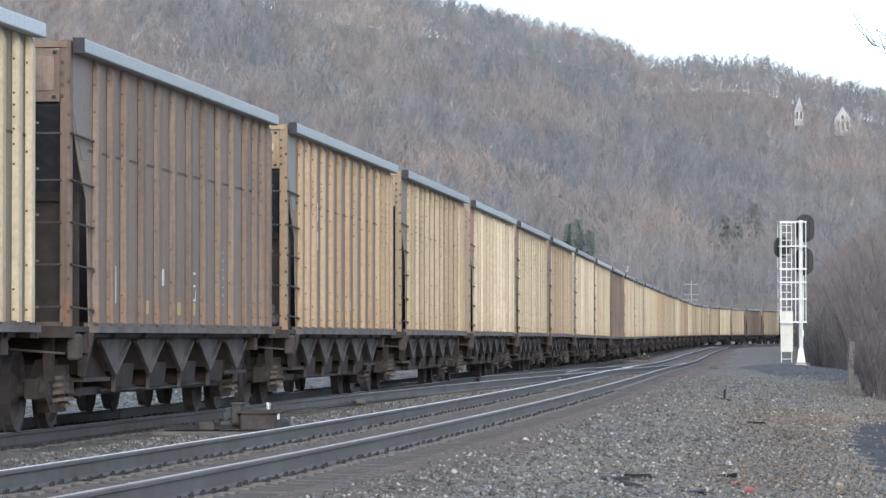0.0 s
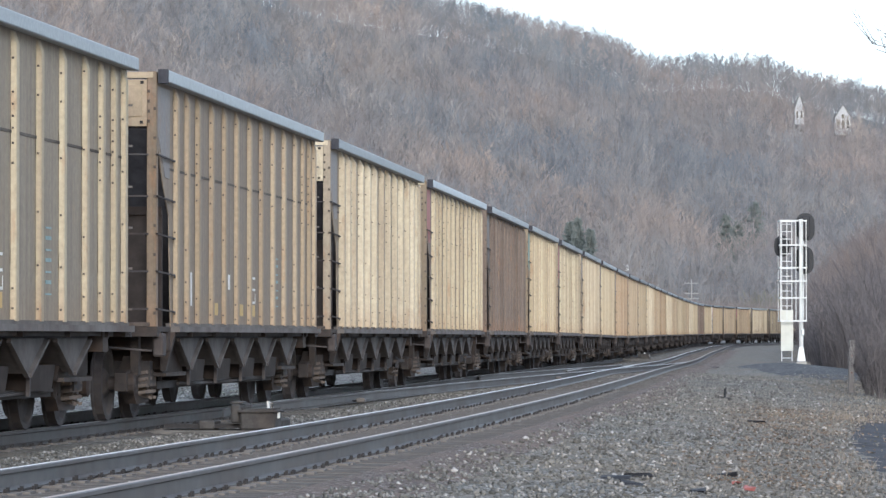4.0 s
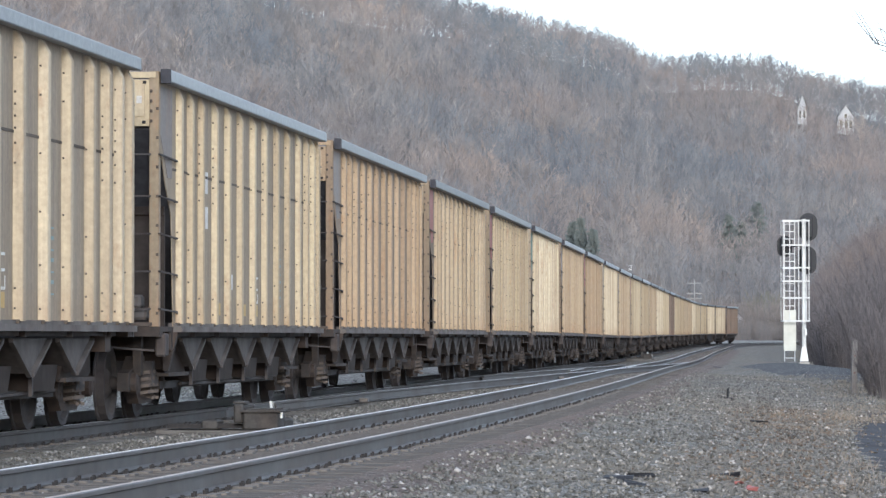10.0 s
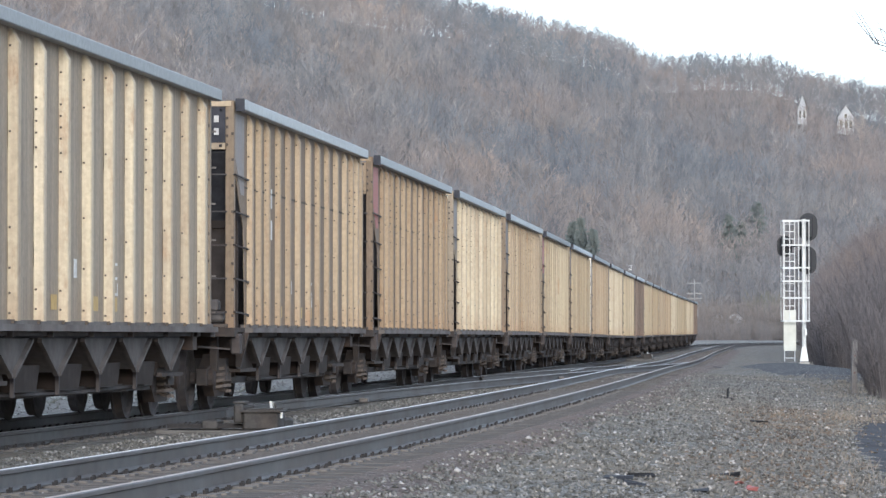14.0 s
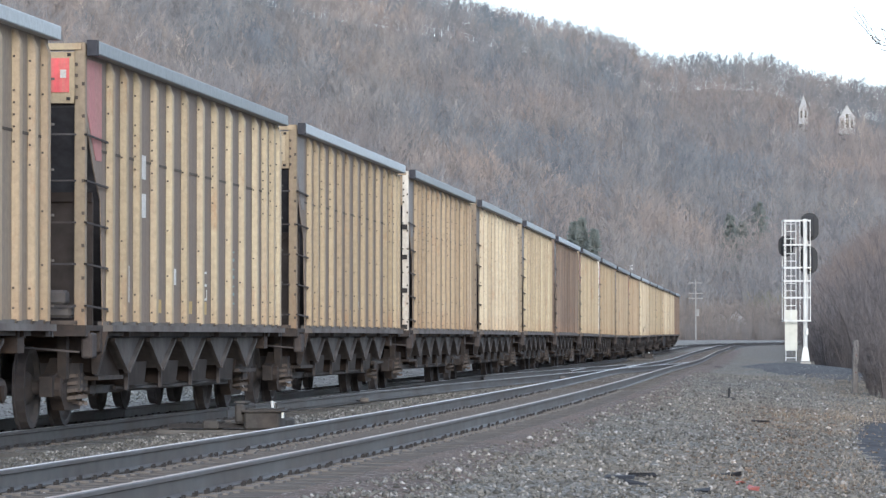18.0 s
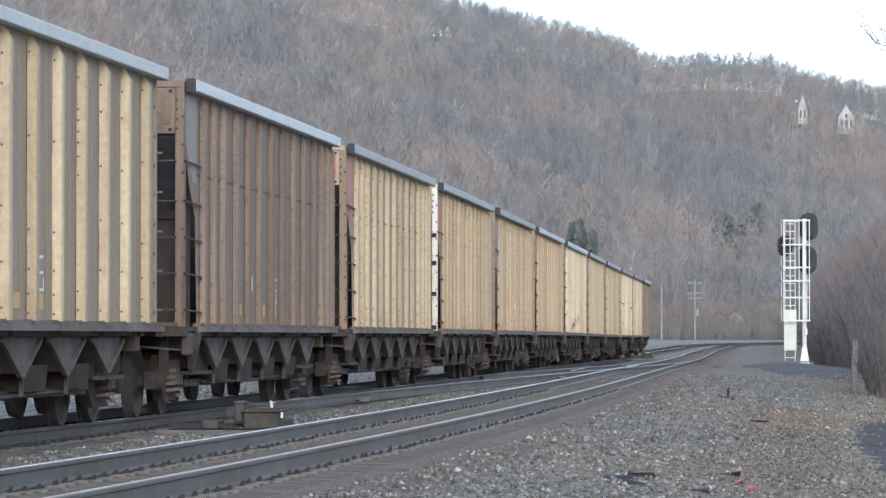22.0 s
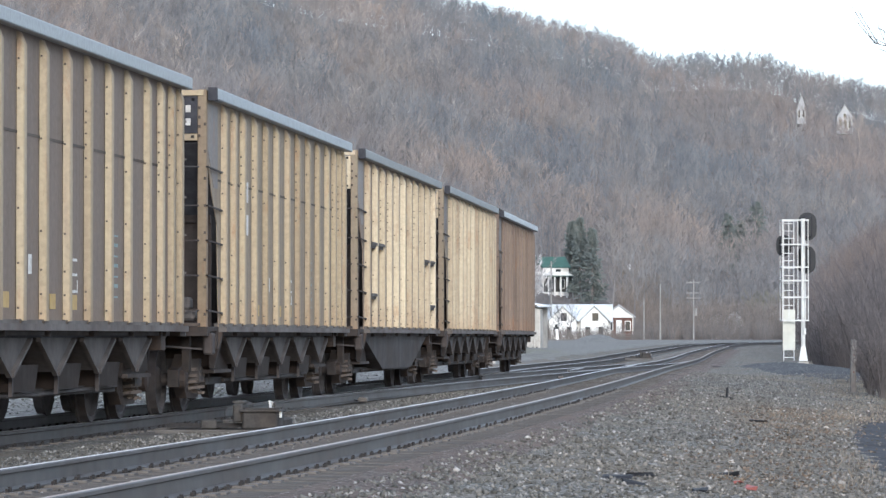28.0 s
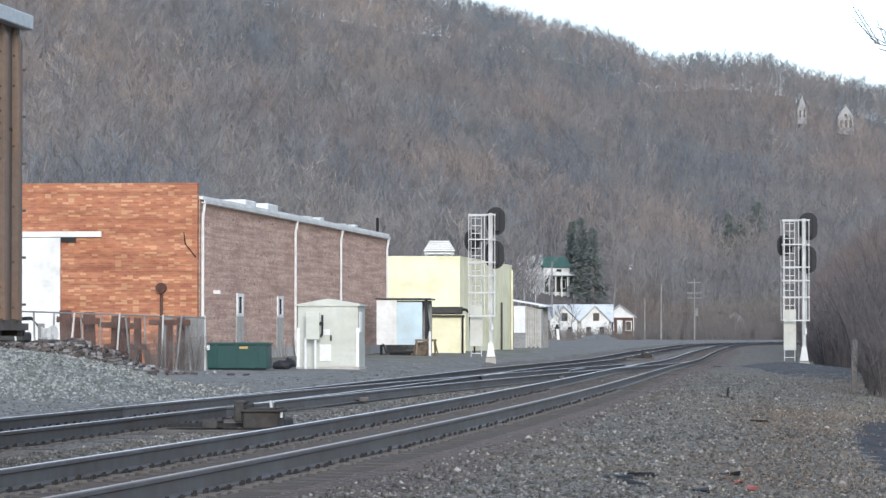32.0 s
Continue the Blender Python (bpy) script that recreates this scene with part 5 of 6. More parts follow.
def scrap_fence():
    """Fence of pipe posts, with rusty steel and boards standing behind it."""
    f = thing("yard_fence", "wire yard fence on thin posts with rusted boards behind", "fence", pose(0, 0, 0))
    a, b = Vector((-12.4, 112.5, -0.05)), Vector((-7.55, 122.0, -0.1))
    k = 12
    for i in range(k + 1):
        p = a.lerp(b, i / k)
        lean = ((i * 37) % 7 - 3) * 0.06
        part("post", tube(bmesh.new(), [p, p + Vector((lean, 0, 1.78))], 0.03, 6), M_GREYW if i % 3 else M_GALV, f)
    part("top_rail", tube(bmesh.new(), [a + Vector((0, 0, 1.8)), b + Vector((0, 0, 1.7))], 0.025, 5), M_GREYW, f)
    wire = bmesh.new()
    for i in range(70):
        t = i / 70
        p = a.lerp(b, t)
        q = a.lerp(b, min(1, t + 0.16))
        for u, v in ((p, q + Vector((0, 0, 1.75))), (q, p + Vector((0, 0, 1.75)))):
            d = Vector((0.0016, 0, 0))
            wire.faces.new([wire.verts.new(c) for c in (u - d, u + d, v + d, v - d)])
    tagged(part("wire_mesh", wire, M_GREYW, f, "grey woven wire"), kind="stuff")
    rnd = random.Random(4)
    for i, (t, w, h, mt) in enumerate(((0.22, 0.34, 1.9, M_RUST), (0.34, 0.34, 1.85, M_RUST), (0.47, 0.3, 1.75, M_RUST), (0.53, 0.26, 1.7, M_RUST), (0.6, 0.2, 1.7, M_RUST), (0.72, 0.16, 1.6, M_RUST),
                                       (0.78, 0.3, 1.72, M_GREYW), (0.84, 0.26, 1.74, M_RUST), (0.88, 0.3, 1.7, M_GREYW), (0.92, 0.28, 1.72, M_GREYW), (0.97, 0.3, 1.75, M_GREYW), (0.08, 0.2, 1.5, M_GREYW))):
        p = a.lerp(b, t) + Vector((0, 1.2 + 0.3 * (i % 3), 0))
        bd = thing("scrap_board", "rusty steel plank leaning by the yard fence" if mt is M_RUST else "grey weathered board by the yard fence", "board",
                   pose(p.x, p.y, -0.1, rnd.uniform(-3, 3), rnd.uniform(-2, 2), rnd.uniform(-15, 15)), "scrap boards at the fence")
        part("plank", boxes((-w / 2, w / 2, -0.03, 0.03, 0, h), bevel=0.01), mt, bd)
        if mt is M_RUST:
            part("flange", boxes((-w / 2, -w / 2 + 0.03, 0.03, 0.14, 0, h), (w / 2 - 0.03, w / 2, 0.03, 0.14, 0, h)), M_RUST, bd)
    for t, z in ((0.2, 1.5), (0.42, 1.35), (0.7, 1.45), (0.45, 0.7)):
        p = a.lerp(b, t) + Vector((0.4, 1.9, 0))
        r = thing("scrap_beam", "dark rusty beam lying across the scrap", "beam", pose(p.x, p.y, z, 0, rnd.uniform(-3, 3), rnd.uniform(-10, 10)), "scrap beams")
        part("beam", boxes((-0.65, 0.65, -0.08, 0.08, -0.09, 0.09)), M_RUST, r)
        part("prop", boxes((-0.1, 0.1, -0.06, 0.06, -z - 0.1, -0.09)), M_RUST, r)


scrap_fence()


def behind_fence():
    m = thing("parked_machine", "dark parked machine with a bent tube guard behind the fence", "machine", pose(-12.9, 117.5, -0.1, 0, 0, -8))
    part("body", boxes((-0.75, 0.7, -0.5, 0.7, 0.35, 0.95), (-0.6, 0.2, -0.4, 0.6, 0.95, 1.25), bevel=0.05), M_GREYMETAL, m, "dull grey body")
    part("guard", tube(bmesh.new(), [(-0.75, -0.45, 0.9), (-0.7, -0.45, 1.62), (0.45, -0.45, 1.66), (0.7, -0.45, 1.4), (0.72, -0.45, 0.6)], 0.06, 6), M_BLACK, m, "black bent tube guard")
    for x in (-0.5, 0.5):
        for y in (-0.55, 0.75):
            part("wheel", tube(bmesh.new(), [(x, y - 0.09, 0.3), (x, y + 0.09, 0.3)], 0.3, 12), M_BLACK, m)
    t = thing("tarp", "crumpled pale plastic tarp hanging on the fence", "tarp", pose(-11.65, 113.9, 0.05))
    bm = bmesh.new()
    rows = [[bm.verts.new((-0.25 + 0.1 * c + 0.03 * math.sin(3 * r + c), 0.05 * math.sin(2.1 * c + r) - 0.1 * r * 0.3, 1.25 - 0.2 * r + 0.05 * math.sin(5.0 * c))) for c in range(6)] for r in range(6)]
    for p, q in zip(rows, rows[1:]):
        for k in range(5):
            bm.faces.new((p[k], p[k + 1], q[k + 1], q[k]))
    bmesh.ops.solidify(bm, geom=bm.faces[:], thickness=0.02)
    part("sheet", bm, M_WHITE, t)
    b = thing("rubbish_sack", "black plastic sack slumped beside the bungalow", "sack", pose(-5.42, 131.2, -0.12))
    bm = bmesh.new()
    bmesh.ops.create_icosphere(bm, subdivisions=2, radius=1)
    rnd = random.Random(2)
    for v in bm.verts:
        v.co = Vector((v.co.x * 0.42, v.co.y * 0.3, max(v.co.z, -0.5) * 0.22 + 0.11 + 0.08 * (v.co.x > 0.3))) * rnd.uniform(0.9, 1.1)
    part("bag", bm, M_BLACK, b)
    part("knot", tube(bmesh.new(), [(0.1, 0, 0.3), (0.14, 0, 0.42)], [0.07, 0.03], 6), M_BLACK, b)


behind_fence()


# ---- woods ----
def bark(name, stops, soft=False):
    m, n, l, b = mat(name, 0.9)
    geo = n.new("ShaderNodeNewGeometry")
    r = ramp(n, stops)
    l.new(geo.outputs["Random Per Island"], r.inputs[0])
    tc = n.new("ShaderNodeTexCoord")
    big = noise_tex(n, l, tc.outputs["Object"], 0.02, 4, 0.6)
    f = ramp(n, [(0.4, (0.82, 0.84, 0.9)), (0.65, (1.12, 1.02, 0.95))])
    l.new(big.outputs[0], f.inputs[0])
    l.new(mixer(n, l, "MULTIPLY", 1.0, r.outputs[0], f.outputs[0]), b.inputs["Base Color"])
    b.inputs["Specular IOR Level"].default_value = 0.1
    if soft:
        # fine twigs catch light like a rounded crown, not like flat slivers
        mix, up, nrm = n.new("ShaderNodeMix"), n.new("ShaderNodeCombineXYZ"), n.new("ShaderNodeVectorMath")
        mix.data_type, nrm.operation = "VECTOR", "NORMALIZE"
        up.inputs[1].default_value, up.inputs[2].default_value = -0.75, 0.66
        mix.inputs[0].default_value = 0.7
        l.new(geo.outputs["Normal"], mix.inputs[4])
        l.new(up.outputs[0], mix.inputs[5])
        l.new(mix.outputs[1], nrm.inputs[0])
        l.new(nrm.outputs[0], b.inputs["Normal"])
    return m


def hill_bark(name, low, high, patches):
    """Twigs of a whole wood: little change from twig to twig, much from crown to crown and from stand to stand."""
    m = bark(name, [(0.0, low), (1.0, high)], True)
    n, l = m.node_tree.nodes, m.node_tree.links
    b = n["Principled BSDF"]
    old = b.inputs["Base Color"].links[0].from_socket
    tc = n.new("ShaderNodeTexCoord")
    stand = noise_tex(n, l, stretched(n, l, tc.outputs["Object"], 1.0, 0.55, 1.6), 0.011, 3, 0.6)
    f = ramp(n, patches)
    l.new(stand.outputs[0], f.inputs[0])
    crown = noise_tex(n, l, stretched(n, l, tc.outputs["Object"], 1.0, 0.7, 0.75), 0.16, 2, 0.5)
    g = ramp(n, [(0.36, (0.74, 0.74, 0.76)), (0.64, (1.22, 1.2, 1.17))])
    l.new(crown.outputs[0], g.inputs[0])
    l.new(mixer(n, l, "MULTIPLY", 1.0, mixer(n, l, "MULTIPLY", 1.0, old, f.outputs[0]), g.outputs[0]), b.inputs["Base Color"])
    return m


M_BARK = hill_bark("grey_bark", (0.184, 0.18, 0.177), (0.224, 0.218, 0.213), [(0.36, (0.84, 0.92, 0.99)), (0.5, (0.98, 0.99, 1.0)), (0.64, (1.15, 1.05, 0.99))])
# upper trees: distance haze put into the bark as blue-grey
M_HAZED = hill_bark("hazed_ridge_bark", (0.174, 0.182, 0.188), (0.215, 0.221, 0.225), [(0.36, (0.82, 0.9, 0.96)), (0.64, (1.14, 1.05, 1.0))])
M_BRUSH = bark("brush_twigs", [(0.0, (0.12, 0.108, 0.1)), (0.5, (0.175, 0.159, 0.147)), (1.0, (0.235, 0.215, 0.198))], True)
M_SCRUB = bark("scrub_twigs", [(0.0, (0.075, 0.068, 0.068)), (0.5, (0.115, 0.104, 0.102)), (1.0, (0.17, 0.155, 0.148))], True)
M_BLOSSOM = bark("blossom_twigs", [(0.0, (0.36, 0.345, 0.33)), (1.0, (0.74, 0.72, 0.7))], True)
M_PALE = bark("pale_bark", [(0.0, (0.24, 0.225, 0.21)), (1.0, (0.36, 0.34, 0.31))], True)
M_BUD = bark("budding_twigs", [(0.0, (0.15, 0.15, 0.105)), (1.0, (0.24, 0.235, 0.165))], True)
M_WOODS = bark("brown_twigs", [(0.0, (0.115, 0.1, 0.096)), (0.5, (0.15, 0.131, 0.124)), (1.0, (0.19, 0.167, 0.155))], True)
# needle green paled and greyed to stand for distance haze
M_NEEDLE = bark("needles", [(0.0, (0.135, 0.155, 0.145)), (0.6, (0.16, 0.18, 0.166)), (1.0, (0.178, 0.196, 0.18))], True)
M_STRAW = bark("straw", [(0.0, (0.13, 0.11, 0.085)), (0.6, (0.21, 0.18, 0.145)), (1.0, (0.3, 0.265, 0.22))])


class Shape:
    """Triangles gathered for one mesh."""

    def __init__(self):
        self.v, self.f = [], []

    def bar(self, a, b, ra, rb, sides=3):
        a, b = np.array(a, float), np.array(b, float)
        d = (b - a) / (np.linalg.norm(b - a) + 1e-9)
        u = np.cross(d, [0.31, 0.77, 0.55])
        u /= np.linalg.norm(u) + 1e-9
        w = np.cross(d, u)
        k = len(self.v)
        for p, r in ((a, ra), (b, rb)):
            for i in range(sides):
                an = 6.2832 * i / sides
                self.v.append(p + (u * math.cos(an) + w * math.sin(an)) * r)
        for i in range(sides):
            j = (i + 1) % sides
            self.f += [(k + i, k + j, k + sides + j), (k + i, k + sides + j, k + sides + i)]

    def blade(self, a, d, ln, w):
        a, d = np.array(a, float), np.array(d, float)
        d = d / (np.linalg.norm(d) + 1e-9)
        u = np.cross(d, RNG.normal(size=3))
        u /= np.linalg.norm(u) + 1e-9
        k = len(self.v)
        self.v += [a - u * w / 2, a + u * w / 2, a + d * ln]
        self.f.append((k, k + 1, k + 2))

    def arrays(self):
        return np.array(self.v), np.array(self.f, np.int32)


RNG = np.random.RandomState(11)


def tri_mesh(name, v, f, *mats):
    me = bpy.data.meshes.new(name)
    me.vertices.add(len(v))
    me.vertices.foreach_set("co", np.ascontiguousarray(v, np.float32).reshape(-1))
    me.loops.add(f.size)
    me.loops.foreach_set("vertex_index", np.ascontiguousarray(f, np.int32).reshape(-1))
    me.polygons.add(len(f))
    me.polygons.foreach_set("loop_start", np.arange(0, f.size, 3, dtype=np.int32))
    me.update(calc_edges=True)
    for m in mats:
        me.materials.append(m)
    return me


def bare_tree(h, limbs, twigs, spread, low, tw, tl, sides=3, light=False):
    """A leafless tree: trunk with bends, rising limbs, many fine twigs. Returns trunk and crown shapes."""
    trunk, crown = Shape(), Shape()
    pts = [np.zeros(3)]
    for k in range(1, 6):
        pts.append(np.array([RNG.normal() * 0.018 * h * k / 3, RNG.normal() * 0.018 * h * k / 3, h * 0.92 * k / 5]))
    r0 = h * (0.0075 if light else 0.014)
    rad = [r0 * (1 - 0.17 * k) for k in range(6)]
    for k in range(5):
        trunk.bar(pts[k], pts[k + 1], rad[k], rad[k + 1], sides)
    for i in range(limbs):
        t = low + (0.97 - low) * (i + RNG.rand()) / limbs
        k = min(int(t * 5), 4)
        a = pts[k] + (pts[k + 1] - pts[k]) * (t * 5 - k)
        an = RNG.rand() * 6.28
        out = spread * h * (1.05 - t) * (0.6 + 0.6 * RNG.rand()) + 0.03 * h
        b = a + np.array([math.cos(an) * out * 0.6, math.sin(an) * out * 0.6, out * (0.55 + 0.4 * RNG.rand())])
        c = b + np.array([math.cos(an + RNG.normal() * 0.4) * out * 0.5, math.sin(an + RNG.normal() * 0.4) * out * 0.5, out * (0.5 + 0.5 * RNG.rand())])
        if light:
            trunk.blade(a, b - a, np.linalg.norm(b - a), r0 * 0.6)
        else:
            trunk.bar(a, b, r0 * 0.34 * (1.1 - t), r0 * 0.2 * (1.1 - t))
        if light:
            crown.blade(b, c - b, np.linalg.norm(c - b), r0 * 0.5)
        else:
            crown.bar(b, c, r0 * 0.2 * (1.1 - t), r0 * 0.07)
        for _ in range(twigs):
            q = RNG.rand()
            p = a + (b - a) * (0.3 + 1.4 * q * 0.5) if q < 0.5 else b + (c - b) * (2 * q - 1)
            d = (c - a) / (np.linalg.norm(c - a) + 1e-9) + RNG.normal(size=3) * 0.65 + np.array([0, 0, 0.35])
            crown.blade(p, d, tl * h * (0.5 + RNG.rand()), tw)
    return trunk, crown


def thicket(h, stems, twigs, tw, tl):
    """A shrub of many thin leaning stems. Returns stems and twigs."""
    stem, crown = Shape(), Shape()
    for _ in range(stems):
        an, ln = RNG.rand() * 6.28, h * RNG.uniform(0.55, 1.0)
        lean = RNG.uniform(0.05, 0.5)
        a = np.array([math.cos(an), math.sin(an), 0]) * 0.04 * h
        m = a + np.array([math.cos(an) * lean * ln * 0.4, math.sin(an) * lean * ln * 0.4, ln * 0.5])
        b = m + np.array([math.cos(an + RNG.normal() * 0.5) * lean * ln * 0.6, math.sin(an + RNG.normal() * 0.5) * lean * ln * 0.6, ln * 0.45])
        stem.bar(a, m, 0.006 * h, 0.004 * h)
        stem.bar(m, b, 0.004 * h, 0.0015 * h)
        for _ in range(twigs):
            q = RNG.uniform(0.15, 1)
            p = a + (m - a) * q * 2 if q < 0.5 else m + (b - m) * (2 * q - 1)
            crown.blade(p, np.array([0, 0, 0.8]) + RNG.normal(size=3) * 0.7, tl * h * RNG.uniform(0.4, 1.2), tw)
    return stem, crown


def scattered(name, shapes, places, label, material, category):
    """Many copies of a few shapes joined: x, y, z, scale, which."""
    vs, fs, n = [], [], 0
    for x, y, z, sc, which in places:
        v, f = shapes[which]
        a = RNG.rand() * 6.28
        c, s = math.cos(a), math.sin(a)
        w = v * sc
        vs.append(np.stack([w[:, 0] * c - w[:, 1] * s + x, w[:, 0] * s + w[:, 1] * c + y, w[:, 2] + z], 1))
        fs.append(f + n)
        n += len(v)
    ob = new(name, tri_mesh(name, np.concatenate(vs), np.concatenate(fs), material))
    return tagged(ob, label, category, kind="stuff")


def merged(pair):
    (v1, f1), (v2, f2) = pair[0].arrays(), pair[1].arrays()
    return np.concatenate([v1, v2]), np.concatenate([f1, f2 + len(v1)])


def place_z(rows):
    """Adds the ground's height to rows of x, y, drop, size, which."""
    r = np.array(rows)
    z = ground_z(r[:, 0], r[:, 1]) - r[:, 2]
    return [(a, b, c, d, int(e)) for a, b, c, d, e in zip(r[:, 0], r[:, 1], z, r[:, 3], r[:, 4])]


def build_woods():
    far = [merged(bare_tree(1.0, 12, 15, 0.36, 0.25, 0.0062, 0.09, 3, True)) for _ in range(16)]
    far += [merged(bare_tree(1.0, 14, 9, 0.4, 0.06, 0.006, 0.13, 3, True)) for _ in range(6)]
    places, pale, high = [], [], []
    n = 0
    while n < 7300:
        px = RNG.uniform(-160, 1730)
        az = (px - 784) / LENS
        r0 = float(foot(px))
        r1 = float(np.interp(px, [-600, 200, 700, 1100, 1568], [1250, 1300, 1500, 1750, 1900]))
        edge = RNG.rand() < 0.14
        r = RNG.uniform(r1 * 0.97, r1 * 1.01) if edge else math.sqrt(RNG.uniform((r0 * 0.97) ** 2, r1 ** 2))
        x, y = r * math.sin(az), r * math.cos(az)
        # clearings round the houses
        if 935 < px < 1085 and r < 735 or abs(px - 1497) < 19 and 1405 < r < 1512 or abs(px - 1420) < 13 and 1405 < r < 1512:
            continue
        if 1276 < px < 1360 and 890 < r < 960 and RNG.rand() < 0.8:
            continue
        sc = RNG.choice([6, 8, 10, 12, 17]) * RNG.uniform(0.85, 1.15) if edge else RNG.uniform(12, 20)
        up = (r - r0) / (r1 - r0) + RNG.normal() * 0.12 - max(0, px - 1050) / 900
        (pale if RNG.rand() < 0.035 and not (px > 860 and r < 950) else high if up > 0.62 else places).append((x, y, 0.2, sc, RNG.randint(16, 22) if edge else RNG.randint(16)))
        n += 1
    scattered("bare_woods", far, place_z(places), "leafless grey-brown woods covering the hillside", M_BARK, "woods")
    scattered("ridge_woods", far, place_z(high), "leafless woods along the ridge, tinted blue-grey for haze", M_HAZED, "woods")
    scattered("pale_trees", far, place_z(pale), "pale-barked leafless trees among the woods", M_PALE, "woods")


build_woods()


def build_brush():
    """Thickets on the flat: right of the line, past the curve and round the houses."""
    shapes = [merged(thicket(1.0, 7, 18, 0.0075, 0.22)) for _ in range(10)]
    places, near = [], []
    n = 0
    while n < 2500:
        k = RNG.rand()
        if k < 0.38:
            px, y = RNG.uniform(1428, 1760), RNG.uniform(165, 430)
            hgt = RNG.uniform(2.2, 5.5)
        elif k < 0.74:
            px, y = RNG.uniform(1095, 1720), RNG.uniform(660, 800)
            hgt = RNG.uniform(4, 9)
        elif k < 0.91:
            px, y = RNG.uniform(1100, 1700), RNG.uniform(600, 690)
            hgt = RNG.uniform(2.0, 4.6)
        else:
            px, y = RNG.uniform(945, 1140), RNG.uniform(505, 552)
            hgt = RNG.uniform(0.6, 2.3)
        x = (px - 784) / LENS * y
        u = float(beside(np.array(x), np.array(y))[0])
        if -9 < u < 11:
            continue
        (near if k < 0.38 else places).append((x, y, 0.1, hgt, RNG.randint(10)))
        n += 1
    scattered("brush", shapes, place_z(places), "dense leafless grey-brown brush on the flat", M_BRUSH, "brush")
    scattered("scrub", shapes, place_z(near), "dark leafless scrub beside the line", M_SCRUB, "brush")


build_brush()


def build_right_woods():
    """Slender bare trees crowded behind the scrub right of the line."""
    shapes = [merged(bare_tree(1.0, 16, 26, 0.34, 0.08, 0.0035, 0.13, 3, True)) for _ in range(10)]
    rows = []
    while len(rows) < 430:
        y = RNG.uniform(230, 560)
        px = RNG.uniform(1432, 1760) + RNG.rand() * 30
        x = (px - 784) / LENS * y
        if float(beside(np.array(x), np.array(y))[0]) < 13:
            continue
        tall = np.interp(px, [1430, 1470, 1540, 1600], [0.55, 0.75, 1.0, 1.15])
        rows.append((x, y, 0.1, RNG.uniform(0.018, 0.034) * tall * y, RNG.randint(10)))
    scattered("verge_woods", shapes, place_z(rows), "crowded slender leafless brown trees beside the line", M_WOODS, "woods")


build_right_woods()


def tree(x, y, h, label, material, limbs=16, twigs=26, spread=0.35, low=0.25, tw=0.012, tl=0.12, name="bare_tree", z=None):
    t, c = thicket(h, limbs, twigs, tw, tl) if name == "shrub" else bare_tree(h, limbs, twigs, spread, low, tw, tl, 6)
    z = float(ground_z(np.array(x), np.array(y))) - 0.05 if z is None else z
    ob = thing(name, label, "tree" if name != "shrub" else "shrub", pose(x, y, z))
    part("trunk", tri_mesh("trunk", *t.arrays(), material), None, ob)
    part("crown", tri_mesh("crown", *c.arrays(), material), None, ob, "leafless twigs")
    return ob


for px, y, h in ((1478, 172, 3.4), (1500, 160, 3.8), (1495, 185, 4.6), (1522, 140, 3.6), (1548, 126, 3.4), (1566, 118, 3.6), (1545, 108, 2.0), (1566, 104, 2.6), (1480, 195, 4.6), (1516, 170, 5.0),
                 (1552, 160, 5.4), (1462, 200, 4.2), (1590, 112, 4.5), (1452, 215, 3.6), (1534, 190, 6.0), (1604, 130, 5.5), (1470, 230, 5.0), (1500, 240, 6.0), (1540, 230, 6.5), (1575, 150, 5.5)):
    tree((px - 784) / LENS * y, y, h, "dense leafless shrub on the verge", M_SCRUB, 24, 64, 0.5, 0.06, 0.012, 0.2, "shrub")
for px, y, h in ((975, 560, 9), (940, 500, 7.5), (1012, 548, 6), (990, 545, 5)):
    tree((px - 784) / LENS * y, y, h, "slender leafless tree by the houses", M_BARK, 14, 20, 0.3, 0.3, 0.04, 0.13)
for px, y, h in ((908, 672, 7.5), (928, 690, 8.0), (948, 684, 6.5), (918, 660, 6.0)):
    tree((px - 784) / LENS * y, y, h, "small tree with pale early blossom", M_BLOSSOM, 24, 90, 0.55, 0.15, 0.14, 0.09)
for px, y, h in ((1352, 760, 9), (1372, 775, 8), (1336, 780, 7)):
    tree((px - 784) / LENS * y, y, h, "leafless tree in first olive bud behind the signal", M_BUD, 22, 60, 0.5, 0.12, 0.07, 0.1)
for px, y, h in ((958, 500, 2.6), (972, 505, 2.9), (992, 545, 1.8), (1026, 544, 1.7), (1046, 546, 1.6), (1074, 552, 3.0), (1100, 560, 3.0)):
    tree((px - 784) / LENS * y, y, h, "bare reddish-brown shrub before the houses", M_BRUSH, 16, 30, 0.4, 0.08, 0.03, 0.2, "shrub")
for x, y, h in ((-10.6, 118.5, 1.3), (-9.7, 119.6, 1.2), (-9.0, 121.0, 1.4), (-11.2, 117.5, 1.1), (-6.8, 135.6, 1.9), (-5.9, 141.3, 1.6), (-5.5, 145.0, 1.8), (-10.9, 119.5, 1.7), (-8.3, 121.2, 1.9)):
    tree(x, y, h, "bare scrub growing at the yard's edge", M_PALE, 12, 14, 0.4, 0.08, 0.008, 0.2, "shrub")


for x, y, h in ((-9.5, 117.2, 1.5), (-9.0, 118.6, 1.3), (-8.6, 119.2, 1.6), (-8.2, 120.4, 1.4), (-7.8, 121.3, 1.5), (-8.9, 117.9, 1.1)):
    tree(x, y, h, "tangled brown briars against the yard fence", M_BRUSH, 16, 20, 0.4, 0.08, 0.008, 0.25, "shrub")


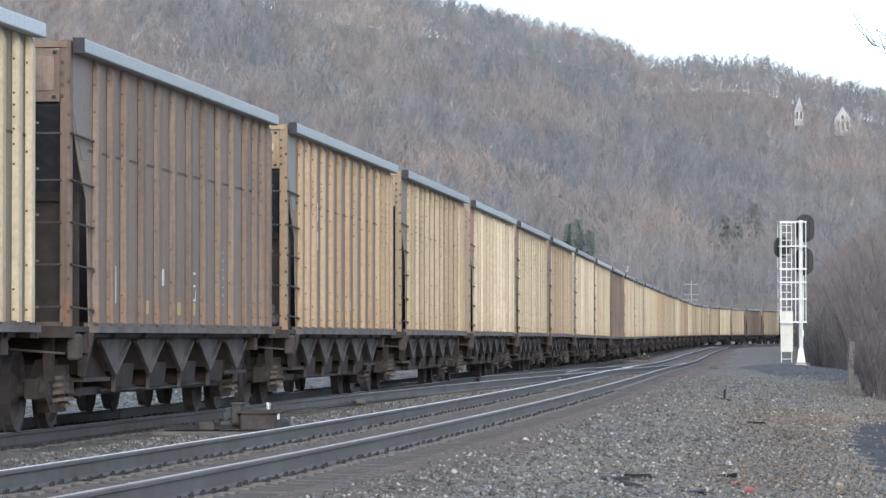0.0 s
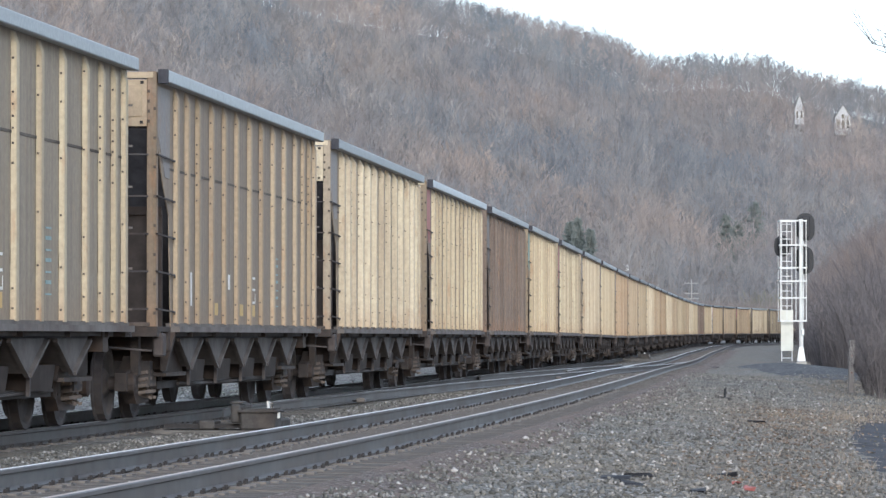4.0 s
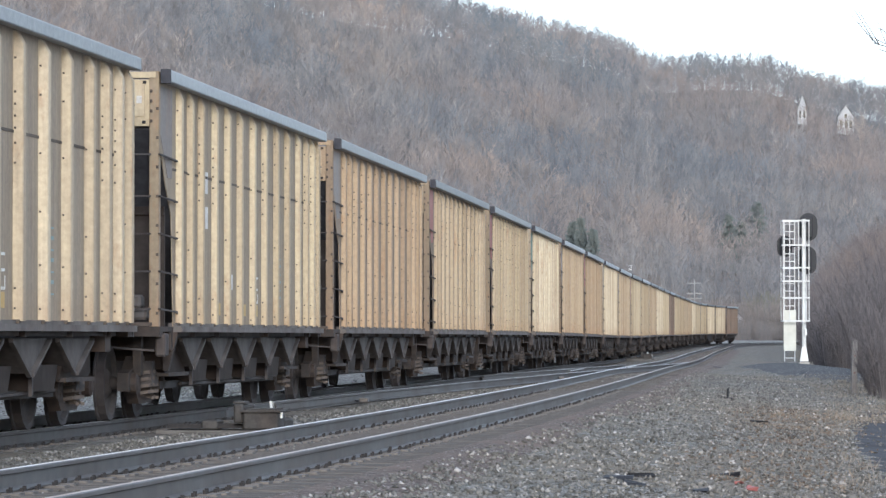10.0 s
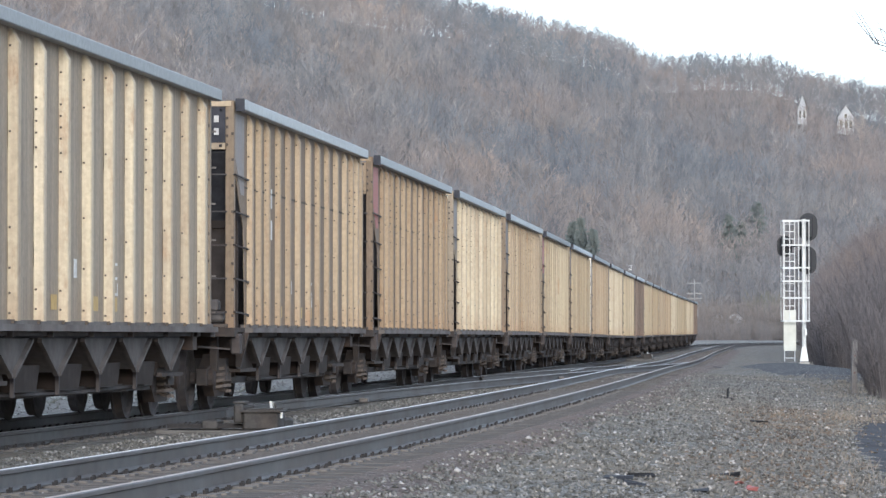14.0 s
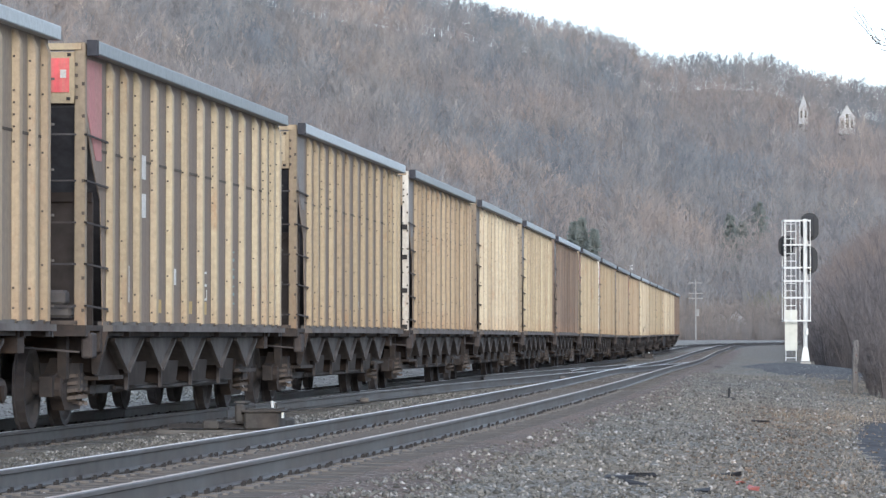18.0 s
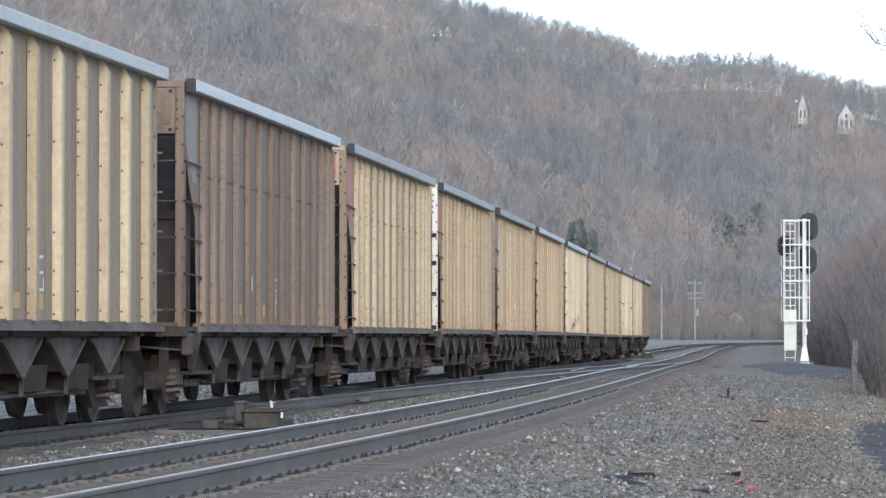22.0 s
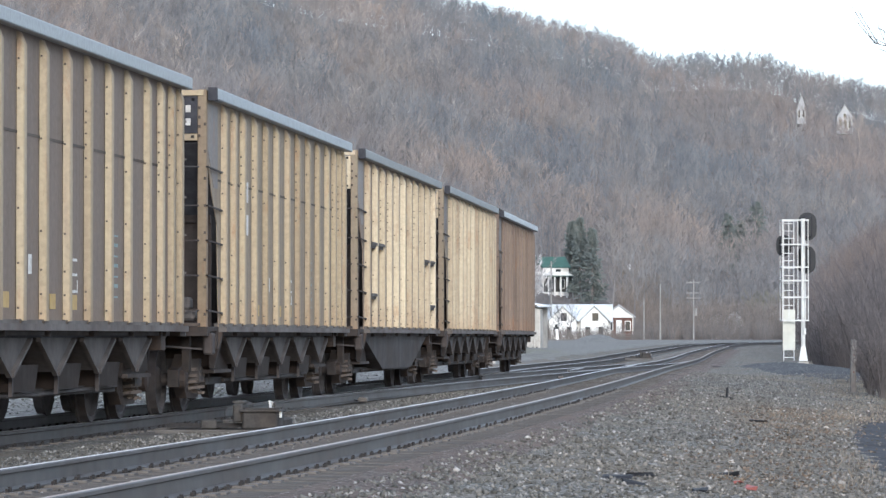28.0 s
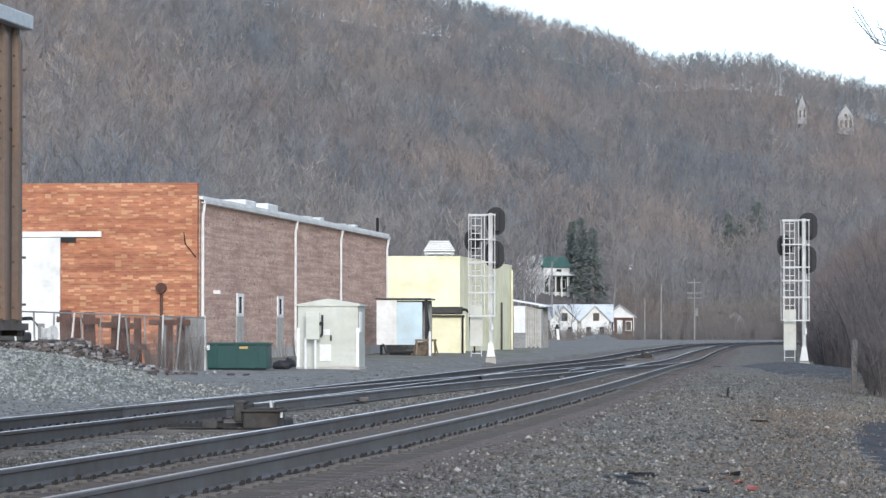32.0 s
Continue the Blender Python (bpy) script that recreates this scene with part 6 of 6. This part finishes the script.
def overhanging_tree():
    """A tree just beside the view whose outer twigs hang into it."""
    ob = thing("bare_tree", "leafless tree at the verge with long outer twigs", "tree", pose(11.95, 70, -0.8))
    tr, cr = Shape(), Shape()
    tr.bar((0, 0, 0), (-0.2, 0.1, 3.5), 0.17, 0.13, 7)
    tr.bar((-0.2, 0.1, 3.5), (-0.5, 0, 7.5), 0.13, 0.06, 7)
    for z0, dx, dz, n in ((4.6, -3.8, 2.7, 16), (4.7, -3.75, 2.25, 14), (5.0, -2.2, 1.7, 12), (4.4, -2.0, 1.6, 10), (5.2, 1.8, 2.4, 10), (4.6, 1.6, 2.0, 8), (5.6, -1.6, 3.0, 12)):
        a = np.array([-0.25, 0.05, z0])
        b = a + np.array([dx * 0.55, RNG.normal() * 0.4, dz * 0.8])
        c = a + np.array([dx, RNG.normal() * 0.6, dz + RNG.normal() * 0.2])
        tr.bar(a, b, 0.05, 0.03, 5)
        cr.bar(b, c, 0.03, 0.008, 4)
        for _ in range(n):
            t = RNG.rand()
            p = b + (c - b) * t
            e = p + np.array([np.sign(dx) * RNG.uniform(0.1, 0.6), RNG.normal() * 0.3, RNG.uniform(-0.1, 0.7)])
            cr.bar(p, e, 0.01, 0.004, 3)
            for _ in range(4):
                cr.blade(p + (e - p) * RNG.rand(), e - p + RNG.normal(size=3) * 0.3, 0.25, 0.012)
    part("trunk", tri_mesh("trunk", *tr.arrays(), M_BRUSH), None, ob)
    part("crown", tri_mesh("crown", *cr.arrays(), M_BRUSH), None, ob, "long bare twigs")


overhanging_tree()
for px, r, h in ((1512, 1700, 19), (1526, 1690, 22), (1540, 1710, 18), (1490, 1760, 14), (1300, 1800, 15), (1335, 1820, 14), (812, 1560, 15), (838, 1580, 17), (858, 1590, 13), (905, 1620, 16), (948, 1645, 14), (985, 1670, 18), (1012, 1690, 15), (1062, 1720, 14), (1370, 1830, 15), (1405, 1840, 17), (1556, 1720, 20)):
    tree((px - 784) / LENS * r, r, h, "tall leafless tree standing over the ridge", M_BARK, 18, 18, 0.42, 0.25, 0.12, 0.1)


def conifer(x, y, h, w):
    ob = thing("conifer", "dark green conifer at the foot of the hill", "tree", pose(x, y, float(ground_z(np.array(x), np.array(y)))), "dark conifers")
    tr, cr = Shape(), Shape()
    tr.bar((0, 0, 0), (0, 0, h), 0.02 * h, 0.02, 6)
    for k in range(170):
        t = 0.08 + 0.92 * RNG.rand()
        an = RNG.rand() * 6.28
        ln = w * (1.05 - t) ** 0.8 * RNG.uniform(0.6, 1.15)
        tip = np.array([math.cos(an) * ln, math.sin(an) * ln, h * t - 0.12 * ln])
        root = np.array([0, 0, h * t])
        cr.bar(root, tip, 0.05, 0.02)
        for _ in range(17):
            q = RNG.uniform(0.1, 1)
            p = root + (tip - root) * q
            cr.blade(p, np.array([math.cos(an), math.sin(an), -0.3]) + RNG.normal(size=3) * 0.7, 0.8, 0.3)
    part("trunk", tri_mesh("trunk", *tr.arrays(), M_BRUSH), None, ob)
    part("crown", tri_mesh("crown", *cr.arrays(), M_NEEDLE), None, ob, "green needles paled for haze")


for px, y, h, w in ((1014, 724, 13.5, 3.0), (1028, 712, 15.5, 3.0), (1050, 706, 14.2, 3.0), (1290, 955, 15, 5.6), (1312, 962, 13, 5.4), (1340, 970, 17, 6.0)):
    conifer((px - 784) / LENS * y, y, h, w)


# ---- houses and poles far off ----
def house(x, y, z, turn, w, d, h, rise, walls, roof, label, windows, porch=False, gable_front=False):
    ob = thing("house", label, "house", pose(x, y, z, 0, 0, turn))
    part("wall", boxes((-w / 2, w / 2, 0, d, -2.0, h)), walls, ob)
    bm = bmesh.new()
    if gable_front:
        prism(bm, [(-w / 2, h), (w / 2, h), (0, h + rise)], 0.02, d - 0.02)
        part("gable", bm, walls, ob)
        for sx in (-1, 1):
            bm = bmesh.new()
            prism(bm, [(0, h + rise + 0.1), (sx * (w / 2 + 0.4), h - 0.25), (sx * (w / 2 + 0.4), h - 0.1), (0, h + rise + 0.28)], -0.4, d + 0.4)
            bmesh.ops.recalc_face_normals(bm, faces=bm.faces)
            part("roof_slope", bm, roof, ob)
    else:
        ring = [(-0.4, h - 0.1), (d + 0.4, h - 0.1), (d / 2, h + rise)]
        a, c = [bm.verts.new((-w / 2 - 0.3, p, q)) for p, q in ring], [bm.verts.new((w / 2 + 0.3, p, q)) for p, q in ring]
        bm.faces.new(a)
        bm.faces.new(c[::-1])
        for i in range(3):
            bm.faces.new((a[i], a[(i + 1) % 3], c[(i + 1) % 3], c[i]))
        bmesh.ops.recalc_face_normals(bm, faces=bm.faces)
        part("roof", bm, roof, ob)
    for wx, wz, ww, wh in windows:
        win = part("window", boxes((wx - ww / 2 - 0.1, wx + ww / 2 + 0.1, -0.08, 0.0, wz - 0.1, wz + wh + 0.1)), M_WHITE, ob)
        part("pane", boxes((wx - ww / 2, wx + ww / 2, -0.1, -0.082, wz, wz + wh)), M_GLASS, win)
    if porch:
        p = part("porch_roof", boxes((-w / 2, w / 2, -2.4, -0.01, 2.5, 2.7)), roof, ob)
        for k in range(5):
            xx = -w / 2 + 0.15 + (w - 0.3) * k / 4
            part("porch_post", boxes((xx - 0.12, xx + 0.12, -2.3, -2.1, -2.0, 2.5)), M_WHITE, p)
    return ob


M_PALEROOF = plain("pale_metal_roof", (0.62, 0.64, 0.66), 0.7, 0, 0.15, 1.5)
M_SHINGLE = plain("grey_shingles", (0.42, 0.42, 0.43), 0.85, 0, 0.25, 3)
house(19.3, 560, 0.9, -3, 10.4, 6, 2.3, 2.5, M_WHITE, M_PALEROOF, "white board house with a pale grey roof", [(-4.6, 0.3, 0.8, 1.2), (0.0, 0.3, 0.8, 1.3), (4.5, 0.3, 0.8, 1.2)])
for x, words in ((17.5, "white front gable with a dark attic window"), (22.1, "white front gable beside a bare tree")):
    house(x, 558.6, 0.9, -3, 4.0, 4, 2.4, 2.0, M_WHITE, M_PALEROOF, words + " on the board house", [(0.15, 2.35, 0.9, 1.15), (-0.95, 0.2, 0.7, 1.3), (0.95, 0.2, 0.7, 1.3)], gable_front=True)
h2 = house(26.2, 570, 1.5, -3, 4.2, 6, 2.5, 1.5, M_WHITE, M_SHINGLE, "low house with a white pediment over a brown front", [(-1.3, 0.4, 0.7, 1.3), (1.3, 0.4, 0.7, 1.3)], gable_front=True)
part("front_cladding", boxes((-2.0, 2.0, -0.07, -0.005, -2.0, 2.3)), M_RUST, h2, "brown front cladding")
part("door", boxes((-0.42, 0.42, -0.12, -0.075, -0.2, 1.9)), M_WHITE, h2, "white front door")
hh = house(21.2, 716, 9.6, 22, 5.2, 5, 4.3, 2.0, M_WHITE, M_GROOF, "white hillside house with a green roof and porch", [(-1.2, 0.4, 0.9, 1.6), (1.2, 0.4, 0.9, 1.6), (0.4, 3.0, 1.0, 0.9)], porch=True)
part("balcony_rail", boxes((-2.6, 2.6, -2.4, -2.3, 2.7, 3.4)), M_WHITE, hh, "white balcony rail")
# the porch's shade, laid over the white wall as a dark panel
part("porch_back", boxes((-2.5, 2.5, -0.06, -0.005, -0.3, 2.45)), M_GREYMETAL, hh, "dark panel standing in for the porch's shade")
# ridge houses: white walls greyed, so the colour carries the haze
house(157.3, 1500, 82.0, -3, 6.4, 7, 4.6, 4.8, M_SHINGLE, M_GREYW, "pale gabled house high on the wooded ridge", [(-1.8, 0.4, 1.1, 3.2), (0.1, 0.4, 1.1, 3.2), (1.9, 0.4, 1.1, 3.2), (0, 4.4, 1.2, 1.6)], gable_front=True)
house(140.3, 1500, 86.0, -3, 3.6, 6, 4.2, 5.2, M_SHINGLE, M_GREYW, "narrow pale gabled house high on the ridge", [(-0.8, 0.4, 0.8, 3.0), (0.8, 0.4, 0.8, 3.0)], gable_front=True)
for px, y, w, h in ((1272, 700, 4.2, 4.0), (1300, 706, 3.4, 4.6), (1375, 712, 3.6, 5.0)):
    x = (px - 784) / LENS * y
    house(x, y, float(ground_z(np.array(x), np.array(y))) + 1.0, -6, w, 4, h * 0.6, h * 0.34, M_SHINGLE, M_ROOF, "small pale house half hidden in brush", [(-0.6, 0.3, 0.6, 1.0), (0.8, 0.3, 0.6, 1.0)], gable_front=True)


def pole(px, y, h, arms, label, lamp=False):
    x = (px - 784) / LENS * y
    ob = thing("utility_pole", label, "utility pole", pose(x, y, float(ground_z(np.array(x), np.array(y))) - 0.1), "utility poles")
    part("shaft", tube(bmesh.new(), [(0, 0, 0), (0, 0, h)], [0.13, 0.09], 7), M_GREYW if not lamp else M_WOOD, ob)
    for z in arms:
        a = part("crossarm", boxes((-1.1, 1.1, -0.06, 0.06, z - 0.06, z + 0.06)), M_GREYW, ob)
        for xx in (-1.0, -0.5, 0.5, 1.0):
            part("insulator", boxes((xx - 0.05, xx + 0.05, -0.05, 0.05, z + 0.06, z + 0.2)), M_GREYW, a)
    if arms:
        part("transformer", tube(bmesh.new(), [(0.32, -0.1, h * 0.4), (0.32, -0.1, h * 0.52)], 0.24, 9), M_GREYW, ob)
    if lamp:
        part("bracket", tube(bmesh.new(), [(0, 0, h - 0.6), (0.5, 0, h + 0.1), (1.0, 0, h)], 0.05, 5), M_GALV, ob)
        part("lamp_head", boxes((0.8, 1.5, -0.2, 0.2, h - 1.0, h + 0.05), bevel=0.08), M_WHITE, ob, "white street lamp head")


pole(1229, 600, 9.6, (9.0, 7.4, 6.6), "grey utility pole with crossarms among the brush")
pole(1170, 560, 8.2, (), "bare grey utility pole")
pole(1141, 580, 6.2, (), "short grey pole by the houses")
pole(977, 560, 11.5, (), "thin grey pole before the houses")
pole(940, 520, 6.5, (), "short pole behind the white shed")
pole(1104, 700, 9.5, (), "leaning street lamp pole on the hillside", lamp=True)


# ---- loose stones, litter and dead grass ----
def build_stones():
    shapes = []
    octa = np.array([(1, 0, 0), (-1, 0, 0), (0, 1, 0), (0, -1, 0), (0, 0, 1), (0, 0, -1)], float)
    faces = np.array([(0, 2, 4), (2, 1, 4), (1, 3, 4), (3, 0, 4), (2, 0, 5), (1, 2, 5), (3, 1, 5), (0, 3, 5)], np.int32)
    for _ in range(16):
        shapes.append((octa * RNG.uniform(0.6, 1.35, 3) * (1, 1, 0.85) * RNG.uniform(0.75, 1.2, (6, 1)) + RNG.normal(size=(6, 3)) * 0.2, faces))
    n = 96000
    y = 26 + 110 * RNG.rand(n) ** 1.7
    u = 5.7 + 8.8 * RNG.rand(n) ** 0.85
    k = RNG.rand(n)
    u = np.where(k < 0.16, RNG.uniform(1.4, 2.9, n), np.where(k < 0.24, RNG.uniform(-5.2, -1.35, n), u))
    u = np.where(k > 0.92, RNG.uniform(-0.6, 0.6, n) + np.where(RNG.rand(n) < 0.6, SPACING, 0), u)
    s = np.interp(y, Y_LINE, S_LINE)
    h = np.interp(s, S_LINE, H_LINE)
    x = np.interp(y, Y_LINE, X_LINE) + u / np.cos(h)
    heap = RNG.rand(n) < 0.16
    x = np.where(heap, -10.0 + RNG.normal(size=n) * 2.4, x)
    y = np.where(heap, 81 + RNG.normal(size=n) * 4.5, y)
    ok = (beside(x, y)[0] > -30) & ~((((x - 7.15 - 0.105 * (y - 58)) / 1.0) ** 2 + ((y - 58) / 19) ** 2 < 0.9) & (RNG.rand(n) < 0.93))
    ok &= ~(heap & (beside(x, y)[0] > -2.3))
    z = ground_z(x, y)
    size = RNG.uniform(0.012, 0.03, n) * np.where((u < 5.5) & ~heap, 0.8, 1) * np.where(RNG.rand(n) < 0.04, 1.7, 1)
    rows = [(a, b, c + d * 0.25, d * (1.6 if p else 1), RNG.randint(16), p) for a, b, c, d, o, p in zip(x, y, z, size, ok, heap) if o]
    scattered("ballast_stones", shapes, [r[:5] for r in rows if not r[5]], "loose grey ballast stones", M_STONE, "ballast")
    scattered("heap_stones", shapes, [r[:5] for r in rows if r[5]], "pale greenish-grey crushed stone of the heap", M_HSTONE, "gravel")
    # broken masonry and boards against the fence
    cube = np.array([(x, y, z) for x in (-1, 1) for y in (-1, 1) for z in (-1, 1)], float)
    quads = [(0, 1, 3), (0, 3, 2), (4, 6, 7), (4, 7, 5), (0, 4, 5), (0, 5, 1), (2, 3, 7), (2, 7, 6), (0, 2, 6), (0, 6, 4), (1, 5, 7), (1, 7, 3)]
    lumps = []
    for _ in range(14):
        a, c = RNG.uniform(0.2, 1.4), RNG.uniform(0, 6.28)
        turn = np.array([[math.cos(c), -math.sin(c) * math.cos(a), math.sin(c) * math.sin(a)], [math.sin(c), math.cos(c) * math.cos(a), -math.cos(c) * math.sin(a)], [0, math.sin(a), math.cos(a)]])
        lumps.append(((cube * (RNG.uniform(0.6, 2.0), RNG.uniform(0.3, 0.8), RNG.uniform(0.2, 0.5)) + RNG.normal(size=(8, 3)) * 0.12) @ turn.T, np.array(quads, np.int32)))
    m = 1100
    x, y = -10.6 + RNG.normal(size=m) * 1.4, 109.8 + RNG.normal(size=m) * 1.2
    keep = beside(x, y)[0] < -4
    rows = [(a, b, c + 0.03, RNG.uniform(0.025, 0.1), RNG.randint(14)) for a, b, c, o in zip(x, y, ground_z(x, y), keep) if o]
    scattered("rubble", lumps, rows, "tipped rubble of broken masonry and boards", M_RUBBLE, "rubble")


M_HSTONE = bark("heap_stone", [(0.0, (0.12, 0.127, 0.115)), (0.5, (0.225, 0.238, 0.217)), (1.0, (0.42, 0.43, 0.4))])
M_RUBBLE = bark("rubble_mix", [(0.0, (0.05, 0.042, 0.038)), (0.45, (0.125, 0.104, 0.09)), (0.85, (0.21, 0.19, 0.172)), (1.0, (0.4, 0.385, 0.36))])
M_STONE = bark("ballast_stone", [(0.0, (0.066, 0.064, 0.057)), (0.5, (0.14, 0.135, 0.12)), (0.85, (0.205, 0.197, 0.178)), (0.96, (0.3, 0.288, 0.265)), (1.0, (0.42, 0.405, 0.38))])
build_stones()


def litter():
    rnd = random.Random(9)
    for px, py, ln, mt, words in ((1095, 848, 0.36, M_BLACK, "dark broken tie piece"), (1130, 840, 0.42, M_BLACK, "dark broken tie piece"), (1120, 858, 0.3, M_BLACK, "dark broken tie piece"), (1290, 842, 0.22, M_BLACK, "dark scrap of iron"),
                                  (1270, 650, 0.5, M_BLACK, "dark lump of old tie"), (1280, 703, 0.4, M_BLACK, "dark bent iron bar"), (1155, 826, 0.1, M_GREYW, "faded blue-grey scrap"),
                                  (1330, 868, 0.14, M_RED_L, "faded red scrap"), (1308, 858, 0.1, M_RED_L, "faded red scrap"), (1345, 748, 0.4, M_BLACK, "dark twisted branch"), (1240, 872, 0.2, M_BLACK, "dark tie sliver")):
        y = 1.35 * LENS / (py - 595.6)
        for _ in range(4):
            x = (px - 784) / LENS * y
            y = (1.015 - float(ground_z(np.array(x), np.array(y)))) * LENS / (py - 595.6)
        z = float(ground_z(np.array(x), np.array(y)))
        o = thing("litter", words + " lying on the ballast", "litter", pose(x, y, z + 0.02, rnd.uniform(-6, 6), rnd.uniform(-4, 8), rnd.uniform(-25, 25)), "litter on the ballast")
        bm = bmesh.new()
        for v in box(bm, -ln * 0.36, ln * 0.36, -0.04, 0.04, -0.015, 0.016):
            v.co += Vector((rnd.uniform(-0.03, 0.03), rnd.uniform(-0.03, 0.03), rnd.uniform(-0.015, 0.02)))
        part("piece", bm, mt, o)
        if "bent" in words:
            part("upright", boxes((-0.02, 0.02, -0.02, 0.02, 0, 0.22)), mt, o)


def fallen_leaves():
    """Brown leaves blown over the ballast's edge."""
    rng, sh = np.random.RandomState(3), Shape()
    n = 3200
    y = 38 + 42 * rng.rand(n)
    u = 9.0 + 0.55 * rng.normal(size=n)
    x = np.interp(y, Y_LINE, X_LINE) + u
    ok = wave(x, y, 2.2, 41) + 0.6 * wave(x, y, 0.9, 42) > -0.1
    x, y = x[ok], y[ok]
    for a, c, z in zip(x, y, ground_z(x, y)):
        sh.blade((a, c, z + 0.015 + 0.02 * rng.rand()), (rng.normal(), rng.normal(), 0.35 * rng.rand()), rng.uniform(0.03, 0.06), rng.uniform(0.02, 0.04))
    tagged(new("fallen_leaves", tri_mesh("fallen_leaves", *sh.arrays(), M_LEAF)), "dry brown leaves scattered over the ballast", "leaves", kind="stuff")


M_LEAF = bark("dry_leaf", [(0.0, (0.09, 0.07, 0.053)), (0.6, (0.15, 0.117, 0.09)), (1.0, (0.24, 0.2, 0.16))])
fallen_leaves()
M_RED_L = plain("faded_red", (0.3, 0.11, 0.1), 0.7)
litter()


def dead_grass():
    sh, spots = Shape(), []
    for _ in range(20000):
        y = RNG.uniform(38, 150)
        u = RNG.uniform(9.6, 15) if RNG.rand() < 0.9 else RNG.uniform(8, 11)
        s = float(np.interp(y, Y_LINE, S_LINE))
        x = float(np.interp(y, Y_LINE, X_LINE)) + u
        if (x - 13.7) ** 2 / 10 + (y - 147) ** 2 / 200 < 1 or math.sin(x * 1.3 + 1) * math.sin(y * 0.31) < -0.15 or ((x - 7.15 - 0.105 * (y - 58)) / 1.1) ** 2 + ((y - 58) / 20) ** 2 < RNG.uniform(0.5, 1.1):
            continue
        spots.append((x, y))
    spots = np.array(spots)
    zs = ground_z(spots[:, 0], spots[:, 1])
    for (x, y), z in zip(spots, zs):
        d = np.array([RNG.normal() * 0.5, RNG.normal() * 0.5, 1.0])
        sh.blade((x, y, z - 0.01), d, RNG.uniform(0.05, 0.2), 0.01)
    tagged(new("dead_grass", tri_mesh("dead_grass", *sh.arrays(), M_STRAW)), "tufts of straw-coloured dead grass on the verge", "grass", kind="stuff")


dead_grass()


# ---- what moves ----
def tail_s(t):
    """How far along the line the last car's leading end stands."""
    return 614.6 - 19.02 * t + 0.0083 * t * t


def motions():
    times = [0.5 * k for k in range(65)]
    for i, car in enumerate(train):
        rows = []
        for t in times:
            s = tail_s(t) - i * CAR_L + HALF_L
            a, _ = line_at(max(s - 5.8, -59))
            b, _ = line_at(max(s + 5.8, -47.4))
            if s - 5.8 < -59:
                d = (b - a).normalized()
                c = a + d * (s + 59)
            else:
                c = (a + b) / 2
            h = math.atan2(b.x - a.x, b.y - a.y)
            rows.append((t, pose(c.x, c.y, c.z, math.degrees(math.atan2(b.z - a.z, 11.6)), 0, -math.degrees(h))))
        walk(car, rows)


motions()
